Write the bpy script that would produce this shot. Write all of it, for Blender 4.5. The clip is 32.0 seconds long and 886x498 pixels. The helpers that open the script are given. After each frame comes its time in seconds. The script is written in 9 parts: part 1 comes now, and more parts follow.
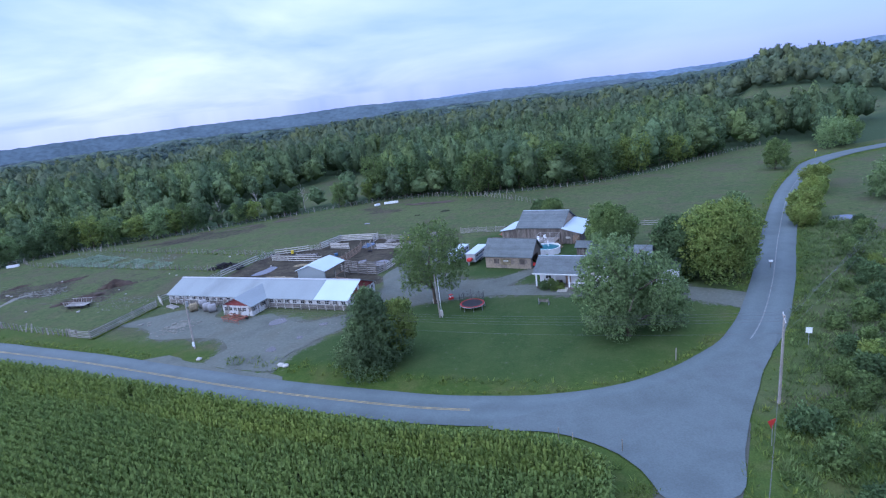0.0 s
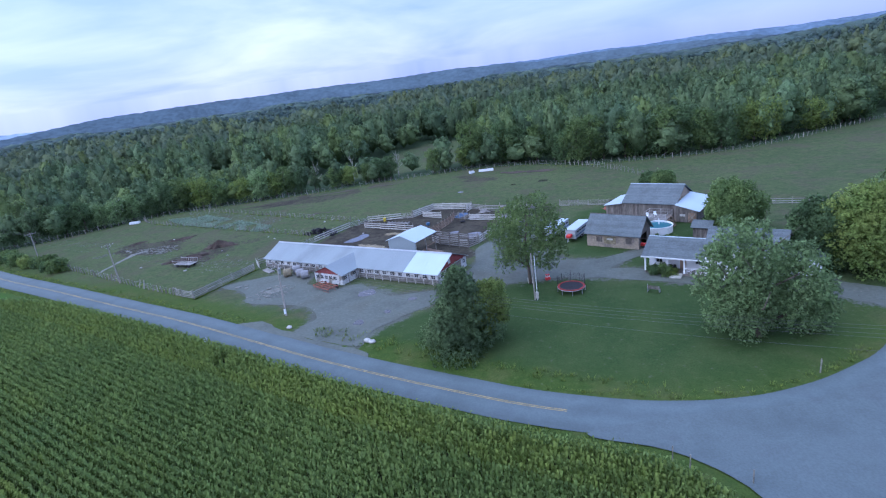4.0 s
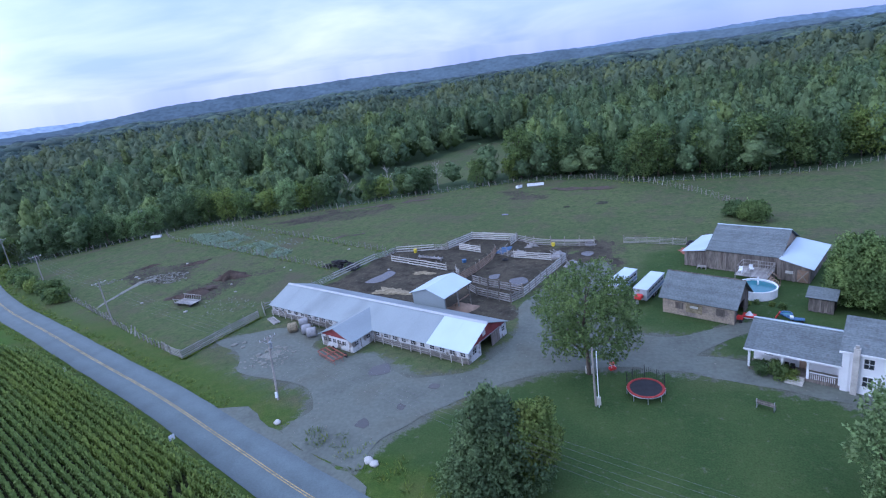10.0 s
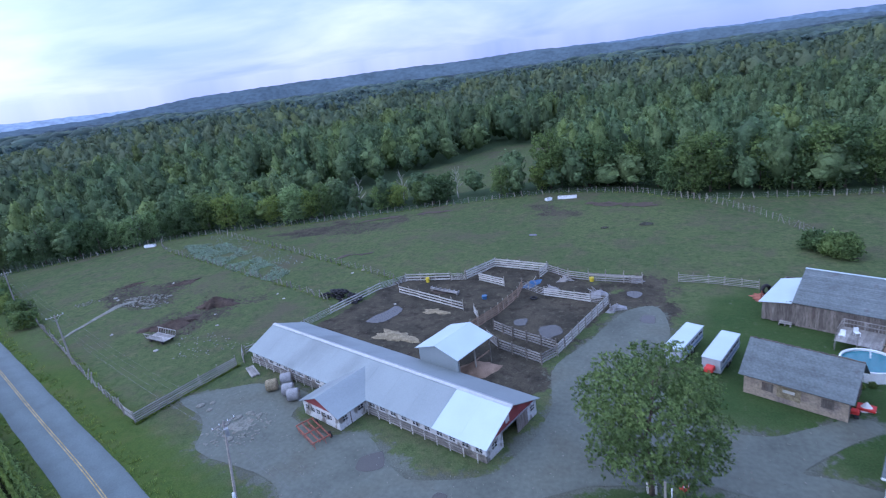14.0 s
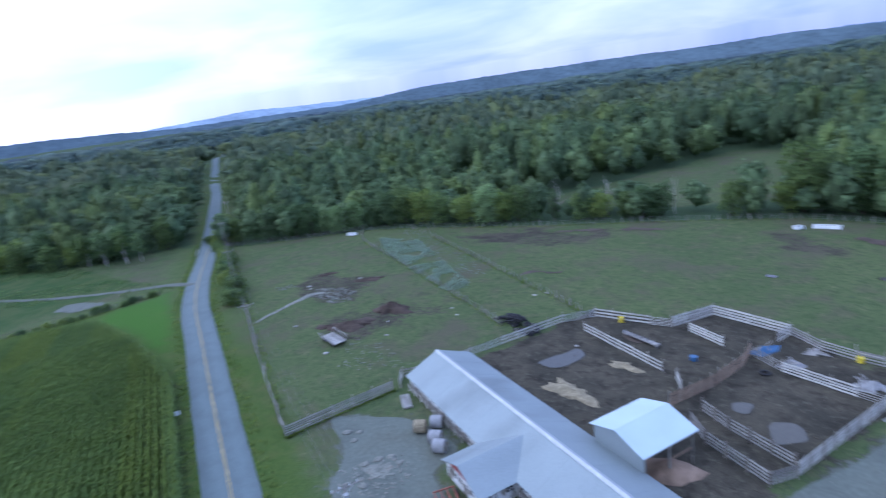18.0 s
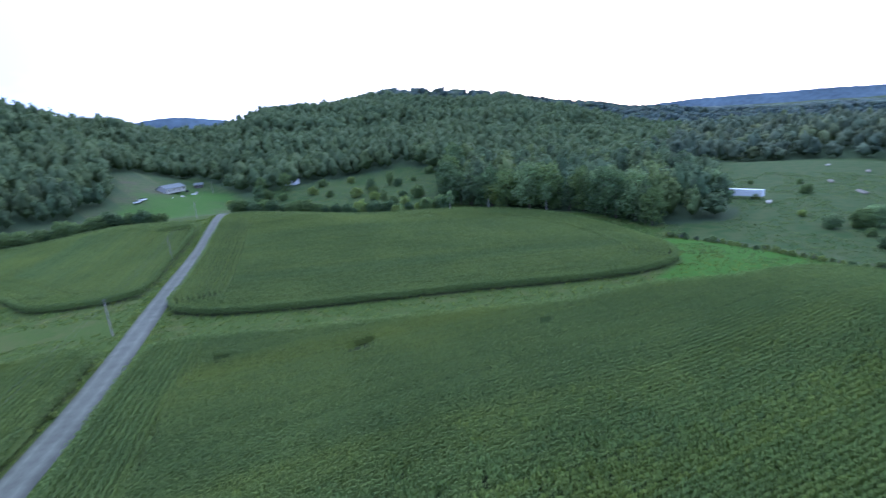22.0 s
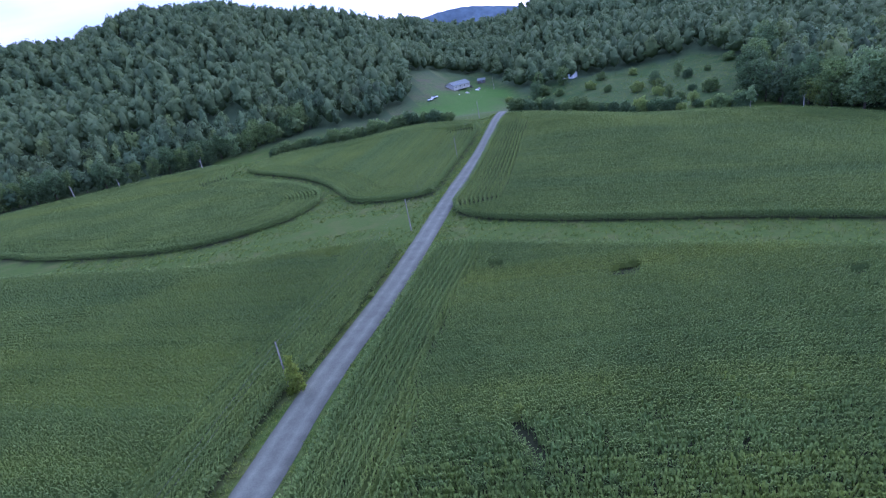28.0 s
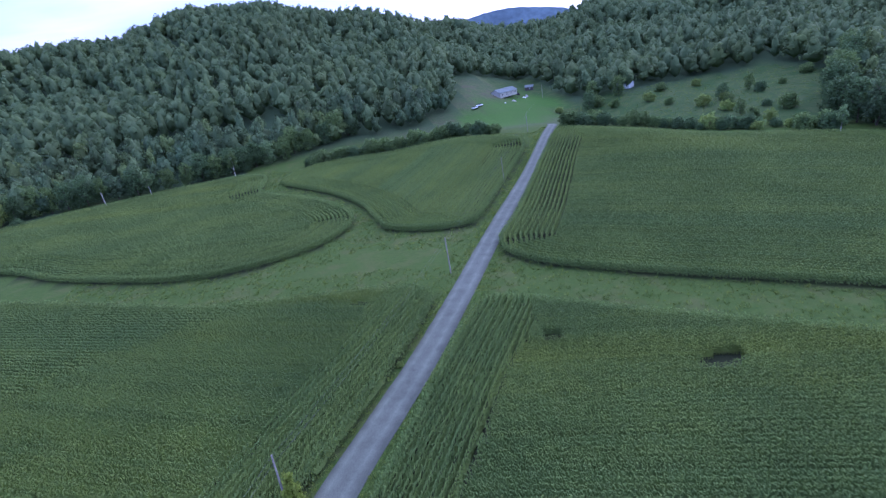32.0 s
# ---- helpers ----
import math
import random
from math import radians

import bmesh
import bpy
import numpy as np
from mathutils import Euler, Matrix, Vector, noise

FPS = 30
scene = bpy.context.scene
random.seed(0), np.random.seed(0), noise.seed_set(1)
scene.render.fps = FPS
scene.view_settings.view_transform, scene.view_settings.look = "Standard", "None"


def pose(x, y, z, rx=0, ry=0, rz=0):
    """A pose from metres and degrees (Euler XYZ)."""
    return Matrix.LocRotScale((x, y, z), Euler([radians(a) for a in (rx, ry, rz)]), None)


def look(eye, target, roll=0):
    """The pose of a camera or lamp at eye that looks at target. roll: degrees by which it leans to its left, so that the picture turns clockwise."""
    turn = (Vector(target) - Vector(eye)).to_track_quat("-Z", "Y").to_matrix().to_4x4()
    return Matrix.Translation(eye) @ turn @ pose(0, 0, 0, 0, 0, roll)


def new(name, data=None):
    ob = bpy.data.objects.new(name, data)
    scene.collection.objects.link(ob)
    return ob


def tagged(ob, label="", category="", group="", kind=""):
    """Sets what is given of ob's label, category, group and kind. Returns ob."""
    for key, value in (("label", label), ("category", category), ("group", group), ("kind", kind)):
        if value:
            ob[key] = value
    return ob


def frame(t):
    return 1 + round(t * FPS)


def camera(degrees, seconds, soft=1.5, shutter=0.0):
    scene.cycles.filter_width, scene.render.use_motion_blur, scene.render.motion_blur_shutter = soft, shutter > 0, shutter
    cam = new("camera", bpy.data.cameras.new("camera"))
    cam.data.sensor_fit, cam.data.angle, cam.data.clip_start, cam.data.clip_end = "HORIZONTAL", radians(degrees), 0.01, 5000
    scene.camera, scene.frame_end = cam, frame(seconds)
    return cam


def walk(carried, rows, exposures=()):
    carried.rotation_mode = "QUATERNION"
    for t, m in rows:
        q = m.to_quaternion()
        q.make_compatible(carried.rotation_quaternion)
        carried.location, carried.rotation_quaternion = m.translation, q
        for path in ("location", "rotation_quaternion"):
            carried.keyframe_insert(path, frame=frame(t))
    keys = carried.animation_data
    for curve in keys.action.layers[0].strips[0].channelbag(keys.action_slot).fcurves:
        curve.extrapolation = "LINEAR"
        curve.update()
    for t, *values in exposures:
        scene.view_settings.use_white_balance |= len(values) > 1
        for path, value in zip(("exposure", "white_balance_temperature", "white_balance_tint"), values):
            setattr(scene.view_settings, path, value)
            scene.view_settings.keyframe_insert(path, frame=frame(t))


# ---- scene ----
EXPO = [(0.0, 0.10, 4740, 23), (15.5, 0.01, 4730, 23), (18.0, 0.06, 4730, 20), (20.0, 0.23, 4720, 18), (22.0, 0.30, 4700, 20.5), (25.0, 0.34, 4630, 34), (32.0, 0.27, 4590, 36)]
# camera and its flight: seconds, place, heading (left of +y), tilt, roll
cam = camera(77.96, 32.0, soft=1.2, shutter=0.5)
PATH = [
    (0.0, 0.00, 0.00, 30.00, -0.00, -14.94, -7.25),
    (0.5, 0.34, 0.35, 29.98, 1.78, -15.18, -7.23),
    (1.0, 0.63, 0.35, 29.94, 5.95, -15.14, -7.36),
    (1.5, 0.65, 0.30, 29.85, 8.86, -15.23, -7.42),
    (2.0, 0.59, 0.43, 29.69, 9.47, -15.58, -7.63),
    (2.5, 0.42, 1.01, 29.54, 9.48, -16.06, -7.69),
    (3.0, 0.23, 2.18, 29.71, 9.51, -16.61, -7.84),
    (3.5, -0.12, 3.81, 29.88, 9.90, -17.07, -7.92),
    (4.0, -0.64, 5.55, 29.90, 10.36, -17.24, -7.91),
    (4.5, -1.06, 7.45, 29.88, 10.73, -17.36, -7.90),
    (6.5, -1.86, 15.85, 30.22, 11.34, -17.77, -8.02),
    (7.0, -1.80, 17.60, 30.78, 11.46, -17.88, -8.12),
    (7.5, -1.71, 19.19, 31.34, 11.49, -17.96, -8.15),
    (8.0, -1.58, 20.64, 31.91, 11.55, -18.05, -8.21),
    (8.5, -1.47, 21.96, 32.40, 11.88, -18.01, -8.12),
    (9.0, -1.46, 23.30, 32.96, 13.33, -17.95, -8.17),
    (9.5, -1.37, 24.56, 33.30, 14.76, -17.73, -8.30),
    (10.0, -1.41, 25.78, 33.62, 15.72, -17.75, -8.25),
    (10.5, -1.46, 26.82, 33.73, 16.40, -17.76, -8.12),
    (11.0, -1.52, 28.13, 33.86, 16.77, -17.86, -8.09),
    (11.5, -1.74, 29.89, 34.01, 17.11, -17.99, -8.11),
    (12.0, -2.16, 31.94, 34.09, 17.37, -18.05, -8.04),
    (12.5, -2.73, 34.29, 34.20, 17.55, -18.09, -7.95),
    (13.0, -3.29, 36.92, 34.30, 17.68, -18.13, -7.92),
    (13.5, -3.90, 39.74, 34.39, 17.68, -18.17, -7.83),
    (14.0, -4.54, 42.62, 34.37, 18.17, -18.04, -7.78),
    (14.5, -5.18, 45.33, 34.50, 22.35, -17.48, -7.90),
    (15.0, -5.78, 48.16, 34.76, 26.62, -17.10, -7.91),
    (15.5, -6.50, 50.86, 34.85, 28.32, -17.01, -7.90),
    (17.5, -7.62, 55.61, 35.12, 32.06, -17.02, -7.94),
    (18.0, -7.61, 55.40, 35.27, 40.00, -16.18, -7.95),
    (18.5, -7.49, 55.13, 35.47, 55.47, -14.54, -7.12),
    (19.0, -7.27, 55.00, 35.62, 67.70, -13.45, -7.06),
    (19.5, -7.30, 54.72, 35.78, 76.48, -13.07, -6.67),
    (20.0, -7.20, 54.71, 35.74, 88.18, -12.42, -6.13),
    (20.5, -6.86, 55.07, 35.82, 101.20, -11.89, -5.52),
    (21.0, -6.42, 55.49, 35.77, 113.15, -11.79, -5.42),
    (21.5, -6.36, 55.64, 35.77, 123.89, -11.94, -4.79),
    (22.0, -6.39, 55.88, 35.80, 131.18, -12.66, -4.78),
    (22.5, -6.29, 56.04, 35.82, 140.23, -13.41, -4.80),
    (23.0, -6.46, 56.13, 35.79, 150.79, -14.08, -5.02),
    (23.5, -6.57, 56.20, 35.70, 157.65, -15.02, -5.67),
    (24.0, -6.72, 56.24, 35.73, 160.10, -16.24, -6.53),
    (24.5, -6.80, 56.25, 35.90, 160.89, -17.52, -7.36),
    (25.0, -6.76, 56.18, 36.24, 161.24, -18.59, -8.05),
    (25.5, -6.75, 56.19, 36.71, 161.40, -19.39, -8.55),
    (27.5, -6.74, 56.23, 39.49, 161.27, -20.53, -9.33),
    (28.0, -6.68, 56.16, 40.53, 161.09, -20.63, -9.30),
    (28.5, -6.72, 55.96, 41.21, 160.74, -20.80, -9.35),
    (29.0, -7.01, 55.33, 41.60, 160.21, -21.08, -9.33),
    (29.5, -7.64, 53.97, 41.93, 159.52, -21.38, -9.29),
    (30.0, -8.56, 52.00, 42.18, 158.74, -21.61, -9.23),
    (30.5, -9.60, 49.38, 42.41, 157.99, -21.69, -9.12),
    (31.0, -10.42, 46.34, 42.61, 159.77, -21.22, -9.08),
    (31.5, -11.46, 42.81, 42.84, 163.38, -20.45, -8.92),
    (32.0, -12.38, 39.05, 43.11, 165.16, -20.01, -8.51),
]


def flight_pose(x, y, z, yaw, pitch, roll):
    a, b = radians(yaw), radians(pitch)
    ahead = Vector((-math.sin(a) * math.cos(b), math.cos(a) * math.cos(b), math.sin(b)))
    eye = Vector((x, y, z))
    return look(eye, eye + ahead * 10, roll)


walk(cam, [(r[0], flight_pose(*r[1:])) for r in PATH], EXPO)
# ---- light: dusk under a broken overcast, brightest low in the south-west ----
world = bpy.data.worlds.new("dusk_sky")
scene.world = world
world.use_nodes = True
wt = world.node_tree
wt.nodes.clear()


def wnode(kind, **values):
    n = wt.nodes.new(kind)
    for k, v in values.items():
        n.inputs[k].default_value = v
    return n


SUN_AZ = 118.0   # degrees to the left of +y
SUN_EL = 7.0
sky = wt.nodes.new("ShaderNodeTexSky")
sky.sky_type = "NISHITA"
sky.sun_disc = False
sky.sun_elevation = radians(SUN_EL)
sky.sun_rotation = radians(-SUN_AZ)
sky.air_density, sky.dust_density, sky.ozone_density = 1.0, 1.6, 2.0
coord = wt.nodes.new("ShaderNodeTexCoord")
split = wt.nodes.new("ShaderNodeSeparateXYZ")
wt.links.new(coord.outputs["Generated"], split.inputs[0])


def wmath(op, a, b=None, clamp=False):
    n = wt.nodes.new("ShaderNodeMath")
    n.operation, n.use_clamp = op, clamp
    for i, v in enumerate((a, b)):
        if v is None:
            continue
        if isinstance(v, (int, float)):
            n.inputs[i].default_value = v
        else:
            wt.links.new(v, n.inputs[i])
    return n.outputs[0]


# flat cloud layer: project the direction onto a high plane
up = wmath("MAXIMUM", split.outputs[2], 0.03)
den = wmath("ADD", up, 0.17)
comb = wt.nodes.new("ShaderNodeCombineXYZ")
wt.links.new(wmath("DIVIDE", split.outputs[0], den), comb.inputs[0])
wt.links.new(wmath("DIVIDE", split.outputs[1], den), comb.inputs[1])
cloud = wnode("ShaderNodeTexNoise", Scale=0.7, Detail=8.0, Roughness=0.50, Distortion=0.3)
wt.links.new(comb.outputs[0], cloud.inputs["Vector"])
ramp = wt.nodes.new("ShaderNodeValToRGB")
ramp.color_ramp.elements[0].position, ramp.color_ramp.elements[1].position = 0.38, 0.66
wt.links.new(cloud.outputs["Fac"], ramp.inputs[0])
# glow of the hidden sun on the clouds
sun_dir = (-math.sin(radians(SUN_AZ)), math.cos(radians(SUN_AZ)), 0.08)
dot = wt.nodes.new("ShaderNodeVectorMath")
dot.operation = "DOT_PRODUCT"
wt.links.new(coord.outputs["Generated"], dot.inputs[0])
dot.inputs[1].default_value = sun_dir
near = wmath("MULTIPLY_ADD", dot.outputs["Value"], 0.5)
near.node.inputs[2].default_value = 0.5
glow = wmath("POWER", near, 5.0)
base = wt.nodes.new("ShaderNodeMix")
base.data_type = "RGBA"
base.inputs["A"].default_value = (0.42, 0.49, 0.80, 1)
base.inputs["B"].default_value = (0.92, 0.885, 1.0, 1)
cover = wmath("MULTIPLY", wmath("SUBTRACT", near, 0.02), 2.6, True)
wt.links.new(wmath("MULTIPLY", ramp.outputs[0], cover), base.inputs["Factor"])
lit = wt.nodes.new("ShaderNodeMix")
lit.data_type, lit.blend_type = "RGBA", "ADD"
lit.inputs["Factor"].default_value = 1.0
warm = wt.nodes.new("ShaderNodeMix")
warm.data_type = "RGBA"
warm.inputs["A"].default_value = (0, 0, 0, 1)
warm.inputs["B"].default_value = (1.0, 0.97, 0.90, 1)
wt.links.new(glow, warm.inputs["Factor"])
wt.links.new(base.outputs["Result"], lit.inputs["A"])
wt.links.new(warm.outputs["Result"], lit.inputs["B"])
bg_cloud = wt.nodes.new("ShaderNodeBackground")
# an overcast sky is brighter overhead than at the horizon
zen = wmath("MULTIPLY_ADD", wmath("MAXIMUM", split.outputs[2], 0.0), 0.95)
zen.node.inputs[2].default_value = 0.88
wt.links.new(zen, bg_cloud.inputs["Strength"])
# thicker, more neutral cloud overhead
grey = wt.nodes.new("ShaderNodeMix")
grey.data_type, grey.blend_type = "RGBA", "MULTIPLY"
grey.inputs["B"].default_value = (1.08, 1.07, 0.84, 1)
wt.links.new(wmath("MULTIPLY", wmath("SUBTRACT", split.outputs[2], 0.12), 2.4, True), grey.inputs["Factor"])
wt.links.new(lit.outputs["Result"], grey.inputs["A"])
wt.links.new(grey.outputs["Result"], bg_cloud.inputs["Color"])
bg_sky = wt.nodes.new("ShaderNodeBackground")
bg_sky.inputs["Strength"].default_value = 0.06
wt.links.new(sky.outputs[0], bg_sky.inputs["Color"])
both = wt.nodes.new("ShaderNodeAddShader")
wt.links.new(bg_cloud.outputs[0], both.inputs[0])
wt.links.new(bg_sky.outputs[0], both.inputs[1])
wo = wt.nodes.new("ShaderNodeOutputWorld")
wt.links.new(both.outputs[0], wo.inputs["Surface"])

sun_data = bpy.data.lights.new("sun", "SUN")
sun_data.energy, sun_data.angle, sun_data.color = 0.5, radians(25), (1.0, 0.93, 0.84)
sun = new("sun", sun_data)
sun.matrix_world = look((0, 0, 300), (300 * math.sin(radians(SUN_AZ)) * math.cos(radians(24)), -300 * math.cos(radians(SUN_AZ)) * math.cos(radians(24)), 300 - 300 * math.sin(radians(24))))
# ---- materials ----
def material(name, color, rough=0.9, metal=0.0, vary=0.25, scale=1.5, fine=0.15, fine_scale=14.0, bump=0.0, dark=None, dark_at=(0.55, 0.72), island=0.0, objects=0.0, spec=0.3, stretch=(1, 1, 1), hue=None):
    """A surface: base colour, broad and fine variation, an optional second (stain) colour, change from piece to piece."""
    m = bpy.data.materials.new(name)
    m.use_nodes = True
    nt = m.node_tree
    b = nt.nodes["Principled BSDF"]
    b.inputs["Roughness"].default_value = rough
    b.inputs["Metallic"].default_value = metal
    b.inputs["Specular IOR Level"].default_value = spec
    tc = nt.nodes.new("ShaderNodeTexCoord")
    mp = nt.nodes.new("ShaderNodeMapping")
    mp.inputs["Scale"].default_value = stretch
    nt.links.new(tc.outputs["Object"], mp.inputs[0])
    n1 = nt.nodes.new("ShaderNodeTexNoise")
    n1.inputs["Scale"].default_value, n1.inputs["Detail"].default_value = scale, 4
    n2 = nt.nodes.new("ShaderNodeTexNoise")
    n2.inputs["Scale"].default_value, n2.inputs["Detail"].default_value = fine_scale, 3
    nt.links.new(mp.outputs[0], n1.inputs["Vector"])
    nt.links.new(mp.outputs[0], n2.inputs["Vector"])

    def mix(a, c, f, blend="MIX"):
        x = nt.nodes.new("ShaderNodeMix")
        x.data_type, x.blend_type = "RGBA", blend
        for key, v in (("A", a), ("B", c), ("Factor", f)):
            if isinstance(v, tuple):
                x.inputs[key].default_value = (*v[:3], 1)
            elif isinstance(v, (int, float)):
                x.inputs[key].default_value = v
            else:
                nt.links.new(v, x.inputs[key])
        return x.outputs["Result"]

    def ramp(v, lo, hi, a=0.0, c=1.0):
        r = nt.nodes.new("ShaderNodeMapRange")
        r.inputs[1].default_value, r.inputs[2].default_value, r.inputs[3].default_value, r.inputs[4].default_value = lo, hi, a, c
        nt.links.new(v, r.inputs[0])
        return r.outputs[0]

    col = tuple(color)
    if hue:
        col = mix(col, tuple(hue), ramp(n1.outputs["Fac"], 0.38, 0.62))
    if dark:
        col = mix(col, tuple(dark), ramp(n1.outputs["Fac"], *dark_at))
    val = ramp(n1.outputs["Fac"], 0.3, 0.7, 1 - vary, 1 + vary)
    val2 = ramp(n2.outputs["Fac"], 0.3, 0.7, 1 - fine, 1 + fine)

    def scaled(c, v):
        x = nt.nodes.new("ShaderNodeVectorMath")
        x.operation = "SCALE"
        if isinstance(c, tuple):
            x.inputs[0].default_value = c[:3]
        else:
            nt.links.new(c, x.inputs[0])
        nt.links.new(v, x.inputs["Scale"])
        return x.outputs[0]

    col = scaled(scaled(col, val), val2)
    if island:
        g = nt.nodes.new("ShaderNodeNewGeometry")
        col = scaled(col, ramp(g.outputs["Random Per Island"], 0, 1, 1 - island, 1 + island))
    if objects:
        oi = nt.nodes.new("ShaderNodeObjectInfo")
        col = scaled(col, ramp(oi.outputs["Random"], 0, 1, 1 - objects, 1 + objects))
    nt.links.new(col, b.inputs["Base Color"])
    if bump:
        bp = nt.nodes.new("ShaderNodeBump")
        bp.inputs["Strength"].default_value, bp.inputs["Distance"].default_value = 0.6, bump
        nt.links.new(n2.outputs["Fac"], bp.inputs["Height"])
        nt.links.new(bp.outputs[0], b.inputs["Normal"])
    return m


def foliage(name, color, hue, island=0.28, objects=0.16, scale=0.35, tints=None, vary=0.22):
    """Leaves: change from leaf to leaf, and from plant to plant by the mesh's own tint value."""
    m = material(name, color, rough=0.75, vary=vary, scale=scale, fine=vary, fine_scale=3.0, island=island, objects=objects, spec=0.25, hue=hue)
    nt = m.node_tree
    if tints:
        b = nt.nodes["Principled BSDF"]
        old = b.inputs["Base Color"].links[0].from_socket
        at = nt.nodes.new("ShaderNodeAttribute")
        at.attribute_name = "tint"
        r = nt.nodes.new("ShaderNodeValToRGB")
        r.color_ramp.interpolation = "LINEAR"
        e = r.color_ramp.elements
        e[0].position, e[0].color = 0.0, (*tints[0], 1)
        e[1].position, e[1].color = 1.0, (*tints[-1], 1)
        for i, c in enumerate(tints[1:-1]):
            q = e.new((i + 1) / (len(tints) - 1))
            q.color = (*c, 1)
        nt.links.new(at.outputs["Fac"], r.inputs[0])
        x = nt.nodes.new("ShaderNodeMix")
        x.data_type, x.blend_type = "RGBA", "MULTIPLY"
        x.inputs["Factor"].default_value = 1.0
        nt.links.new(old, x.inputs["A"])
        nt.links.new(r.outputs[0], x.inputs["B"])
        nt.links.new(x.outputs["Result"], b.inputs["Base Color"])
    # small hollows between the leaves
    b = nt.nodes["Principled BSDF"]
    gaps = nt.nodes.new("ShaderNodeTexNoise")
    gaps.inputs["Scale"].default_value, gaps.inputs["Detail"].default_value = 0.9, 4
    nt.links.new(nt.nodes["Texture Coordinate"].outputs["Object"], gaps.inputs["Vector"])
    dent = nt.nodes.new("ShaderNodeBump")
    dent.inputs["Strength"].default_value, dent.inputs["Distance"].default_value = 0.7, 0.6
    nt.links.new(gaps.outputs["Fac"], dent.inputs["Height"])
    nt.links.new(dent.outputs[0], b.inputs["Normal"])
    # light shining through the leaves
    b = nt.nodes["Principled BSDF"]
    tl = nt.nodes.new("ShaderNodeBsdfTranslucent")
    nt.links.new(b.inputs["Base Color"].links[0].from_socket, tl.inputs["Color"])
    ms = nt.nodes.new("ShaderNodeMixShader")
    ms.inputs[0].default_value = 0.38
    nt.links.new(b.outputs[0], ms.inputs[1])
    nt.links.new(tl.outputs[0], ms.inputs[2])
    nt.links.new(ms.outputs[0], nt.nodes["Material Output"].inputs["Surface"])
    return m


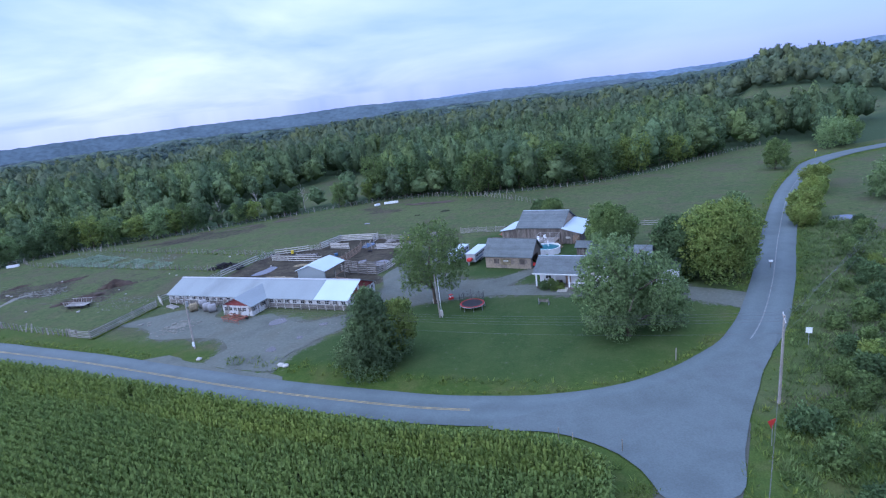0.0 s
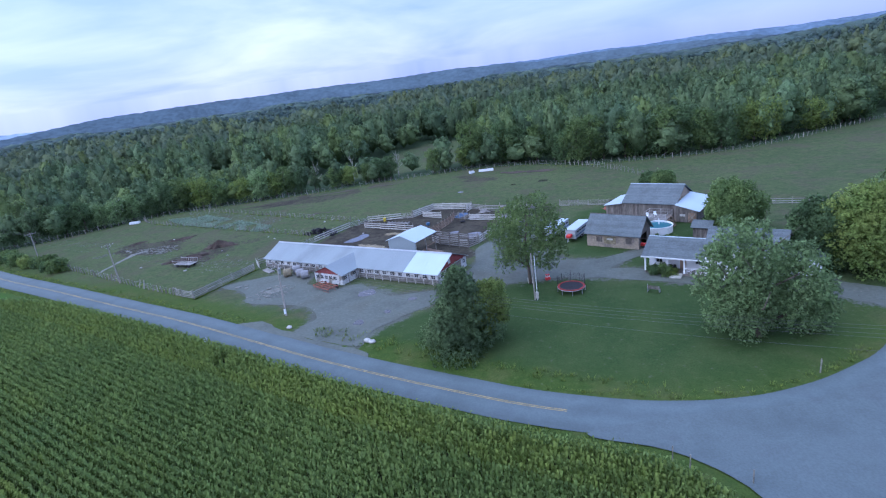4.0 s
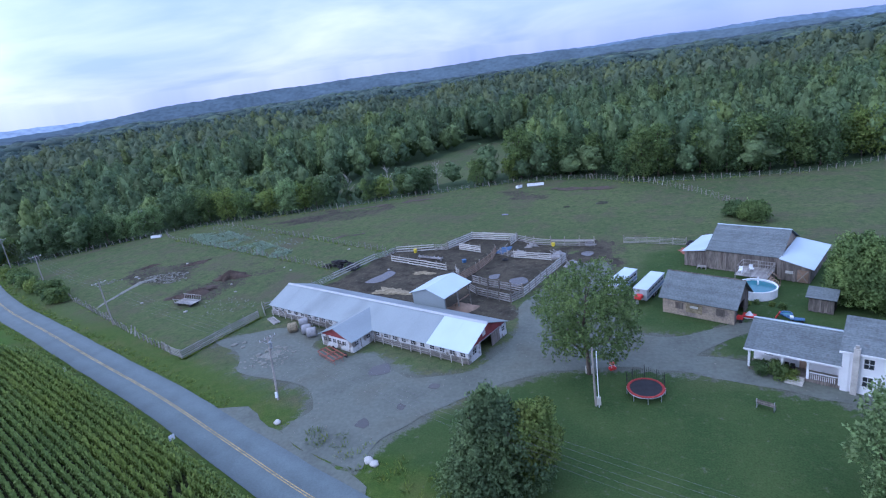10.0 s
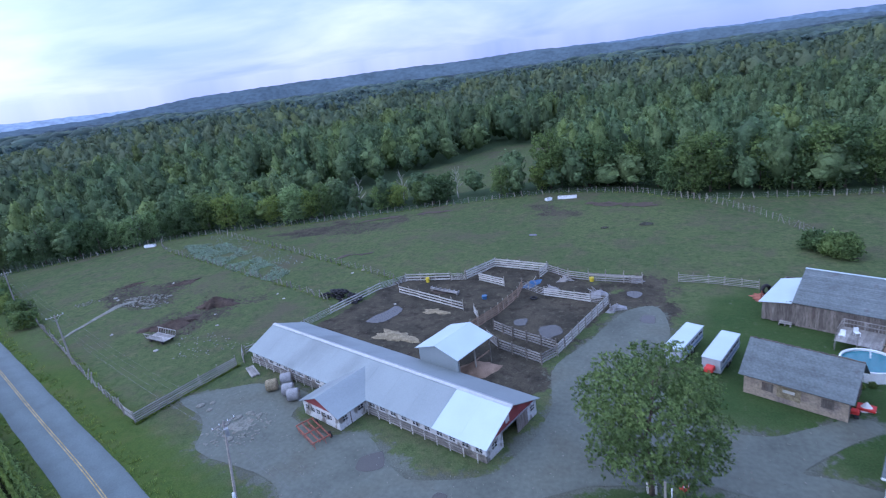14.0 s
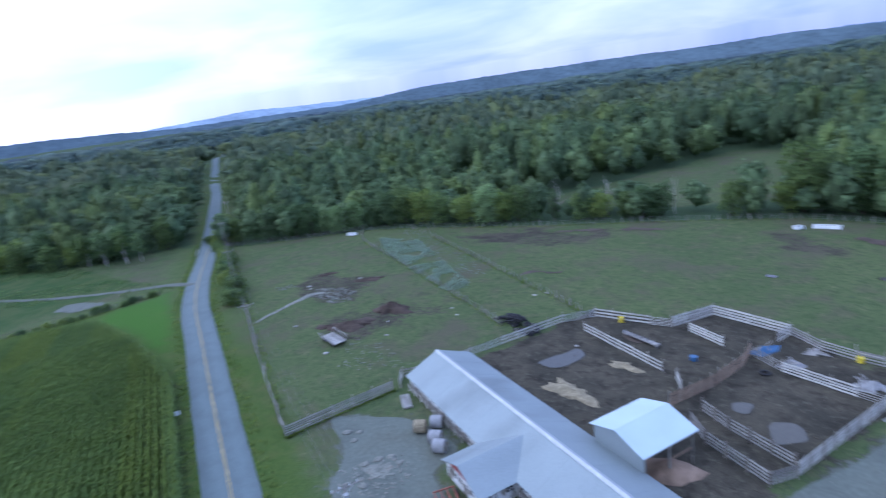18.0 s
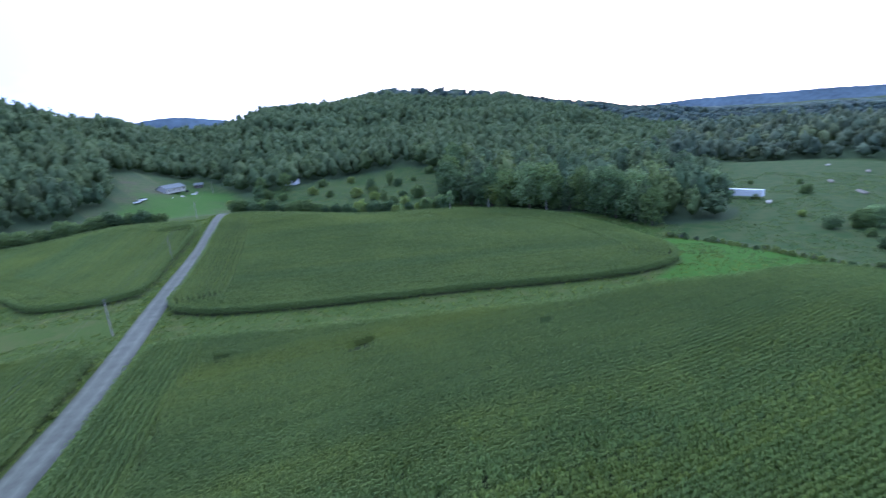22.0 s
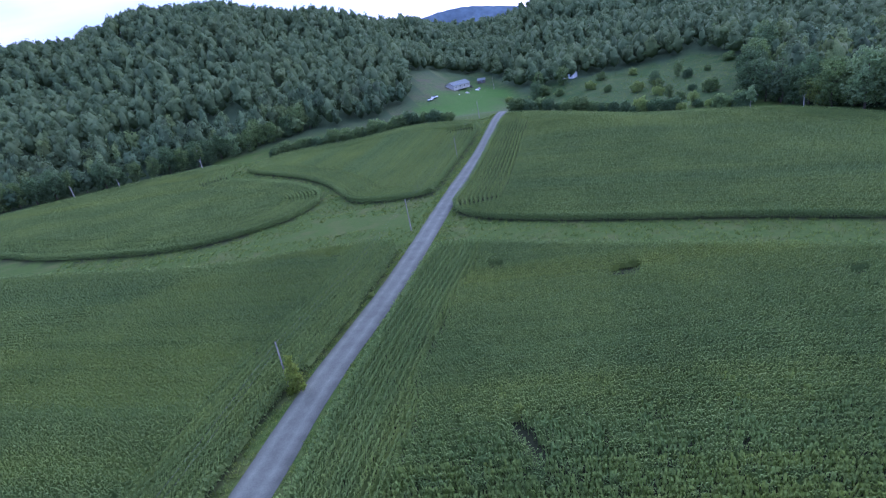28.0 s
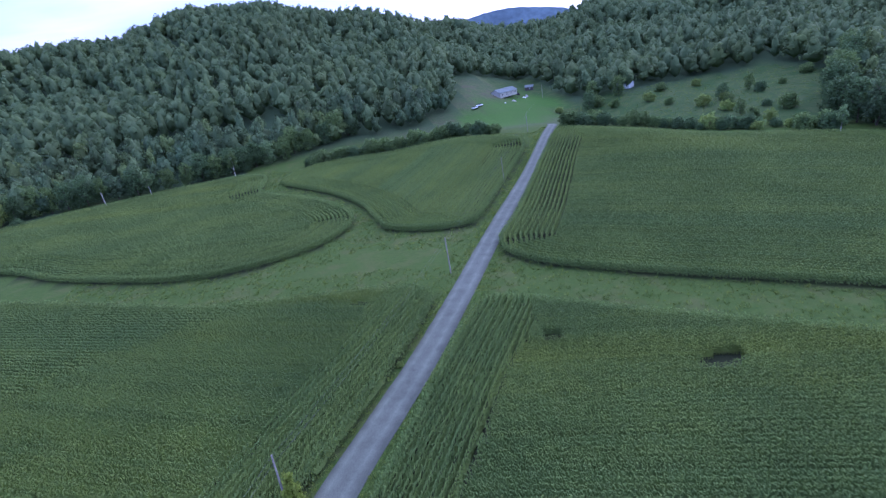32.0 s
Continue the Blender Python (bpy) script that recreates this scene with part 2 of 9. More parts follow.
WOOD_TINTS = [(0.60, 0.66, 0.66), (0.70, 0.75, 0.72), (0.78, 0.82, 0.76), (0.85, 0.86, 0.80), (0.92, 0.92, 0.76), (1.06, 1.02, 0.66), (0.98, 0.98, 0.92)]
M = dict(
    leaf=foliage("leaf_green", (0.130, 0.195, 0.066), (0.158, 0.220, 0.068)),
    leaf_dark=foliage("leaf_dark", (0.096, 0.155, 0.066), (0.115, 0.176, 0.068)),
    leaf_yellow=foliage("leaf_yellow_green", (0.240, 0.300, 0.070), (0.190, 0.262, 0.070)),
    leaf_silver=foliage("leaf_silver", (0.225, 0.315, 0.135), (0.190, 0.275, 0.110)),
    needle=foliage("needle_green", (0.100, 0.150, 0.072), (0.120, 0.172, 0.072)),
    wood_near=foliage("woodland_leaf", (0.168, 0.230, 0.108), (0.140, 0.200, 0.100), island=0.34, scale=0.03, tints=WOOD_TINTS),
    wood_mid=foliage("hill_woodland_leaf", (0.176, 0.220, 0.130), (0.148, 0.194, 0.122), island=0.16, scale=0.015, tints=WOOD_TINTS),
    wood_hill=foliage("hillside_leaf", (0.142, 0.196, 0.086), (0.126, 0.178, 0.080), island=0.14, scale=0.015, vary=0.12, tints=[(0.78, 0.83, 0.80), (0.86, 0.88, 0.84), (0.92, 0.92, 0.84), (1.02, 1.0, 0.78)]),
    # aerial haze is put into these two base colours as a blue-grey tint
    wood_far=foliage("distant_leaf_with_haze", (0.112, 0.158, 0.142), (0.100, 0.142, 0.134), island=0.25, scale=0.006, tints=WOOD_TINTS),
    wood_horizon=foliage("horizon_leaf_with_haze", (0.095, 0.132, 0.165), (0.085, 0.120, 0.158), island=0.15, scale=0.002, tints=WOOD_TINTS),
    corn=foliage("corn_leaf", (0.160, 0.224, 0.060), (0.180, 0.242, 0.063), island=0.20, scale=0.06, vary=0.07, tints=[(0.84, 0.90, 1.05), (1.0, 1.0, 1.0), (1.16, 1.08, 0.85)]),
    tassel=material("corn_tassel", (0.26, 0.24, 0.10), island=0.2),
    bark=material("bark", (0.11, 0.09, 0.07), scale=3, bump=0.03, stretch=(1, 1, 0.3)),
    birch=material("pale_bark", (0.42, 0.40, 0.36), scale=3, bump=0.02),
    asphalt=material("asphalt", (0.114, 0.144, 0.154), rough=0.85, vary=0.14, scale=0.25, fine=0.10, fine_scale=6, bump=0.01, dark=(0.094, 0.117, 0.127), dark_at=(0.56, 0.70), spec=0.35),
    apron=material("patched_asphalt", (0.112, 0.140, 0.148), rough=0.85, vary=0.16, scale=0.25, fine=0.12, fine_scale=6, bump=0.01, dark=(0.090, 0.110, 0.118), dark_at=(0.54, 0.70), spec=0.35),
    gravel=material("gravel_road", (0.112, 0.120, 0.098), rough=0.95, vary=0.16, scale=0.5, fine=0.2, fine_scale=9, bump=0.03),
    drive=material("driveway_gravel", (0.124, 0.138, 0.120), rough=0.95, vary=0.26, scale=0.16, fine=0.13, fine_scale=2.2, bump=0.02, dark=(0.088, 0.094, 0.078), dark_at=(0.50, 0.68)),
    lane=material("faded_yellow_paint", (0.34, 0.27, 0.12), rough=0.8, vary=0.35, scale=1.2, fine=0.3, fine_scale=5),
    white_line=material("faded_white_paint", (0.18, 0.20, 0.21), rough=0.8, vary=0.25, scale=1.2),
    mud=material("trodden_mud", (0.075, 0.058, 0.045), rough=0.8, vary=0.35, scale=0.4, fine=0.3, fine_scale=4, bump=0.06, dark=(0.05, 0.04, 0.034)),
    water=material("puddle_water", (0.060, 0.056, 0.048), rough=0.10, vary=0.05, spec=0.6),
    roof_metal=material("galvanised_roofing", (0.262, 0.300, 0.318), rough=0.55, metal=0.2, vary=0.12, scale=0.18, fine=0.08, dark=(0.185, 0.210, 0.222), dark_at=(0.54, 0.72), stretch=(1, 0.25, 1)),
    roof_white=material("new_white_roofing", (0.47, 0.55, 0.605), rough=0.5, metal=0.05, vary=0.05, scale=0.3, fine=0.03),
    roof_slate=material("grey_shingles", (0.132, 0.154, 0.164), rough=0.85, vary=0.16, scale=0.5, fine=0.2, fine_scale=5, dark=(0.10, 0.108, 0.115), dark_at=(0.6, 0.68), objects=0.12),
    wall_white=material("chalky_white_paint", (0.58, 0.59, 0.60), rough=0.85, vary=0.16, scale=0.6, fine=0.14, dark=(0.20, 0.185, 0.165), dark_at=(0.50, 0.60), stretch=(1.6, 1.6, 1.2)),
    house_white=material("house_white_paint", (0.72, 0.74, 0.78), rough=0.7, vary=0.06, scale=0.6, fine=0.04),
    red=material("faded_barn_red", (0.22, 0.055, 0.055), rough=0.85, vary=0.2, scale=1.0),
    board_grey=material("weathered_boards", (0.168, 0.150, 0.135), rough=0.95, vary=0.35, scale=0.9, fine=0.35, fine_scale=7, dark=(0.10, 0.085, 0.075), stretch=(1, 1, 0.15), objects=0.22, spec=0.15),
    board_tan=material("worn_tan_siding", (0.36, 0.30, 0.235), rough=0.95, vary=0.25, scale=0.45, fine=0.25, fine_scale=5, dark=(0.20, 0.17, 0.15), dark_at=(0.50, 0.62), spec=0.15),
    fence_grey=material("grey_fence_boards", (0.29, 0.28, 0.27), rough=0.95, vary=0.3, scale=0.8, fine=0.2, objects=0.25, spec=0.15),
    fence_white=material("whitewashed_boards", (0.46, 0.455, 0.43), rough=0.9, vary=0.3, scale=0.8, fine=0.2, objects=0.15),
    fence_brown=material("brown_fence_boards", (0.26, 0.19, 0.14), rough=0.95, vary=0.3, scale=0.8, fine=0.2, objects=0.25, spec=0.15),
    post=material("fence_post_wood", (0.25, 0.235, 0.205), rough=0.95, vary=0.3, scale=2, objects=0.3, spec=0.15),
    pole=material("utility_pole_wood", (0.29, 0.27, 0.245), rough=0.95, vary=0.2, scale=2, fine=0.2, stretch=(1, 1, 0.2)),
    # near-black stands in for the shade inside slots and behind boards
    dark=material("interior_shade_fill", (0.018, 0.018, 0.02), rough=0.9, vary=0.1),
    glass=material("window_glass", (0.03, 0.035, 0.045), rough=0.08, spec=0.7, vary=0.05),
    steel=material("galvanised_steel", (0.42, 0.44, 0.47), rough=0.45, metal=0.6, vary=0.1),
    black=material("black_rubber", (0.022, 0.022, 0.026), rough=0.7),
    red_paint=material("bright_red_paint", (0.50, 0.045, 0.04), rough=0.5, vary=0.08),
    yellow=material("yellow_plastic", (0.62, 0.50, 0.04), rough=0.5, vary=0.08),
    blue=material("blue_plastic", (0.06, 0.13, 0.26), rough=0.45, vary=0.08),
    white=material("white_plastic", (0.75, 0.78, 0.82), rough=0.45, vary=0.05),
    hay=material("weathered_hay", (0.24, 0.205, 0.135), rough=0.98, vary=0.3, scale=1.5, fine=0.35, fine_scale=9, bump=0.05),
    hay_grey=material("grey_bale_wrap", (0.26, 0.26, 0.27), rough=0.8, vary=0.2, scale=1.5, fine=0.2),
    lane_stone=material("pale_wet_stones", (0.20, 0.215, 0.22), rough=0.8, vary=0.3, scale=0.5, island=0.3),
    rubble=material("pale_sand_and_rubble", (0.19, 0.195, 0.17), rough=0.95, vary=0.3, scale=0.7, fine=0.25, fine_scale=5, dark=(0.14, 0.13, 0.11), dark_at=(0.5, 0.66)),
    concrete=material("pale_concrete", (0.46, 0.45, 0.42), rough=0.9, vary=0.2, scale=0.8, fine=0.15),
    stone=material("field_stone", (0.38, 0.37, 0.35), rough=0.95, vary=0.25, scale=1.0, objects=0.2),
    pool_water=material("pool_water", (0.045, 0.16, 0.20), rough=0.05, spec=0.6, vary=0.06),
    wire=material("power_wire", (0.13, 0.13, 0.14), rough=0.6),
    rust=material("rusty_iron", (0.27, 0.105, 0.075), rough=0.8, vary=0.3, scale=4),
    dung=material("dung_heap", (0.062, 0.046, 0.036), rough=0.95, vary=0.3, scale=0.8, fine=0.3, fine_scale=6, bump=0.08),
    silage=material("black_silage_cover", (0.024, 0.024, 0.03), rough=0.5, vary=0.2, scale=3),
)


def wheel_tracks(m, pale, edge):
    """Two paler wheel tracks along a road, and loose dark grit at its edges and crown."""
    nt = m.node_tree
    b = nt.nodes["Principled BSDF"]
    old = b.inputs["Base Color"].links[0].from_socket
    at = nt.nodes.new("ShaderNodeAttribute")
    at.attribute_name = "across"
    tc = nt.nodes["Texture Coordinate"]
    nz = nt.nodes.new("ShaderNodeTexNoise")
    nz.inputs["Scale"].default_value, nz.inputs["Detail"].default_value = 0.35, 3
    nt.links.new(tc.outputs["Object"], nz.inputs["Vector"])
    wav = nt.nodes.new("ShaderNodeMath")
    wav.operation = "MULTIPLY_ADD"
    nt.links.new(nz.outputs["Fac"], wav.inputs[0])
    wav.inputs[1].default_value = 0.30
    nt.links.new(at.outputs["Fac"], wav.inputs[2])
    r = nt.nodes.new("ShaderNodeValToRGB")
    e = r.color_ramp.elements
    e[0].position, e[1].position = 0.0, 1.0
    for p, v in ((0.08, edge), (0.22, 1.0), (0.32, pale), (0.42, 1.0), (0.55, 0.92), (0.68, 1.0), (0.78, pale), (0.88, 1.0)):
        e.new(p).color = (v, v, v, 1)
    e[0].color = e[len(e) - 1].color = (edge, edge, edge, 1)
    half = nt.nodes.new("ShaderNodeMapRange")
    half.inputs[1].default_value, half.inputs[2].default_value = -0.85, 1.15
    nt.links.new(wav.outputs[0], half.inputs[0])
    nt.links.new(half.outputs[0], r.inputs[0])
    x = nt.nodes.new("ShaderNodeMix")
    x.data_type, x.blend_type = "RGBA", "MULTIPLY"
    x.inputs["Factor"].default_value = 1.0
    nt.links.new(old, x.inputs["A"])
    nt.links.new(r.outputs[0], x.inputs["B"])
    nt.links.new(x.outputs["Result"], b.inputs["Base Color"])


M["base_stone"] = material("dirty_stone_base", (0.17, 0.16, 0.145), rough=0.95, vary=0.35, scale=1.4, fine=0.3, fine_scale=6, bump=0.04)
M["trailer_white"] = material("dulled_white_paint", (0.38, 0.41, 0.45), rough=0.6, vary=0.10, scale=0.7, fine=0.08)
M["track"] = material("gravel_track", (0.112, 0.122, 0.108), rough=0.95, vary=0.2, scale=0.5, fine=0.25, fine_scale=9)
wheel_tracks(M["gravel"], 1.22, 0.72)
wheel_tracks(M["asphalt"], 1.07, 0.88)
# ---- mesh helpers ----
def nmesh(name, verts, faces, mat=None, smooth=False, normals=None):
    """A mesh from arrays; all faces have the same number of corners."""
    verts, faces = np.asarray(verts, np.float32), np.asarray(faces, np.int32)
    if normals is not None:
        # every leaf shows its upper face outwards
        p, q, r = (verts[faces[:, c]] for c in range(3))
        flip = np.einsum("ij,ij->i", np.cross(q - p, r - p), np.asarray(normals, np.float32)[faces[:, 0]]) < 0
        faces = np.where(flip[:, None], faces[:, ::-1], faces)
    me = bpy.data.meshes.new(name)
    k = faces.shape[1]
    me.vertices.add(len(verts))
    me.vertices.foreach_set("co", verts.ravel())
    me.loops.add(faces.size)
    me.loops.foreach_set("vertex_index", faces.ravel())
    me.polygons.add(len(faces))
    me.polygons.foreach_set("loop_start", np.arange(0, faces.size, k, dtype=np.int32))
    me.polygons.foreach_set("use_smooth", np.full(len(faces), smooth))
    me.update(calc_edges=True)
    if mat:
        me.materials.append(mat)
    if normals is not None:
        # leaves are shaded by the form of their crown
        at = me.attributes.new("custom_normal", "FLOAT_VECTOR", "POINT")
        at.data.foreach_set("vector", np.ascontiguousarray(normals, np.float32).ravel())
    return me


def bmesh_data(name, bm, mat, smooth=False):
    me = bpy.data.meshes.new(name)
    bmesh.ops.recalc_face_normals(bm, faces=bm.faces)
    for fc in bm.faces:
        fc.smooth = smooth
    bm.to_mesh(me)
    bm.free()
    if mat:
        me.materials.append(mat)
    return me


def part(name, bm, mat, parent, label="", smooth=False):
    me = bm if isinstance(bm, bpy.types.Mesh) else bmesh_data(name, bm, mat, smooth)
    ob = new(name, me)
    ob.parent = parent
    if label:
        tagged(ob, label)
    return ob


def thing(name, m, label, category, group="", kind=""):
    ob = new(name)
    ob.empty_display_size = 0.3
    ob.matrix_basis = m
    return tagged(ob, label, category, group, kind)


def box(bm, x0, y0, z0, x1, y1, z1, bevel=0.0):
    r = bmesh.ops.create_cube(bm, size=1.0, matrix=Matrix.Translation(((x0 + x1) / 2, (y0 + y1) / 2, (z0 + z1) / 2)) @ Matrix.Diagonal((x1 - x0, y1 - y0, z1 - z0, 1)))
    if bevel:
        es = list({e for v in r["verts"] for e in v.link_edges})
        bmesh.ops.bevel(bm, geom=es, offset=bevel, segments=1, affect="EDGES")
    return bm


def boxm(*a, bevel=0.0):
    return box(bmesh.new(), *a, bevel=bevel)


def poly(bm, pts):
    return bm.faces.new([bm.verts.new(p) for p in pts])


def slab(bm, pts, thick):
    """A flat polygon with thickness downwards along its normal."""
    a, b, c = Vector(pts[0]), Vector(pts[1]), Vector(pts[2])
    n = (b - a).cross(c - a).normalized() * thick
    top = [bm.verts.new(p) for p in pts]
    low = [bm.verts.new(Vector(p) - n) for p in pts]
    bm.faces.new(top)
    bm.faces.new(low[::-1])
    for i in range(len(pts)):
        j = (i + 1) % len(pts)
        bm.faces.new((top[i], low[i], low[j], top[j]))
    return bm


def tube(bm, a, b, r0, r1=None, n=6):
    """A round bar from a to b."""
    a, b = Vector(a), Vector(b)
    r1 = r0 if r1 is None else r1
    q = (b - a).to_track_quat("Z", "Y").to_matrix()
    rings = []
    for p, r in ((a, r0), (b, r1)):
        rings.append([bm.verts.new(p + q @ Vector((r * math.cos(t), r * math.sin(t), 0))) for t in [2 * math.pi * i / n for i in range(n)]])
    for i in range(n):
        j = (i + 1) % n
        bm.faces.new((rings[0][i], rings[0][j], rings[1][j], rings[1][i]))
    bm.faces.new(rings[0][::-1])
    bm.faces.new(rings[1])
    return bm


def inside(px, py, pts):
    """Which of the points lie in the polygon."""
    px, py = np.asarray(px, float), np.asarray(py, float)
    res = np.zeros(px.shape, bool)
    n = len(pts)
    for i in range(n):
        (x0, y0), (x1, y1) = pts[i], pts[(i + 1) % n]
        cross = (y0 > py) != (y1 > py)
        res ^= cross & (px < (x1 - x0) * (py - y0) / (y1 - y0 + 1e-12) + x0)
    return res


def edge_distance(px, py, pts, closed=True):
    px, py = np.asarray(px, float), np.asarray(py, float)
    best = np.full(px.shape, 1e9)
    n = len(pts)
    for i in range(n if closed else n - 1):
        (x0, y0), (x1, y1) = pts[i], pts[(i + 1) % n]
        dx, dy = x1 - x0, y1 - y0
        t = np.clip(((px - x0) * dx + (py - y0) * dy) / (dx * dx + dy * dy + 1e-9), 0, 1)
        best = np.minimum(best, np.hypot(px - x0 - t * dx, py - y0 - t * dy))
    return best


def spline(pts, step=1.5, closed=False):
    """Points along a smooth curve through pts."""
    n = len(pts)
    out = []
    for i in range(n if closed else n - 1):
        g = [pts[j % n] if closed else pts[min(max(j, 0), n - 1)] for j in (i - 1, i, i + 1, i + 2)]
        a, b, c, d = (np.array(q, float) for q in g)
        m = max(2, int(np.linalg.norm(c - b) / step))
        for t in np.arange(m) / m:
            out.append(0.5 * (2 * b + (c - a) * t + (2 * a - 5 * b + 4 * c - d) * t * t + (3 * b - a - 3 * c + d) * t ** 3))
    if not closed:
        out.append(np.array(pts[-1], float))
    return np.array(out)


def ss(a, b, v):
    t = np.clip((np.asarray(v, float) - a) / (b - a), 0, 1)
    return t * t * (3 - 2 * t)


def waves(x, y, size, seed):
    """Cheap smooth noise, about -1 to 1."""
    r = np.random.RandomState(seed)
    s = 0
    for k in range(6):
        a, ph, f = r.uniform(0, 6.28), r.uniform(0, 6.28), (0.6 + 0.35 * k) / size
        s = s + np.sin((np.cos(a) * x + np.sin(a) * y) * f * 6.28 + ph + 1.3 * np.sin((np.sin(a) * x - np.cos(a) * y) * f * 3.1 + ph))
    return s / 3.5


# ---- the lie of the land ----
CX, CY = -6.0, 50.0
# heading (left of +y), distance of the hill foot, distance and height of the crest
HILLS = [(-200, 300, 600, 56), (-161, 290, 520, 72), (-150, 300, 600, 50), (-90, 350, 900, 30), (-60, 300, 1500, 30), (-39, 260, 760, 24), (-34, 290, 760, 33), (-30, 500, 1500, 20),
         (-22, 700, 2700, 0), (-14, 900, 3500, -16), (0, 1200, 3500, -22), (20, 1300, 3500, -22), (37, 1200, 3500, -22), (57, 900, 3500, -26),
         (68, 700, 2500, -20), (86, 600, 2400, -18), (100, 420, 2000, 4), (106, 330, 1400, 20), (116, 270, 800, 46), (122, 255, 760, 59), (127, 250, 750, 71), (135, 250, 750, 80), (142, 260, 700, 62),
         (147, 300, 650, 55), (151, 340, 650, 38), (155, 370, 640, 33), (159, 300, 580, 42), (166, 270, 520, 58), (172, 265, 520, 71), (178, 268, 520, 84), (184, 272, 520, 86),
         (190, 280, 520, 71), (199, 290, 520, 66), (210, 300, 600, 56)]
HA = np.array(HILLS, float)
RIDGE_FOLD = 0.10


def land(x, y):
    """Height of the ground."""
    x, y = np.asarray(x, float), np.asarray(y, float)
    dx, dy = x - CX, y - CY
    r = np.hypot(dx, dy)
    az = np.degrees(np.arctan2(-dx, dy))
    az = np.where(az < -160, az + 360, az)
    foot, crest, top = (np.interp(az, HA[:, 0], HA[:, k]) for k in (1, 2, 3))
    t = np.clip((r - foot) / (crest - foot), 0, 1)
    rise = t ** 1.15 * (1.0 - 0.12 * (1 - t))
    hills = top * rise * (1 - 0.35 * ss(1.05, 1.7, r / crest))
    rough = waves(x, y, 210, 3) * 6 * ss(230, 520, r) + waves(x, y, 700, 4) * 8 * ss(500, 1500, r)
    rough = rough * (1 - 0.6 * ss(0.75, 1.0, t))
    south = 3.0 * ss(44, 12, y) * ss(-170, -118, x)
    side = ss(138, 150, az) * ss(170, 160, az)
    lane = (3.6 * np.exp(-((r - 236) / 40) ** 2) + 6.5 * ss(285, 350, r)) * side
    west_crest = 1.4 * np.exp(-((r - 205) / 42) ** 2) * ss(104, 118, az) * ss(150, 140, az)
    west = -2.5 * ss(-105, -170, x) * ss(25, 60, y)
    knoll = 2.2 * np.exp(-(((x + 112) / 26) ** 2 + ((y - 48) / 24) ** 2))
    return hills + rough + south + lane + west_crest + west + knoll


# roads: centre lines
PAVED = [(-640, 425), (-430, 288), (-300, 214), (-225, 170), (-178, 141.5), (-155, 127), (-134, 114.0), (-114.3, 102.9), (-95.4, 94.0), (-74.4, 84.0), (-54.4, 74.6), (-38.0, 66.1), (-27, 60.4), (-13.5, 54.2), (-1, 49.3), (10, 47.2), (19, 48.0), (27.5, 51.8), (34.5, 57.4), (44.6, 70.6), (59, 92), (78, 119), (96, 141), (114, 159.5), (143, 171), (190, 176), (260, 196)]
PAVED_WIDTH = 5.4
GRAVEL = [(20.5, 43), (15.8, 32.8), (9.5, 22.1), (0.3, 9.0), (-9.9, -6.8), (-28.6, -32.3), (-59.3, -78.4), (-91.3, -124.4), (-121.5, -169), (-131, -187)]
GRAVEL_WIDTH = 4.6


def ribbon(name, centre, width, lift, mat, label, wobble=0.05, step=1.5, kind="structure", across=12, ends=None):
    c = spline(centre, step)
    d = np.gradient(c, axis=0)
    d /= np.linalg.norm(d, axis=1)[:, None]
    nrm = np.stack([-d[:, 1], d[:, 0]], 1)
    if np.isscalar(width):
        w = np.full(len(c), width)
    else:
        ctrl = np.concatenate([[0], np.cumsum(np.hypot(*np.diff(np.array(centre, float), axis=0).T))])
        run = np.concatenate([[0], np.cumsum(np.hypot(*np.diff(c, axis=0).T))])
        w = np.interp(run / run[-1], ctrl / ctrl[-1], width)
    rs = np.random.RandomState(len(c))
    wl, wr = (np.convolve(rs.normal(0, wobble, len(c)), (0.3, 0.4, 0.3), 'same') for _ in range(2))
    rows = []
    for k in range(across + 1):
        s = k / across - 0.5
        off = s * w + (wl if k == 0 else wr if k == across else 0)
        p = c + nrm * off[:, None]
        crown = lift + 0.06 * (1 - (2 * s) ** 2)
        rows.append(np.column_stack([p, land(p[:, 0], p[:, 1]) + crown]))
    v = np.stack(rows, 1).reshape(-1, 3)
    a = np.arange(len(c) - 1)[:, None] * (across + 1) + np.arange(across)[None]
    f = np.stack([a, a + 1, a + across + 2, a + across + 1], -1).reshape(-1, 4)[:, ::-1]
    me = nmesh(name, v, f, mat, True)
    at = me.attributes.new("across", "FLOAT", "POINT")
    at.data.foreach_set("value", np.tile(np.linspace(-1, 1, across + 1), len(c)).astype(np.float32))
    return tagged(new(name, me), label, "road", kind=kind)


def patch(name, pts, lift, mat, label, category="ground", closed=True, rough=0.25, step=1.2, seed=1, kind="structure"):
    """A flat patch with a smooth, uneven outline that lies on the ground."""
    c = spline(pts, step, True)
    rs = np.random.RandomState(seed)
    n = rs.normal(0, rough, (len(c), 2))
    c = c + (n + np.roll(n, 1, 0) + np.roll(n, 2, 0)) / 1.7
    bm = bmesh.new()
    vs = [bm.verts.new((p[0], p[1], float(land(p[0], p[1])) + lift)) for p in c]
    es = [bm.edges.new((vs[i], vs[(i + 1) % len(vs)])) for i in range(len(vs))]
    bmesh.ops.triangle_fill(bm, use_beauty=True, use_dissolve=False, edges=es)
    for fc in bm.faces:
        if fc.normal.z < 0:
            fc.normal_flip()
    me = bpy.data.meshes.new(name)
    bm.to_mesh(me)
    bm.free()
    me.materials.append(mat)
    return tagged(new(name, me), label, category, kind=kind)


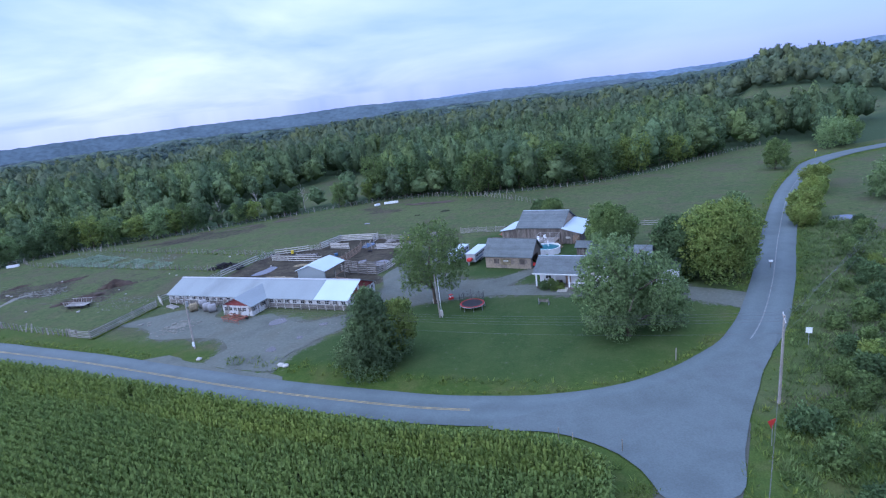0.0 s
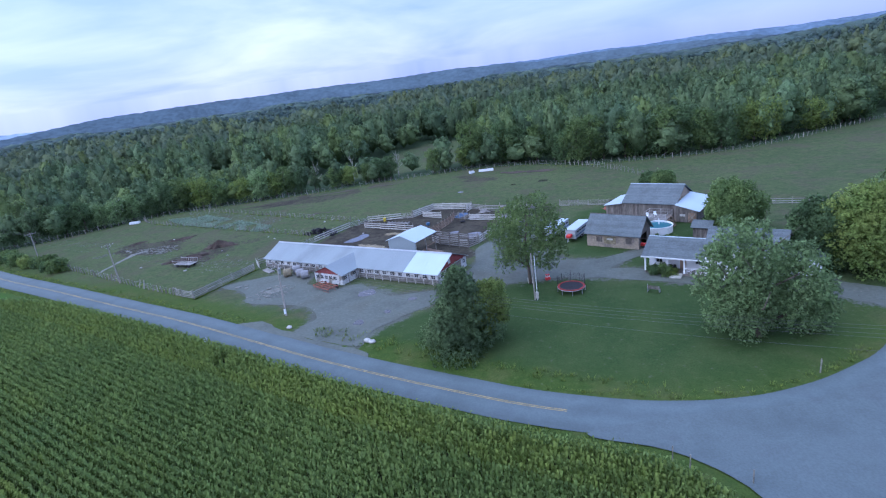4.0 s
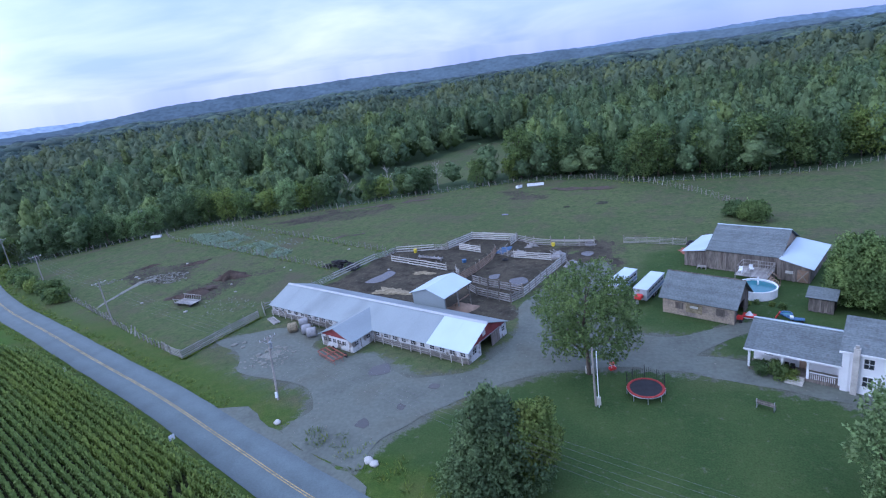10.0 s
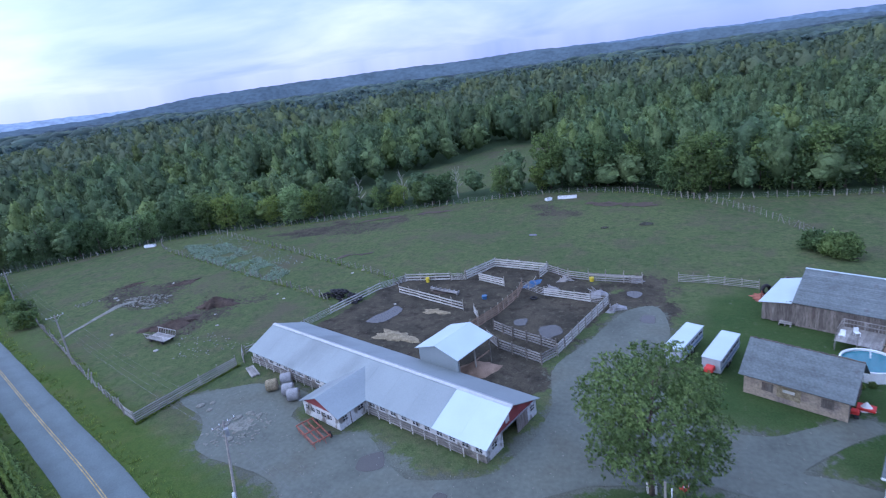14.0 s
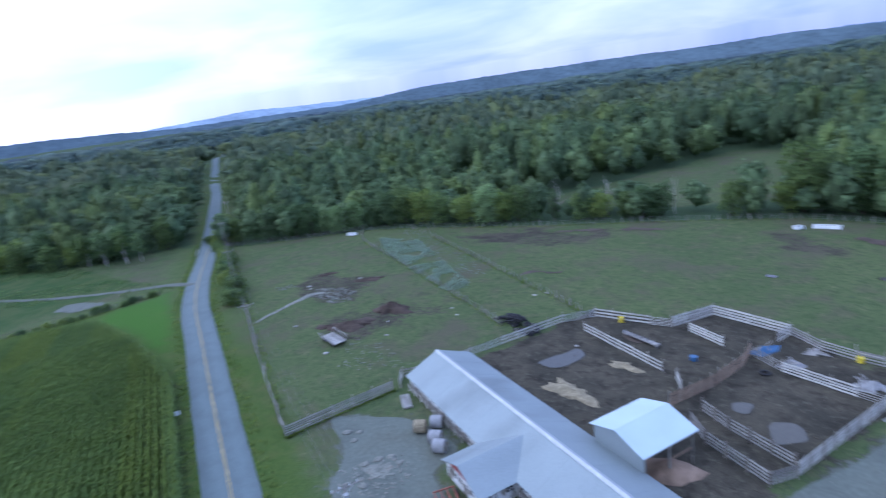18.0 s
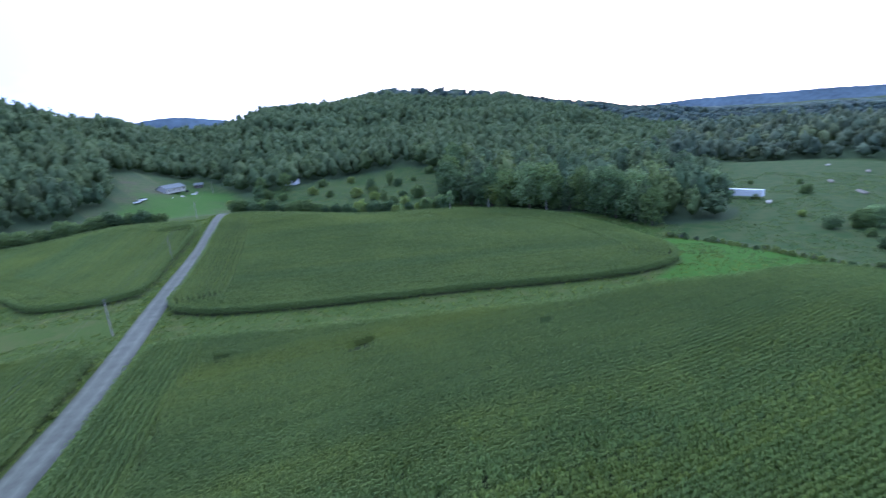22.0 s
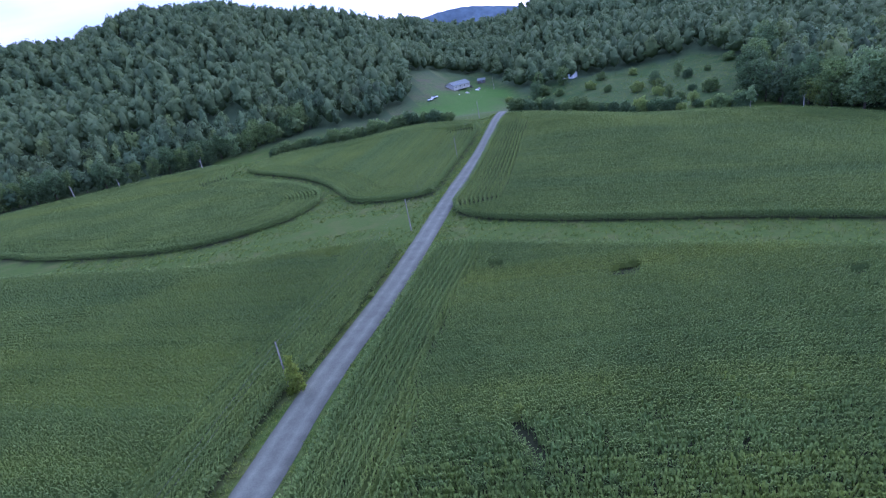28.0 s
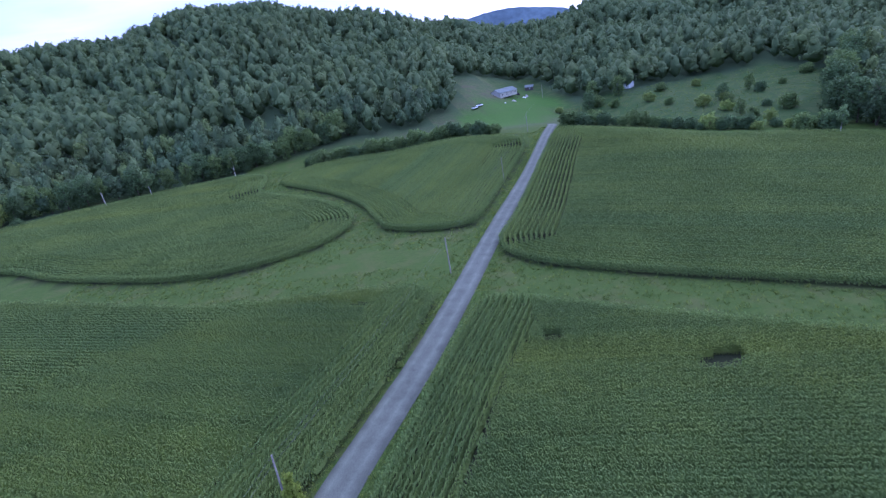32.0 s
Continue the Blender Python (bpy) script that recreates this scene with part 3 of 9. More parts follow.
# ditch between the corn and the western meadow
DITCH = [(-161, 5), (-153.5, 30), (-150, 50), (-145, 70), (-139, 90), (-135.5, 105)]
# open country: everything else is wooded
OPEN = dict(
    farm=[(-168, 138), (-158, 141), (-143, 149), (-122, 159), (-95, 166), (-74, 171), (-50, 178.5), (-20, 185.5), (0, 182), (13, 172), (27, 170), (49, 169), (70, 176), (84, 184), (104, 196), (124, 205), (140, 200), (128, 178), (160, 184),
          (190, 181), (200, 172), (170, 160), (175, 120), (120, 40), (110, -20), (112, -150), (96, -205), (55, -212), (22, -218), (-13, -229), (-50, -232), (-86, -236), (-116, -262), (-130, -306), (-168, -334), (-196, -350), (-188, -300), (-172, -238), (-192, -222), (-235, -222), (-262, -190), (-262, -150), (-214, -112), (-196, -96), (-190, -62),
          (-188, -30), (-176, -4), (-190, 14), (-206, 14), (-262, -18), (-300, -40), (-420, -30), (-420, 40), (-345, 92), (-262, 104), (-234, 98), (-211, 105), (-194, 117), (-186, 134)],
    back_field_west=[(-147, 233), (-129, 250), (-118, 262), (-98, 240), (-108, 222), (-128, 209)],
    back_field=[(-88, 196), (-70, 188), (-42, 194), (-16, 205), (-22, 245), (-30, 272), (-52, 272), (-62, 245), (-72, 225)],
    upper_field=[(150, 262), (200, 250), (262, 300), (300, 420), (250, 460), (190, 360)],
    side_field=[(165, 420), (215, 470), (300, 560), (250, 600), (180, 520)],
    north_field=[(160, 700), (260, 690), (420, 900), (380, 960), (230, 820)],
    hill_plot=[(-640, -312), (-606, -322), (-590, -290), (-600, -262), (-630, -285)],
    far_plot=[(-390, 1600), (-250, 1600), (-230, 1730), (-390, 1730)],
    far_plot_west=[(-1960, 2130), (-1780, 2160), (-1850, 2330), (-1990, 2300)],
    road_cut=[(-176, 134), (-230, 164), (-305, 208), (-435, 281), (-650, 418), (-655, 432), (-425, 297), (-298, 222), (-222, 178), (-172, 150)],
)
# corn fields (maize): outline and direction of the rows
CORN = dict(
    near=([(10.5, 36.5), (4.5, 41.5), (-3, 44.2), (-14, 49.1), (-21, 52.8), (-32.3, 58.5), (-41.5, 63.2), (-49.3, 67.2), (-56.6, 70.9), (-65, 74.8), (-75, 79.3), (-85, 83.6), (-98, 86.2), (-112, 88), (-126, 88), (-134, 81), (-139, 62), (-141, 45), (-128, 37), (-116, 31), (-104, 20.5), (-89, 12), (-76, -2), (-57, -20.5), (-44, -34.5), (-38.5, -37.5), (-31.0, -29.5), (-13.4, -4.0), (-3.6, 11.2), (5.8, 24.5)], (-0.911, 0.413)),
    west=([(-51.5, -62), (-50.8, -54), (-54.1, -46), (-61.4, -37.2), (-69.1, -28.9), (-80.1, -18.3), (-89.8, -8.6), (-101.5, 4.6), (-112, 14.6), (-124, 18.5), (-136, 14.5), (-150, 4), (-165, -13), (-175, -34), (-180, -57), (-177, -82), (-165, -102), (-142, -126), (-128, -140), (-117, -153), (-96, -127.5), (-64.5, -80.5)], (-0.72, 0.69)),
    east=([(12, 20), (3.4, 6.2), (-3.2, -4.2), (-10.7, -13.2), (-17.4, -22.2), (-26.4, -35.0), (-31.2, -43.5), (-30.8, -46.8), (-27.7, -50.1), (-23.5, -52.5), (-12.3, -56.4), (-1.2, -60.4), (9.9, -65.4), (34.5, -83.6), (51, -95), (85, -118), (100, -100), (110, 20), (112, 58), (72, 62), (46, 47), (33, 36), (23.5, 26)], (-0.85, 0.53)),
    oval=([(62, -124), (55, -117), (46.5, -108), (31.6, -96.4), (18, -87.4), (5, -83), (-5.6, -84), (-15.9, -87.7), (-23, -95), (-27.2, -104), (-26, -117), (-18.5, -138), (-6, -158), (-3, -170), (-5, -194), (4, -206), (22, -206), (55, -199), (88, -190), (100, -160), (84, -138)], (0.93, -0.37)),
    south=([(-32, -96), (-33, -89), (-37.8, -83.5), (-44.4, -79.2), (-51.3, -78.2), (-55.6, -82.3), (-72.5, -107.5), (-97, -143.5), (-97, -160), (-82, -176), (-62, -190), (-36, -200), (-19, -193), (-11.5, -180), (-11, -172), (-24.4, -142), (-31, -117)], (-0.57, -0.82)),
)


def outline(key):
    """The smooth outline of a field."""
    return [tuple(p) for p in spline(CORN[key][0], 4.0, True)]


def in_open(x, y):
    r = np.zeros(np.shape(x), bool)
    for p in OPEN.values():
        r |= inside(x, y, p)
    return r


# ---- ground sheet to the horizon ----
def axis(lo, hi, fine, far, step):
    mid = list(np.arange(lo, hi + 0.01, fine))
    s, v, up = fine, hi, []
    while v < far:
        s *= step
        v += s
        up.append(v)
    s, v, down = fine, lo, []
    while v > -far:
        s *= step
        v -= s
        down.append(v)
    return np.array(down[::-1] + mid + up)


gx, gy = axis(-150, 60, 1.5, 4700, 1.08), axis(-40, 190, 1.5, 4700, 1.08)
GX, GY = np.meshgrid(gx, gy)
gxx, gyy = GX.ravel(), GY.ravel()
gzz = land(gxx, gyy) - 0.03 + 0.02 * waves(gxx, gyy, 7, 9)
road_d = np.minimum(edge_distance(gxx, gyy, PAVED, False) - PAVED_WIDTH / 2, edge_distance(gxx, gyy, GRAVEL, False) - GRAVEL_WIDTH / 2)
gzz = gzz - 0.08 * ss(0.3, -0.7, road_d)
nx, ny = len(gx), len(gy)
a = (np.arange(ny - 1)[:, None] * nx + np.arange(nx - 1)[None]).ravel()
ground_me = nmesh("ground", np.column_stack([gxx, gyy, gzz]), np.stack([a, a + 1, a + nx + 1, a + nx], 1), None, True)


def layer(name, values):
    at = ground_me.attributes.new(name, "FLOAT", "POINT")
    at.data.foreach_set("value", np.asarray(values, np.float32))


DRIVE = [(-33, 67.8), (-23.5, 63.6), (-22.6, 67.5), (-16.5, 74.5), (-8, 80), (2, 81.6), (11.5, 79.2), (22, 74.8), (31, 71.5), (37.5, 64.5), (40.5, 69), (33, 75), (24, 78.5), (13.2, 83.2), (9.5, 84.2), (14, 88), (17.5, 90.8), (15.5, 92), (8, 88.6), (2.5, 90.5), (1.5, 94), (-3.5, 97), (1.5, 106), (1.0, 115), (-3.2, 114), (-7.0, 107), (-11.5, 99), (-11.3, 90), (-15.3, 81.4), (-23, 79.6), (-28, 84), (-31, 85.2), (-33.5, 84.4), (-39.2, 87.2), (-40, 91.8), (-47.5, 93), (-54, 90.5), (-56.5, 89), (-50, 85.2), (-47, 80.5), (-40.5, 79), (-34.8, 76.6), (-32.4, 72.8), (-34, 70)]
LAWN = [(-23, 63), (-17, 58.3), (-8, 54.6), (2, 52.2), (12, 51.2), (20, 52.4), (27, 56), (32, 61), (36, 68), (34, 75), (22, 76), (12, 79), (4, 82), (-8, 80), (-15, 74.5), (-22, 68)]
BARN_GRASS = [(3.5, 92), (3, 104), (5.5, 112), (8, 118), (14, 120), (26, 118), (34, 108), (40, 92), (36, 78), (24, 80), (14, 84)]
FRESH_EAST = [(-95, 87.5), (-112, 90), (-128, 90), (-136, 92), (-134, 107), (-120, 100), (-104, 93)]
FRESH = [(-104, 19.5), (-116, 31), (-128, 37), (-141, 45), (-149.5, 50), (-152.5, 32), (-159, 10), (-156, 4), (-149, 6), (-138, 15), (-125, 19.5)]
PENS = [(-51, 103), (-44, 119), (-41, 128), (-29, 129), (-25.5, 135.5), (-15, 131), (-3, 119), (-5.5, 114), (-13, 100), (-11, 95), (-15, 92)]
YARD_MUD = [(-5.8, 125), (0.7, 128.8), (4.1, 122.1), (4.5, 114), (2.5, 108), (-0.5, 104), (-4, 96), (-8, 92), (-13, 96), (-12, 101), (-5, 113)]
HEAP = [(-92, 112), (-80, 104), (-66, 110), (-58, 118), (-64, 128), (-78, 126), (-96, 122), (-104, 118)]
SOIL = [(-102.8, 118.6), (-104.3, 123.8), (-102.9, 127.9), (-94.4, 127.1), (-89.6, 129.4), (-84.9, 125.8), (-85.3, 120.7), (-81.8, 116.5), (-86.0, 114.4), (-94.7, 114.2)]
SOIL_LOW = [(-77.6, 104.5), (-80.8, 110.1), (-77.8, 112.5), (-77.0, 116.2), (-77.6, 120.3), (-69.5, 120.0), (-67.0, 115.9), (-67.6, 110.3), (-69.8, 102.9), (-73.2, 100.9)]
FEED = [(-26.1, 174.6), (-18.9, 175.1), (-8.8, 165.0), (-12.3, 158.9), (-19.7, 162.5)]
BAND = [(-92, 157), (-84, 160.5), (-77.7, 163.8), (-64, 168.8), (-55, 165), (-52, 160), (-60, 156.5), (-67.3, 155), (-76.4, 154.4)]
LAWN_SOUTH = [(-92, -229), (-112, -247), (-138, -268), (-172, -296), (-176, -262), (-163, -236), (-137, -204), (-112, -198)]
DRY = [(-98, 163), (-70, 168), (-48, 172), (-52, 160), (-78, 155), (-96, 156)]
crop = np.zeros(len(gxx))
for key in CORN:
    pts = outline(key)
    crop = np.maximum(crop, ss(-0.4, 0.6, np.where(inside(gxx, gyy, pts), 1, -1) * edge_distance(gxx, gyy, pts)))
def soft(pts, w):
    return ss(-w, w, np.where(inside(gxx, gyy, pts), 1, -1) * edge_distance(gxx, gyy, pts) + waves(gxx, gyy, 9, 21) * w * 0.6)


wood = 1.0 - in_open(gxx, gyy)
layer("crop", crop)
layer("meadow", ss(-148, -160, gxx) * (gyy < 110))
layer("fresh", np.maximum.reduce([soft(FRESH, 1.0), 0.8 * soft(FRESH_EAST, 1.2), 0.7 * soft(LAWN_SOUTH, 4.0)]))
layer("gravel", soft(DRIVE, 1.4))
layer("wood", wood)
layer("lawn", np.maximum(soft(LAWN, 1.0), soft(BARN_GRASS, 1.5)))
layer("mud", np.maximum.reduce([soft(PENS, 1.0), 0.75 * soft(YARD_MUD, 2.2), 0.62 * soft(SOIL, 1.6), 0.60 * soft(SOIL_LOW, 1.6), 0.5 * soft(DRIVE, 1.6), 0.52 * soft(HEAP, 6.0) * ss(-0.7, 0.3, waves(gxx, gyy, 14, 18)), 0.8 * soft(DRY, 5.0) * ss(-0.2, 0.5, waves(gxx, gyy, 26, 8)), 0.62 * soft(FEED, 3.0), 0.60 * soft(BAND, 3.0)]))
field_d = np.min([edge_distance(gxx, gyy, p) for p, _ in CORN.values()], 0)
layer("verge", np.maximum(np.exp(-np.clip(road_d, 0, 40) / 3.0), 0.9 * np.where(gyy < 0, ss(38, 26, field_d), ss(17, 9, field_d)) * (gyy < 96 - 0.5 * gxx - 40)))

ground_mat = bpy.data.materials.new("pasture_and_soil")
ground_mat.use_nodes = True
nt = ground_mat.node_tree
gb = nt.nodes["Principled BSDF"]
gb.inputs["Roughness"].default_value = 0.95
gb.inputs["Specular IOR Level"].default_value = 0.05
gtc = nt.nodes.new("ShaderNodeTexCoord")


def gnoise(scale, detail=4, rough=0.55):
    n = nt.nodes.new("ShaderNodeTexNoise")
    n.inputs["Scale"].default_value, n.inputs["Detail"].default_value, n.inputs["Roughness"].default_value = scale, detail, rough
    nt.links.new(gtc.outputs["Object"], n.inputs["Vector"])
    return n.outputs["Fac"]


def gattr(name):
    n = nt.nodes.new("ShaderNodeAttribute")
    n.attribute_name = name
    return n.outputs["Fac"]


def gmix(a, b, f):
    x = nt.nodes.new("ShaderNodeMix")
    x.data_type = "RGBA"
    for key, v in (("A", a), ("B", b), ("Factor", f)):
        if isinstance(v, tuple):
            x.inputs[key].default_value = (*v, 1)
        elif isinstance(v, float):
            x.inputs[key].default_value = v
        else:
            nt.links.new(v, x.inputs[key])
    return x.outputs["Result"]


def grange(v, lo, hi, a=0.0, b=1.0):
    r = nt.nodes.new("ShaderNodeMapRange")
    for i, q in enumerate((lo, hi, a, b)):
        r.inputs[i + 1].default_value = q
    nt.links.new(v, r.inputs[0])
    return r.outputs[0]


def gmath(op, a, b):
    n = nt.nodes.new("ShaderNodeMath")
    n.operation = op
    for i, v in enumerate((a, b)):
        if isinstance(v, float):
            n.inputs[i].default_value = v
        else:
            nt.links.new(v, n.inputs[i])
    return n.outputs[0]


broad, mid_n, fine_n, tiny = gnoise(0.035), gnoise(0.22), gnoise(1.3, 5, 0.65), gnoise(7.0, 3)
pasture = gmix((0.092, 0.116, 0.050), (0.072, 0.098, 0.042), grange(broad, 0.38, 0.62))
pasture = gmix(pasture, (0.092, 0.094, 0.056), grange(mid_n, 0.50, 0.66, 0.0, 0.85))
tuss = gnoise(0.55, 5, 0.7)
pasture = gmix(pasture, (0.120, 0.128, 0.066), grange(tuss, 0.54, 0.68, 0.0, 0.75))
pasture = gmix(pasture, (0.036, 0.056, 0.024), grange(fine_n, 0.50, 0.66, 0.0, 0.65))
pasture = gmix(pasture, (0.040, 0.062, 0.026), grange(tuss, 0.46, 0.32, 0.0, 0.7))
pasture = gmix(pasture, (0.092, 0.084, 0.060), grange(gnoise(0.075, 6, 0.68), 0.51, 0.66, 0.0, 0.8))
pasture = gmix(pasture, gmix((0.040, 0.074, 0.024), (0.066, 0.090, 0.034), grange(mid_n, 0.4, 0.6)), gattr("meadow"))
lawn_c = gmix((0.040, 0.070, 0.024), (0.054, 0.084, 0.029), grange(mid_n, 0.35, 0.65))
lawn_c = gmix(lawn_c, (0.080, 0.092, 0.042), grange(broad, 0.52, 0.66, 0.0, 0.6))
lawn_c = gmix(lawn_c, (0.080, 0.096, 0.040), grange(fine_n, 0.52, 0.72, 0.0, 0.5))
verge_c = gmix(gmix((0.046, 0.082, 0.014), (0.074, 0.108, 0.020), grange(fine_n, 0.4, 0.65)), (0.106, 0.112, 0.036), grange(mid_n, 0.50, 0.68, 0.0, 0.6))
mud_c = gmix((0.076, 0.068, 0.052), (0.048, 0.045, 0.036), grange(mid_n, 0.40, 0.62))
mud_c = gmix(mud_c, (0.140, 0.126, 0.095), grange(fine_n, 0.54, 0.72, 0.0, 0.6))
mud_c = gmix(mud_c, (0.030, 0.027, 0.023), grange(gnoise(0.5, 5, 0.7), 0.50, 0.64, 0.0, 0.8))
crop_c = gmix((0.030, 0.036, 0.018), (0.040, 0.044, 0.024), mid_n)
wood_c = gmix((0.060, 0.088, 0.044), (0.044, 0.068, 0.036), mid_n)
col = gmix(pasture, lawn_c, gattr("lawn"))
col = gmix(col, verge_c, gmath("MULTIPLY", gattr("verge"), 0.85))
col = gmix(col, gmix((0.062, 0.140, 0.020), (0.050, 0.116, 0.018), fine_n), gattr("fresh"))
mudf = gmath("ADD", gattr("mud"), grange(fine_n, 0.3, 0.7, -0.28, 0.28))
col = gmix(col, mud_c, grange(mudf, 0.42, 0.62))
gravf = gmath("ADD", gattr("gravel"), grange(fine_n, 0.3, 0.7, -0.34, 0.34))
col = gmix(col, gmix((0.122, 0.134, 0.114), (0.092, 0.098, 0.080), grange(mid_n, 0.4, 0.62)), grange(gravf, 0.22, 0.50))
col = gmix(col, wood_c, gattr("wood"))
col = gmix(col, crop_c, gattr("crop"))
sc = nt.nodes.new("ShaderNodeVectorMath")
sc.operation = "SCALE"
nt.links.new(col, sc.inputs[0])
nt.links.new(grange(tiny, 0.3, 0.7, 0.78, 1.22), sc.inputs["Scale"])
nt.links.new(sc.outputs[0], gb.inputs["Base Color"])
gbump = nt.nodes.new("ShaderNodeBump")
gbump.inputs["Strength"].default_value, gbump.inputs["Distance"].default_value = 0.5, 0.12
nt.links.new(fine_n, gbump.inputs["Height"])
nt.links.new(gbump.outputs[0], gb.inputs["Normal"])
ground_me.materials.append(ground_mat)
tagged(new("ground", ground_me), "green pasture, lawn and field soil with trodden brown mud", "ground", kind="structure")

road = ribbon("road", PAVED, PAVED_WIDTH, 0.02, M["asphalt"], "worn blue-grey asphalt country road with a faded centre line")
gravel_road = ribbon("gravel_road", GRAVEL, [9, 5.8, 4.9, 4.6, 4.5, 4.5, 4.4, 4.3, 4.2, 4.0], 0.0, M["gravel"], "pale compacted gravel lane between the corn fields")
patch("road_mouth", [(2, 45.4), (8, 43.2), (11.6, 40), (13.2, 36.5), (13.8, 32), (18.6, 32), (22.0, 37.5), (25.5, 42.5), (30, 48.4), (36.5, 56.5), (33, 56), (25, 51), (18, 48.6), (10, 47.6)], 0.095, M["apron"], "wide worn asphalt mouth of the side road", "road", seed=5, rough=0.03)


def line_strip(name, centre, off, width, mat, label, lo, hi, category="road marking"):
    c = spline(centre, 1.5)
    d = np.gradient(c, axis=0)
    d /= np.linalg.norm(d, axis=1)[:, None]
    nrm = np.stack([-d[:, 1], d[:, 0]], 1)
    keep = (c[:, 0] > lo) & (c[:, 0] < hi)
    c, nrm = c[keep], nrm[keep]
    p, q = c + nrm * (off - width / 2), c + nrm * (off + width / 2)
    z = land(c[:, 0], c[:, 1])
    lift = 0.02 + 0.06 * (1 - (2 * off / PAVED_WIDTH) ** 2) + 0.012
    v = np.stack([np.column_stack([p, z + lift]), np.column_stack([q, z + lift])], 1).reshape(-1, 3)
    a = np.arange(len(c) - 1) * 2
    return tagged(new(name, nmesh(name, v, np.stack([a, a + 2, a + 3, a + 1], 1), mat)), label, category, kind="structure")


line_strip("centre_line", PAVED, 0.08, 0.10, M["lane"], "faded yellow centre line on the asphalt", -170, 1)
line_strip("centre_line", PAVED, -0.14, 0.10, M["lane"], "faded yellow centre line on the asphalt", -170, 1)
line_strip("centre_line", PAVED, 0.0, 0.15, M["white_line"], "worn pale centre line on the asphalt", 30, 120)

patch("driveway", DRIVE, 0.010, M["drive"], "grey gravel farmyard drive with muddy ruts", "driveway", seed=2, rough=0.10, step=0.9)
patch("apron", [(-41, 73), (-35.8, 69.5), (-31.5, 67), (-24.2, 63.2), (-21, 61.2), (-24.5, 59.6), (-38, 66.0), (-46, 71)], 0.005, M["drive"], "gravel apron where the drive meets the road", "driveway", seed=3, rough=0.2)
# ---- trees ----


def blob(rs, seg=8, rings=5, lump=0.22):
    """A lumpy closed crown core of unit size: vertices and triangles."""
    v = [(0, 0, 1.0)]
    for i in range(1, rings):
        th = math.pi * i / rings
        for j in range(seg):
            ph = 2 * math.pi * (j + 0.5 * (i % 2)) / seg
            r = 1 + rs.uniform(-lump, lump)
            v.append((r * math.sin(th) * math.cos(ph), r * math.sin(th) * math.sin(ph), r * math.cos(th)))
    v.append((0, 0, -0.9))
    f = []
    for j in range(seg):
        f.append((0, 1 + j, 1 + (j + 1) % seg))
    for i in range(rings - 2):
        for j in range(seg):
            p, q = 1 + i * seg + j, 1 + i * seg + (j + 1) % seg
            f += [(p, p + seg, q + seg), (p, q + seg, q)]
    last = len(v) - 1
    for j in range(seg):
        f.append((last, 1 + (rings - 2) * seg + (j + 1) % seg, 1 + (rings - 2) * seg + j))
    return np.array(v), np.array(f)


def leaf_tufts(rs, n, size, shell=(0.80, 1.08), squash=1.0, low=-0.75):
    """n small bent leaf sprays on a unit sphere's skin: vertices and triangles."""
    d = rs.normal(size=(n * 3, 3))
    d /= np.linalg.norm(d, axis=1)[:, None]
    d = d[d[:, 2] > low][:n]
    n = len(d)
    p = d * rs.uniform(*shell, (n, 1))
    a = np.cross(d, rs.normal(size=(n, 3)))
    a /= np.linalg.norm(a, axis=1)[:, None]
    b = np.cross(d, a)
    s = size * rs.uniform(0.6, 1.3, (n, 1))
    lift = d * s * rs.uniform(-0.2, 0.5, (n, 1))
    v = np.stack([p - a * s, p - b * s * 0.7 + lift, p + a * s + lift, p + b * s * 0.7 - d * s * 0.3], 1).reshape(-1, 3)
    i = np.arange(n) * 4
    return v, np.concatenate([np.stack([i, i + 1, i + 2], 1), np.stack([i, i + 2, i + 3], 1)])


def join_parts(parts):
    """Vertices, faces and normals of several pieces as one."""
    vs, fs, ns, o = [], [], [], 0
    for v, f, n in parts:
        vs.append(v)
        fs.append(np.asarray(f) + o)
        ns.append(n)
        o += len(v)
    return np.concatenate(vs), np.concatenate(fs), np.concatenate(ns)


def unit(v):
    return v / (np.linalg.norm(v, axis=1)[:, None] + 1e-9)


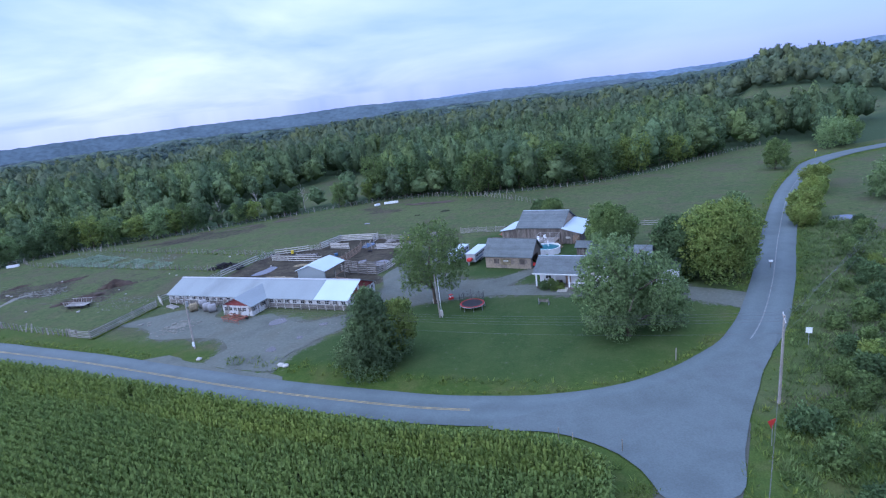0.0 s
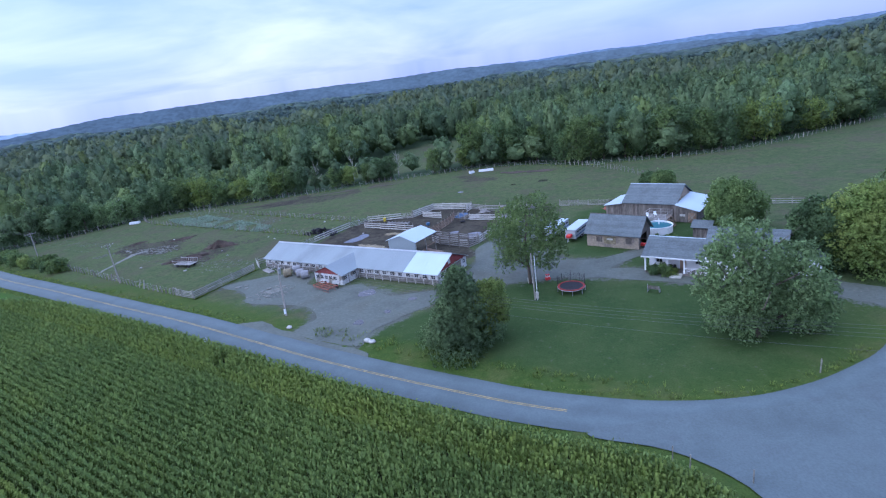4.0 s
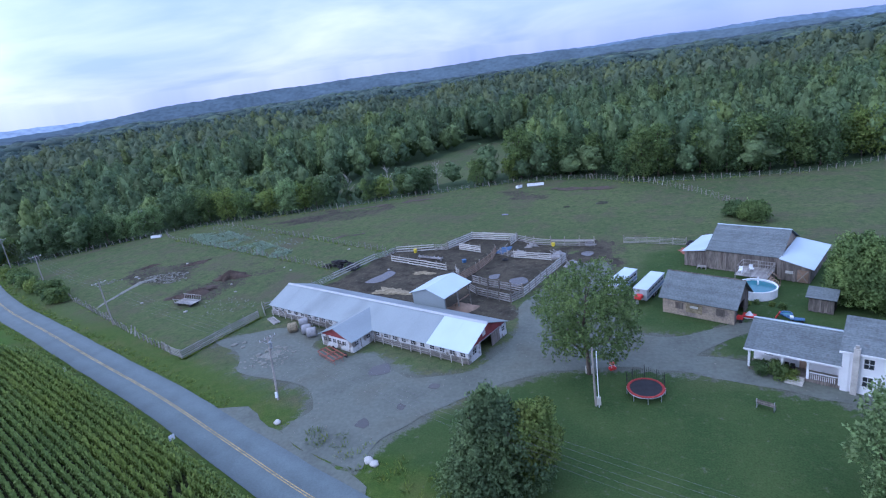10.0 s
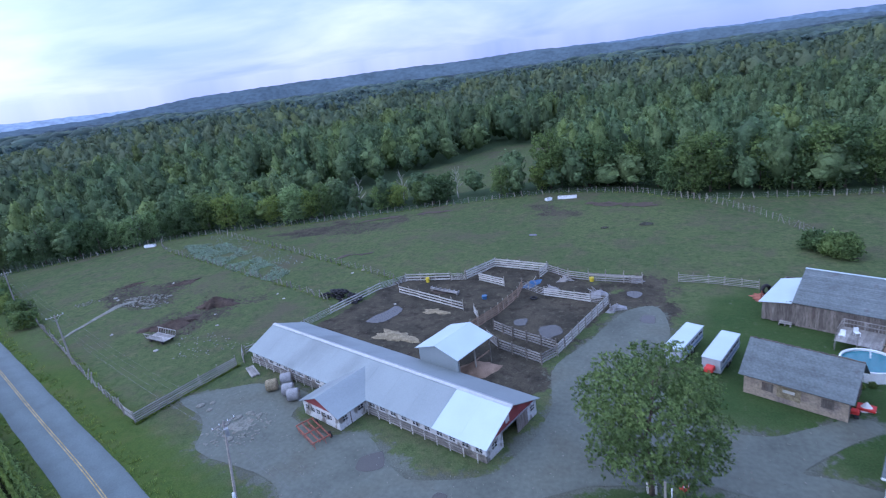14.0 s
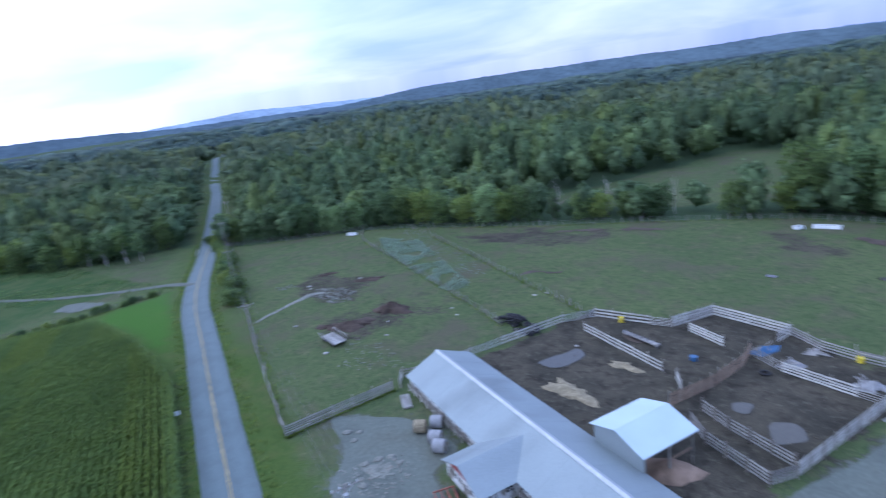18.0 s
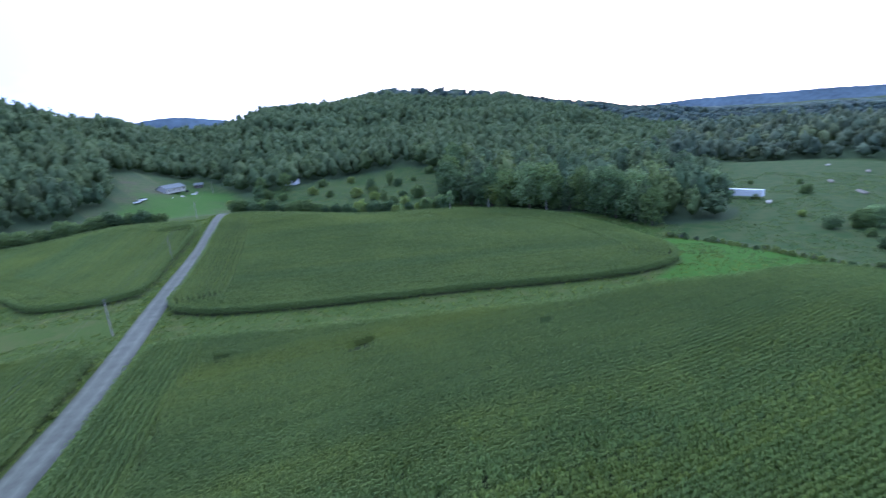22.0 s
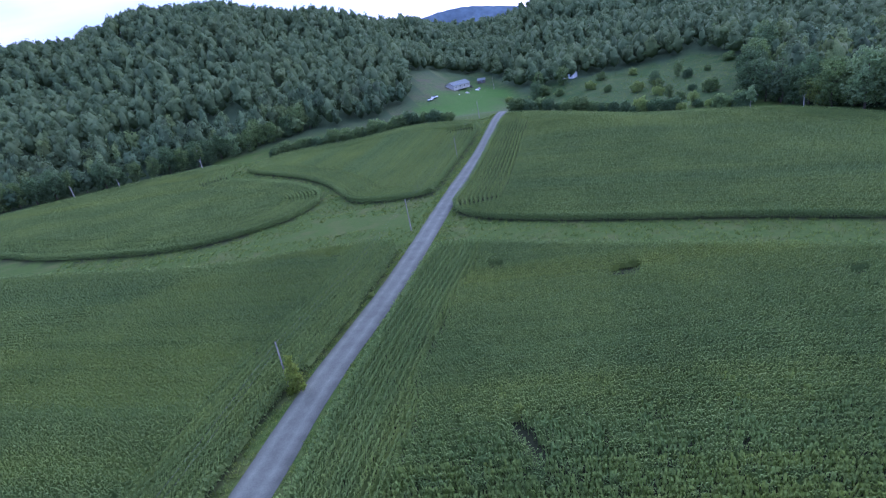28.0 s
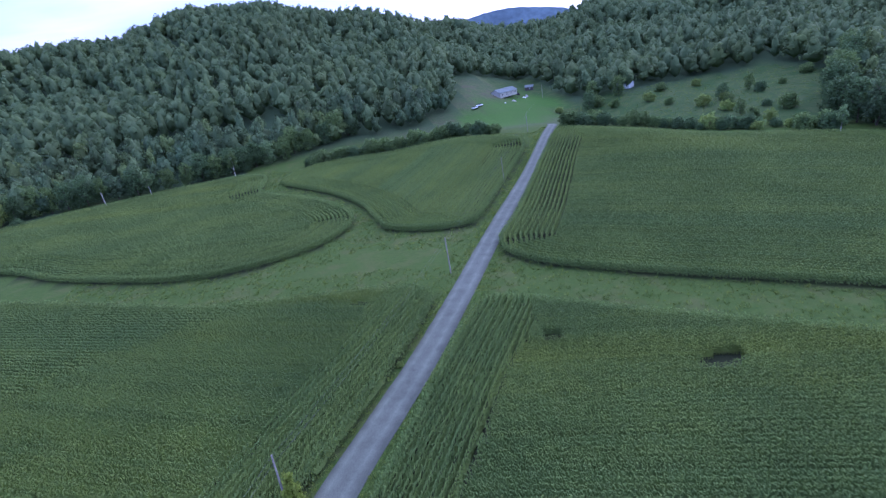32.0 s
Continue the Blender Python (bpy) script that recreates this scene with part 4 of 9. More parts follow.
def crown_shape(seed, lobes, tufts, tuft_size, wide, tall, core=(6, 4), cone=0.0):
    """A crown of rounded leafy lobes with ragged sprays on them, standing from z = 0 to z = tall."""
    rs = np.random.RandomState(seed)
    parts = []
    mid = np.array([0, 0, tall * 0.42])
    v, f = blob(rs, *core, 0.22)
    if not tufts:
        n = unit(v + (0, 0, 0.25))
        return np.concatenate([v[:, :2] * wide, tall * (0.48 + v[:, 2:3] * 0.50)], 1), f, n
    taper = np.where(v[:, 2:3] > 0, 1 - cone * v[:, 2:3] * 0.8, 1)
    parts.append((np.concatenate([v[:, :2] * taper * wide * 0.62, tall * (0.46 + v[:, 2:3] * 0.44)], 1), f, unit(v)))
    for k in range(lobes):
        t = (k + 0.5) / lobes
        h = tall * (0.22 + 0.62 * t)
        reach = wide * math.sqrt(max(0.05, 1 - ((t - 0.38) / 0.72) ** 2)) * (1 - cone * t)
        ang = k * 2.4 + rs.uniform(-0.5, 0.5)
        off = reach * rs.uniform(0.34, 0.66)
        r = reach * rs.uniform(0.40, 0.56) + 0.10 * wide
        c = np.array([off * math.cos(ang), off * math.sin(ang), h])
        sq = np.array([r, r, min(r * rs.uniform(0.8, 1.1), tall * 0.3)])
        v, f = blob(rs, *core, 0.26)
        p = v * sq * 0.64 + c
        parts.append((p, f, unit(unit(v) * 0.75 + unit(p - mid) * 0.45 + (0, 0, 0.12))))
        v, f = leaf_tufts(rs, max(3, tufts // lobes), tuft_size / r, (0.66, 1.14), low=-0.5)
        p = v * sq + c
        parts.append((p, f, unit(unit(v) * 0.7 + unit(p - mid) * 0.45 + (0, 0, 0.12) + np.repeat(rs.normal(0, 0.55, (len(v) // 4, 3)), 4, 0))))
    return join_parts(parts)


def scatter(shapes, pos, scale, spin, pick, name, mat, tall=None, tint=None, smooth=False):
    """Many plants in one mesh: copies of the shapes at the places."""
    V, F, A, N, o = [], [], [], [], 0
    tint = np.random.RandomState(len(pos)).uniform(size=len(pos)) if tint is None else tint
    for k, (v, f, *own) in enumerate(shapes):
        w = np.where(pick == k)[0]
        if not len(w):
            continue
        c, s = np.cos(spin[w])[:, None], np.sin(spin[w])[:, None]
        sc = scale[w][:, None]
        th = sc if tall is None else tall[w][:, None]
        x = (v[None, :, 0] * c - v[None, :, 1] * s) * sc + pos[w, 0:1]
        y = (v[None, :, 0] * s + v[None, :, 1] * c) * sc + pos[w, 1:2]
        z = v[None, :, 2] * th + pos[w, 2:3]
        V.append(np.stack([x, y, z], -1).reshape(-1, 3))
        F.append((f[None] + (np.arange(len(w)) * len(v))[:, None, None]).reshape(-1, f.shape[1]) + o)
        A.append(np.repeat(tint[w], len(v)))
        if own:
            n = own[0]
            N.append(np.stack([n[None, :, 0] * c - n[None, :, 1] * s, n[None, :, 0] * s + n[None, :, 1] * c, np.repeat(n[None, :, 2], len(w), 0)], -1).reshape(-1, 3))
        o += len(w) * len(v)
    me = nmesh(name, np.concatenate(V), np.concatenate(F), mat, smooth or bool(N), np.concatenate(N) if N else None)
    at = me.attributes.new("tint", "FLOAT", "POINT")
    at.data.foreach_set("value", np.concatenate(A).astype(np.float32))
    return me


def limb_mesh(name, seed, height, radius, limbs, spread, mat, start=0.3, lean=0.0):
    rs = np.random.RandomState(seed)
    bm = bmesh.new()
    p = Vector((0, 0, -0.3))
    r = radius
    pts = [p]
    for k in range(4):
        q = Vector((rs.normal(0, 0.02) * height + lean * height * (k + 1) / 4, rs.normal(0, 0.02) * height, height * (k + 1) / 4))
        tube(bm, p, q, r, r * 0.72, 8)
        p, r = q, r * 0.72
        pts.append(p)
    for k in range(limbs):
        t = start + (0.92 - start) * k / max(1, limbs - 1)
        i = min(3, int(t * 4))
        a = pts[i].lerp(pts[i + 1], t * 4 - i)
        ang = k * 2.4 + rs.uniform(-0.4, 0.4)
        b = a + Vector((math.cos(ang) * spread * (1.1 - t * 0.6), math.sin(ang) * spread * (1.1 - t * 0.6), height * rs.uniform(0.10, 0.24)))
        rr = radius * (1 - t) * 0.55 + 0.03
        tube(bm, a, b, rr, rr * 0.5, 6)
        c = b + Vector((rs.uniform(-1, 1), rs.uniform(-1, 1), rs.uniform(0.5, 1.4))) * spread * 0.3
        tube(bm, b, c, rr * 0.5, rr * 0.15, 5)
    return bmesh_data(name, bm, mat, True)


# woodland: far trees joined, nearer rings more finely leaved
shapes_near = [crown_shape(100 + k, 8, 260, 0.40, 3.4, 8.6 + (k % 3), (4, 3)) for k in range(9)] + [crown_shape(120, 8, 220, 0.36, 2.4, 11, (4, 3), 0.65)]
shapes_back = [crown_shape(130 + k, 7, 168, 0.46, 3.4, 8.6 + (k % 3), (4, 3)) for k in range(7)]
shapes_mid = [crown_shape(140 + k, 4, 40, 0.72, 3.6, 8.2 + (k % 3) * 0.7, (4, 3)) for k in range(6)]
shapes_hill = [crown_shape(180 + k, 4, 60, 0.56, 3.6, 8.2 + (k % 3) * 0.7, (4, 3)) for k in range(8)] + [crown_shape(190, 4, 44, 0.46, 2.6, 9.4, (5, 3), 0.6)]
shapes_far = [crown_shape(160 + k, 2, 8, 1.2, 3.9, 8.2, (4, 3)) for k in range(5)]
shapes_vfar = [crown_shape(170 + k, 2, 0, 2.0, 4.2, 8.0, (6, 3)) for k in range(4)]


def seen_side(x, y):
    az = np.degrees(np.arctan2(-(x - CX), y - CY)) % 360
    return (az < 208) | (az > 314)


def wood_points(r0, r1, step, seed):
    rs = np.random.RandomState(seed)
    n = int(r1 // step) + 1
    i, j = np.meshgrid(np.arange(-n, n + 1), np.arange(-n, n + 1))
    x = (i + 0.5 * (j % 2) + rs.uniform(-0.38, 0.38, i.shape)).ravel() * step + CX
    y = (j * 0.92 + rs.uniform(-0.38, 0.38, i.shape)).ravel() * step + CY
    r = np.hypot(x - CX, y - CY)
    k = (r >= r0) & (r < r1) & seen_side(x, y)
    x, y = x[k], y[k]
    k = ~in_open(x, y)
    x, y = x[k], y[k]
    e = np.full(len(x), 1e9)
    for p in OPEN.values():
        e = np.minimum(e, edge_distance(x, y, p))
    az = (np.degrees(np.arctan2(-(x - CX), y - CY))) % 360
    back = np.interp(np.where(az > 210, az - 360, az), HA[:, 0], HA[:, 2]) * 1.12
    k = (e > 1.2) & (np.hypot(x - CX, y - CY) < back + 40)
    return x[k], y[k], e[k], rs


LOW_HEDGE = [(-150, 138), (-150, 200), (-64, 206), (-22, 206), (-18, 180), (-60, 160)]


def plant_wood(name, r0, r1, step, shapes, size, seed, label, mat, height, sunk=0.0, only=None, uneven=0.35):
    x, y, e, rs = wood_points(r0, r1, step, seed)
    if only is not None:
        k = only(x, y)
        x, y, e = x[k], y[k], e[k]
    pos = np.column_stack([x, y, land(x, y) + 0.5 - sunk * 8.2 * height])
    stand = waves(x, y, 120, 31)
    s = size * rs.uniform(1 - uneven, 1 + uneven, len(x)) * (1 + 0.12 * stand)
    tall = height * (rs.uniform(1.04 - uneven, 1.04 + uneven, len(x)) if sunk == 0 else rs.uniform(0.92, 1.10, len(x))) * (1 + 0.12 * stand * (sunk == 0))
    tall = tall * np.where(e < 5, 0.78, 1.0) * np.where(inside(x, y, LOW_HEDGE), 0.66, 1.0)
    tint = np.clip(0.42 + 0.22 * waves(x, y, 75, 77) + rs.normal(0, 0.24, len(x)), 0, 0.80) + 0.18 * (rs.uniform(size=len(x)) > 0.94)
    pick = rs.randint(0, len(shapes), len(x))
    tagged(new(name, scatter(shapes, pos, s, rs.uniform(0, 6.28, len(x)), pick, name, mat, tall, tint, sunk > 0)), label, "woodland", kind="stuff")


plant_wood("woodland", 0, 215, 7.4, shapes_near, 1.2, 1, "dense green deciduous woodland behind the pasture", M["wood_near"], 1.45)
plant_wood("woodland", 215, 330, 7.6, shapes_back, 1.25, 7, "dense green deciduous woodland behind the pasture", M["wood_near"], 1.45)


def hill_side(x, y):
    """The hills to the south and west, towards which the flight ends."""
    return y < 0.25 * x + 20


plant_wood("woodland", 330, 690, 11.0, shapes_mid, 1.65, 2, "dense green deciduous woodland on the rising ground", M["wood_mid"], 1.6, 0.0, lambda x, y: ~hill_side(x, y))
plant_wood("woodland", 330, 690, 8.8, shapes_hill, 1.50, 8, "dense green woodland covering the hillside", M["wood_hill"], 1.55, 0.0, hill_side, 0.2)
# from here outwards the leaf colour itself carries the haze of distance
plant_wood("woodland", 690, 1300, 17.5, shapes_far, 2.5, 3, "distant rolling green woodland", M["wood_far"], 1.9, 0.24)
plant_wood("woodland", 1300, 2500, 32, shapes_vfar, 4.8, 4, "far woodland towards the hills, tinted blue-green as painted haze", M["wood_far"], 2.4, 0.38)
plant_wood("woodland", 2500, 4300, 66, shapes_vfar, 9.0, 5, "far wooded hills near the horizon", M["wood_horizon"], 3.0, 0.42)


# mountains beyond the nearer hills; distance haze is put into their base colour
def mountain(name, rows, r, color, label):
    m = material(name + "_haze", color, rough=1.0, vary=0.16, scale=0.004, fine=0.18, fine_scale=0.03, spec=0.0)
    pts = spline(rows, 0.5)
    az, el = np.radians(pts[:, 0]), pts[:, 1]
    el = el + 0.03 * np.sin(pts[:, 0] * 5.1) + 0.02 * np.sin(pts[:, 0] * 13.7)
    top = 36 + r * np.tan(np.radians(el))
    x, y = CX - np.sin(az) * r, CY + np.cos(az) * r
    xb, yb = CX - np.sin(az) * (r - 260), CY + np.cos(az) * (r - 260)
    v = np.concatenate([np.column_stack([xb, yb, np.full(len(x), -60.0)]), np.column_stack([x, y, top])])
    n = len(x)
    i = np.arange(n - 1)
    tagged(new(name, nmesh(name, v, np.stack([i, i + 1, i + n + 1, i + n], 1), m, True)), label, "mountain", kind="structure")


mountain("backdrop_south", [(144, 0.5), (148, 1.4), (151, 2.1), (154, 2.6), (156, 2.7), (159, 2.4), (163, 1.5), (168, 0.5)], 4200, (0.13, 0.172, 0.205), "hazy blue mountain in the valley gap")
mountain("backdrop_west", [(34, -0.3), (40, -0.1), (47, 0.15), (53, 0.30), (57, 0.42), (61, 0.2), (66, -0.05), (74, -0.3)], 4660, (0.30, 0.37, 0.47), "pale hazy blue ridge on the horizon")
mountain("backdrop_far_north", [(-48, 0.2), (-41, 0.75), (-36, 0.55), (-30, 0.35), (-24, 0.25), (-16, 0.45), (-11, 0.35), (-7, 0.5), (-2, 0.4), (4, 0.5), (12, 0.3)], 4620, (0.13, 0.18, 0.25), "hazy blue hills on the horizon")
mountain("backdrop_north", [(-26, -0.5), (-20, -0.1), (-14, 0.1), (-8, 0.3), (-2, 0.2), (2, 0.4), (7, 0.6), (10, 0.58), (14, 0.5), (20, 0.6), (25, 0.57), (30, 0.6), (36, 0.52), (40, 0.42), (43, 0.2), (46, -0.1), (49, -0.24), (60, -0.24), (64, -0.22), (69, 0.08), (75, 0.3), (80, 0.36), (86, 0.36), (90, 0.3), (95, 0.42), (100, 0.48), (106, 0.5), (112, 0.2)], 4540, (0.098, 0.132, 0.160), "wooded ridge on the horizon, dark blue with painted haze")

# ---- corn ----
def corn_plant(seed, leaves, fold):
    """A maize plant of unit height: upright arching blades and a tassel."""
    rs = np.random.RandomState(seed)
    v, f = [], []
    for k in range(leaves):
        a = k * 2.75 + rs.uniform(-0.6, 0.6)
        h = 0.34 + 0.50 * k / max(1, leaves - 1)
        L = rs.uniform(0.12, 0.165) * (1.15 - 0.3 * k / leaves)
        d, w = np.array([math.cos(a), math.sin(a), 0]), np.array([-math.sin(a), math.cos(a), 0]) * 0.038
        o = len(v)
        b0 = np.array([0, 0, h - 0.14])
        b1 = b0 + d * L * 0.55 + (0, 0, 0.23)
        b2 = b0 + d * L + (0, 0, 0.17 if fold else 0.09)
        v += [b0 - w, b0 + w, b1 - w * 1.3, b1 + w * 1.3, b2]
        f += [(o, o + 1, o + 3), (o, o + 3, o + 2), (o + 2, o + 3, o + 4)]
    o = len(v)
    v += [np.array([-0.02, 0, 0.0]), np.array([0.02, 0, 0.0]), np.array([0.0, 0.01, 1.0])]
    f.append((o, o + 1, o + 2))
    return np.array(v), np.array(f)


def corn_top(seed, leaves, in_row=False):
    """A maize plant seen from far above: a whorl of kite-shaped arching blades."""
    rs = np.random.RandomState(seed)
    v, f = [], []
    for k in range(leaves):
        a = k * math.pi + rs.normal(0, 0.42) if in_row else k * 2.4 + rs.uniform(-0.5, 0.5)
        h = 0.40 + 0.46 * k / (leaves - 1)
        L = rs.uniform(0.13, 0.18)
        d, w = np.array([math.cos(a), math.sin(a), 0]), np.array([-math.sin(a), math.cos(a), 0]) * 0.028
        o = len(v)
        b0 = np.array([0, 0, h - 0.16])
        b1 = b0 + d * L * 0.5 + (0, 0, 0.22)
        v += [b0, b1 - w, b1 + w, b0 + d * L * 1.1 + (0, 0, 0.19)]
        f += [(o, o + 1, o + 2), (o + 1, o + 3, o + 2)]
    o = len(v)
    v += [np.array([-0.02, 0, 0.0]), np.array([0.02, 0, 0.0]), np.array([0.0, 0.01, 1.0])]
    f.append((o, o + 1, o + 2))
    return np.array(v), np.array(f)


CORN_NEAR = [corn_plant(10 + k, 6, k % 2) for k in range(5)]
CORN_ROW = [corn_top(40 + k, 5, True) for k in range(6)]
GAPS = [(-25.4, 17.5, 0.7, 3.2), (-56.6, -6.4, 2.9, 1.7), (-42.1, -21.5, 1.3, 1.3), (-19.6, -48.6, 1.7, 1.3), (-77.6, 13.4, 1.3, 1.1), (-39.0, 59.2, 0.9, 1.5)]


CORN_FILE = [corn_top(70 + k, 3, True) for k in range(6)]
TURNED = ("west", "oval", "south")
TURN_ROWS, ROW_GAP = 11, 1.08


def leafy_ridge(x, y, ok, h, rs, V, F, A, lush):
    """The dense lower leaves along one row: a ragged ridge over the points that are ok."""
    d = np.stack([np.gradient(x), np.gradient(y)], 1)
    d /= np.linalg.norm(d, axis=1)[:, None] + 1e-9
    n = np.stack([-d[:, 1], d[:, 0]], 1)
    z = land(x, y)
    low, top = h * rs.uniform(0.12, 0.22, len(x)), h * rs.uniform(0.48, 0.66, len(x))
    w = rs.uniform(0.12, 0.20, (len(x), 1))
    p = np.column_stack([x, y])
    v = np.stack([np.column_stack([p + n * w, z + low]), np.column_stack([p + n * rs.normal(0, 0.05, (len(x), 1)), z + top]), np.column_stack([p - n * w, z + low])], 1).reshape(-1, 3)
    i = np.where(ok[:-1] & ok[1:])[0] * 3
    if len(i):
        F.append(np.concatenate([np.stack([i, i + 3, i + 4, i + 1], 1), np.stack([i + 1, i + 4, i + 5, i + 2], 1)]) + sum(len(q) for q in V))
        V.append(v)
        A.append(np.repeat(np.clip(0.45 + lush + rs.normal(0, 0.12, len(x)), 0, 1), 3))


def plant_corn(name, key, row, along, shapes, height, seed, keep=None, wide=1.25):
    pts, (ux, uy) = CORN[key]
    pts = outline(key)
    rs = np.random.RandomState(seed)
    P = np.array(pts)
    n = math.hypot(ux, uy)
    ux, uy = ux / n, uy / n
    s, t = P @ (ux, uy), P @ (-uy, ux)
    S, T = np.meshgrid(np.arange(s.min(), s.max(), along), np.arange(t.min(), t.max(), row))
    # every row, and every pass of the planter, stands a little apart from the next
    n_row = S.shape[0]
    turn = np.repeat(rs.normal(0, 1, n_row // 8 + 1), 8)[:n_row]
    lush = np.repeat((0.15 * turn + rs.normal(0, 0.07, n_row))[:, None], S.shape[1], 1).ravel()
    T = T + 0.35 * np.sin(S / 17.0) + 0.8 * np.sin(S / 43.0 + seed)
    S = S + rs.uniform(-0.3, 0.3, S.shape) * along
    T = T + rs.normal(0, 0.03, T.shape)
    x, y = (S * ux - T * uy).ravel(), (S * uy + T * ux).ravel()
    k = inside(x, y, pts)
    if keep is not None:
        k[k] = keep(x[k], y[k])
    if key in TURNED:
        k[k] = edge_distance(x[k], y[k], pts) > TURN_ROWS * ROW_GAP - 0.4
    for gx0, gy0, ra, rb in GAPS:
        k &= ((x - gx0) / ra) ** 2 + ((y - gy0) / rb) ** 2 > 1
    V, F, A = [], [], []
    m = max(1, round(0.8 / along))
    X2, Y2, K2, L2 = (q.reshape(S.shape)[:, ::m] for q in (x, y, k, lush))
    for q in np.where(K2.any(1))[0] if shapes is not CORN_NEAR else ():
        c = np.where(K2[q])[0]
        c = slice(max(0, c[0] - 1), c[-1] + 2)
        leafy_ridge(X2[q, c], Y2[q, c], K2[q, c], height, rs, V, F, A, L2[q, 0])
    x, y, lush = x[k], y[k], lush[k]
    face = np.full(len(x), math.atan2(uy, ux))
    if key in TURNED:
        # the outer rows follow the edge of the field
        line = spline(pts, along, True)
        d = np.gradient(line, axis=0)
        d /= np.linalg.norm(d, axis=1)[:, None] + 1e-9
        way = 1 if sum(a[0] * b[1] - b[0] * a[1] for a, b in zip(pts, pts[1:] + pts[:1])) > 0 else -1
        for q in range(1, TURN_ROWS):
            p = line + np.stack([-d[:, 1], d[:, 0]], 1) * ROW_GAP * q * way
            ok = inside(p[:, 0], p[:, 1], pts)
            ok &= edge_distance(p[:, 0], p[:, 1], pts) > ROW_GAP * q - 0.25
            p, way_ = p[ok] + rs.normal(0, 0.05, (ok.sum(), 2)), np.arctan2(d[ok, 1], d[ok, 0])
            face = np.append(face, way_)
            m = max(1, round(0.8 / along))
            full = line + np.stack([-d[:, 1], d[:, 0]], 1) * ROW_GAP * q * way
            leafy_ridge(full[::m, 0], full[::m, 1], ok[::m], height, rs, V, F, A, rs.normal(0, 0.1))
            x, y, lush = np.append(x, p[:, 0]), np.append(y, p[:, 1]), np.append(lush, np.full(len(p), rs.normal(0, 0.10)))
    for gx0, gy0, ra, rb in GAPS:
        d = ((x - gx0) / ra) ** 2 + ((y - gy0) / rb) ** 2
        k = d > 1 + rs.uniform(-0.2, 0.2, len(x))
        x, y, lush, face = x[k], y[k], lush[k], face[k]
    k = rs.uniform(size=len(x)) > 0.03
    x, y, lush, face = x[k], y[k], lush[k], face[k]
    e = edge_distance(x, y, pts)
    h = height * rs.uniform(0.93, 1.06, len(x)) * (1 + 0.03 * waves(x, y, 22, 5)) * (0.94 + 0.06 * ss(0, 2, e))
    pos = np.column_stack([x, y, land(x, y) - 0.05])
    pick = rs.randint(0, len(shapes), len(x))
    spin = rs.uniform(0, 6.28, len(x)) if shapes is CORN_NEAR else face + rs.normal(0, 0.2, len(x))
    tint = np.clip(0.5 + lush + 0.10 * waves(x, y, 30, 15) + 0.08 * waves(x, y, 9, 16) + rs.normal(0, 0.08, len(x)), 0, 1)
    if V:
        ridge = nmesh(name, np.concatenate(V), np.concatenate(F), M["corn"])
        at = ridge.attributes.new("tint", "FLOAT", "POINT")
        at.data.foreach_set("value", np.concatenate(A).astype(np.float32))
        tagged(new(name, ridge), "dense lower leaves of the corn rows", "corn field", kind="stuff")
    ob = new(name, scatter(shapes, pos, h if shapes is CORN_NEAR else h * wide, spin, pick, name, M["corn"], h, tint))
    tagged(ob, "tall green corn standing in close rows", "corn field", kind="stuff")


def front_part(x, y):
    return (edge_distance(x, y, PAVED, False) < 36 + 9 * waves(x, y, 5, 9)) & (x > -112)


def head_part(x, y):
    """The rows that run along the gravel lane."""
    return edge_distance(x, y, GRAVEL, False) < 13.5 + 1.2 * waves(x, y, 24, 6)


LANE_DIR = (-0.60, -0.80)
CORN["near_head"] = (CORN["near"][0], LANE_DIR)
CORN["east_head"] = (CORN["east"][0], LANE_DIR)
def east_near(x, y):
    return np.hypot(x + 8, y - 14) < 72


for args in (("near", 0.80, 0.27, CORN_NEAR, 2.25, 1, lambda x, y: front_part(x, y) & ~(head_part(x, y) & (y < 30))),
             ("near", 0.80, 0.27, CORN_ROW, 2.25, 2, lambda x, y: ~front_part(x, y) & ~head_part(x, y), 1.05),
             ("near_head", 0.92, 0.25, CORN_ROW, 2.2, 7, lambda x, y: head_part(x, y) & (y < 30), 1.1),
             ("west", 0.98, 0.33, CORN_FILE, 2.3, 3, None, 1.3),
             ("east", 0.84, 0.30, CORN_ROW, 2.2, 4, lambda x, y: east_near(x, y) & ~head_part(x, y), 1.1),
             ("east", 0.95, 0.36, CORN_FILE, 2.2, 14, lambda x, y: ~east_near(x, y) & ~head_part(x, y), 1.6),
             ("east_head", 0.92, 0.25, CORN_ROW, 2.2, 9, head_part, 1.1),
             ("oval", 1.05, 0.42, CORN_FILE, 2.3, 5, None, 1.5),
             ("south", 1.05, 0.42, CORN_FILE, 2.3, 6, None, 1.5)):
    plant_corn("corn_field", *args)


def corn_side(seed):
    """A maize plant at the field's edge, leafy down to the ground."""
    rs = np.random.RandomState(seed)
    v, f = [], []
    for k in range(8):
        a = k * 2.4 + rs.uniform(-0.5, 0.5)
        h = 0.10 + 0.70 * k / 7
        L = rs.uniform(0.15, 0.20)
        d, w = np.array([math.cos(a), math.sin(a), 0]), np.array([-math.sin(a), math.cos(a), 0]) * 0.040
        o = len(v)
        b0 = np.array([0, 0, h])
        b1 = b0 + d * L * 0.5 + (0, 0, 0.15)
        v += [b0, b1 - w, b1 + w, b0 + d * L * 1.1 + (0, 0, 0.04)]
        f += [(o, o + 1, o + 2), (o + 1, o + 3, o + 2)]
    return np.array(v), np.array(f)


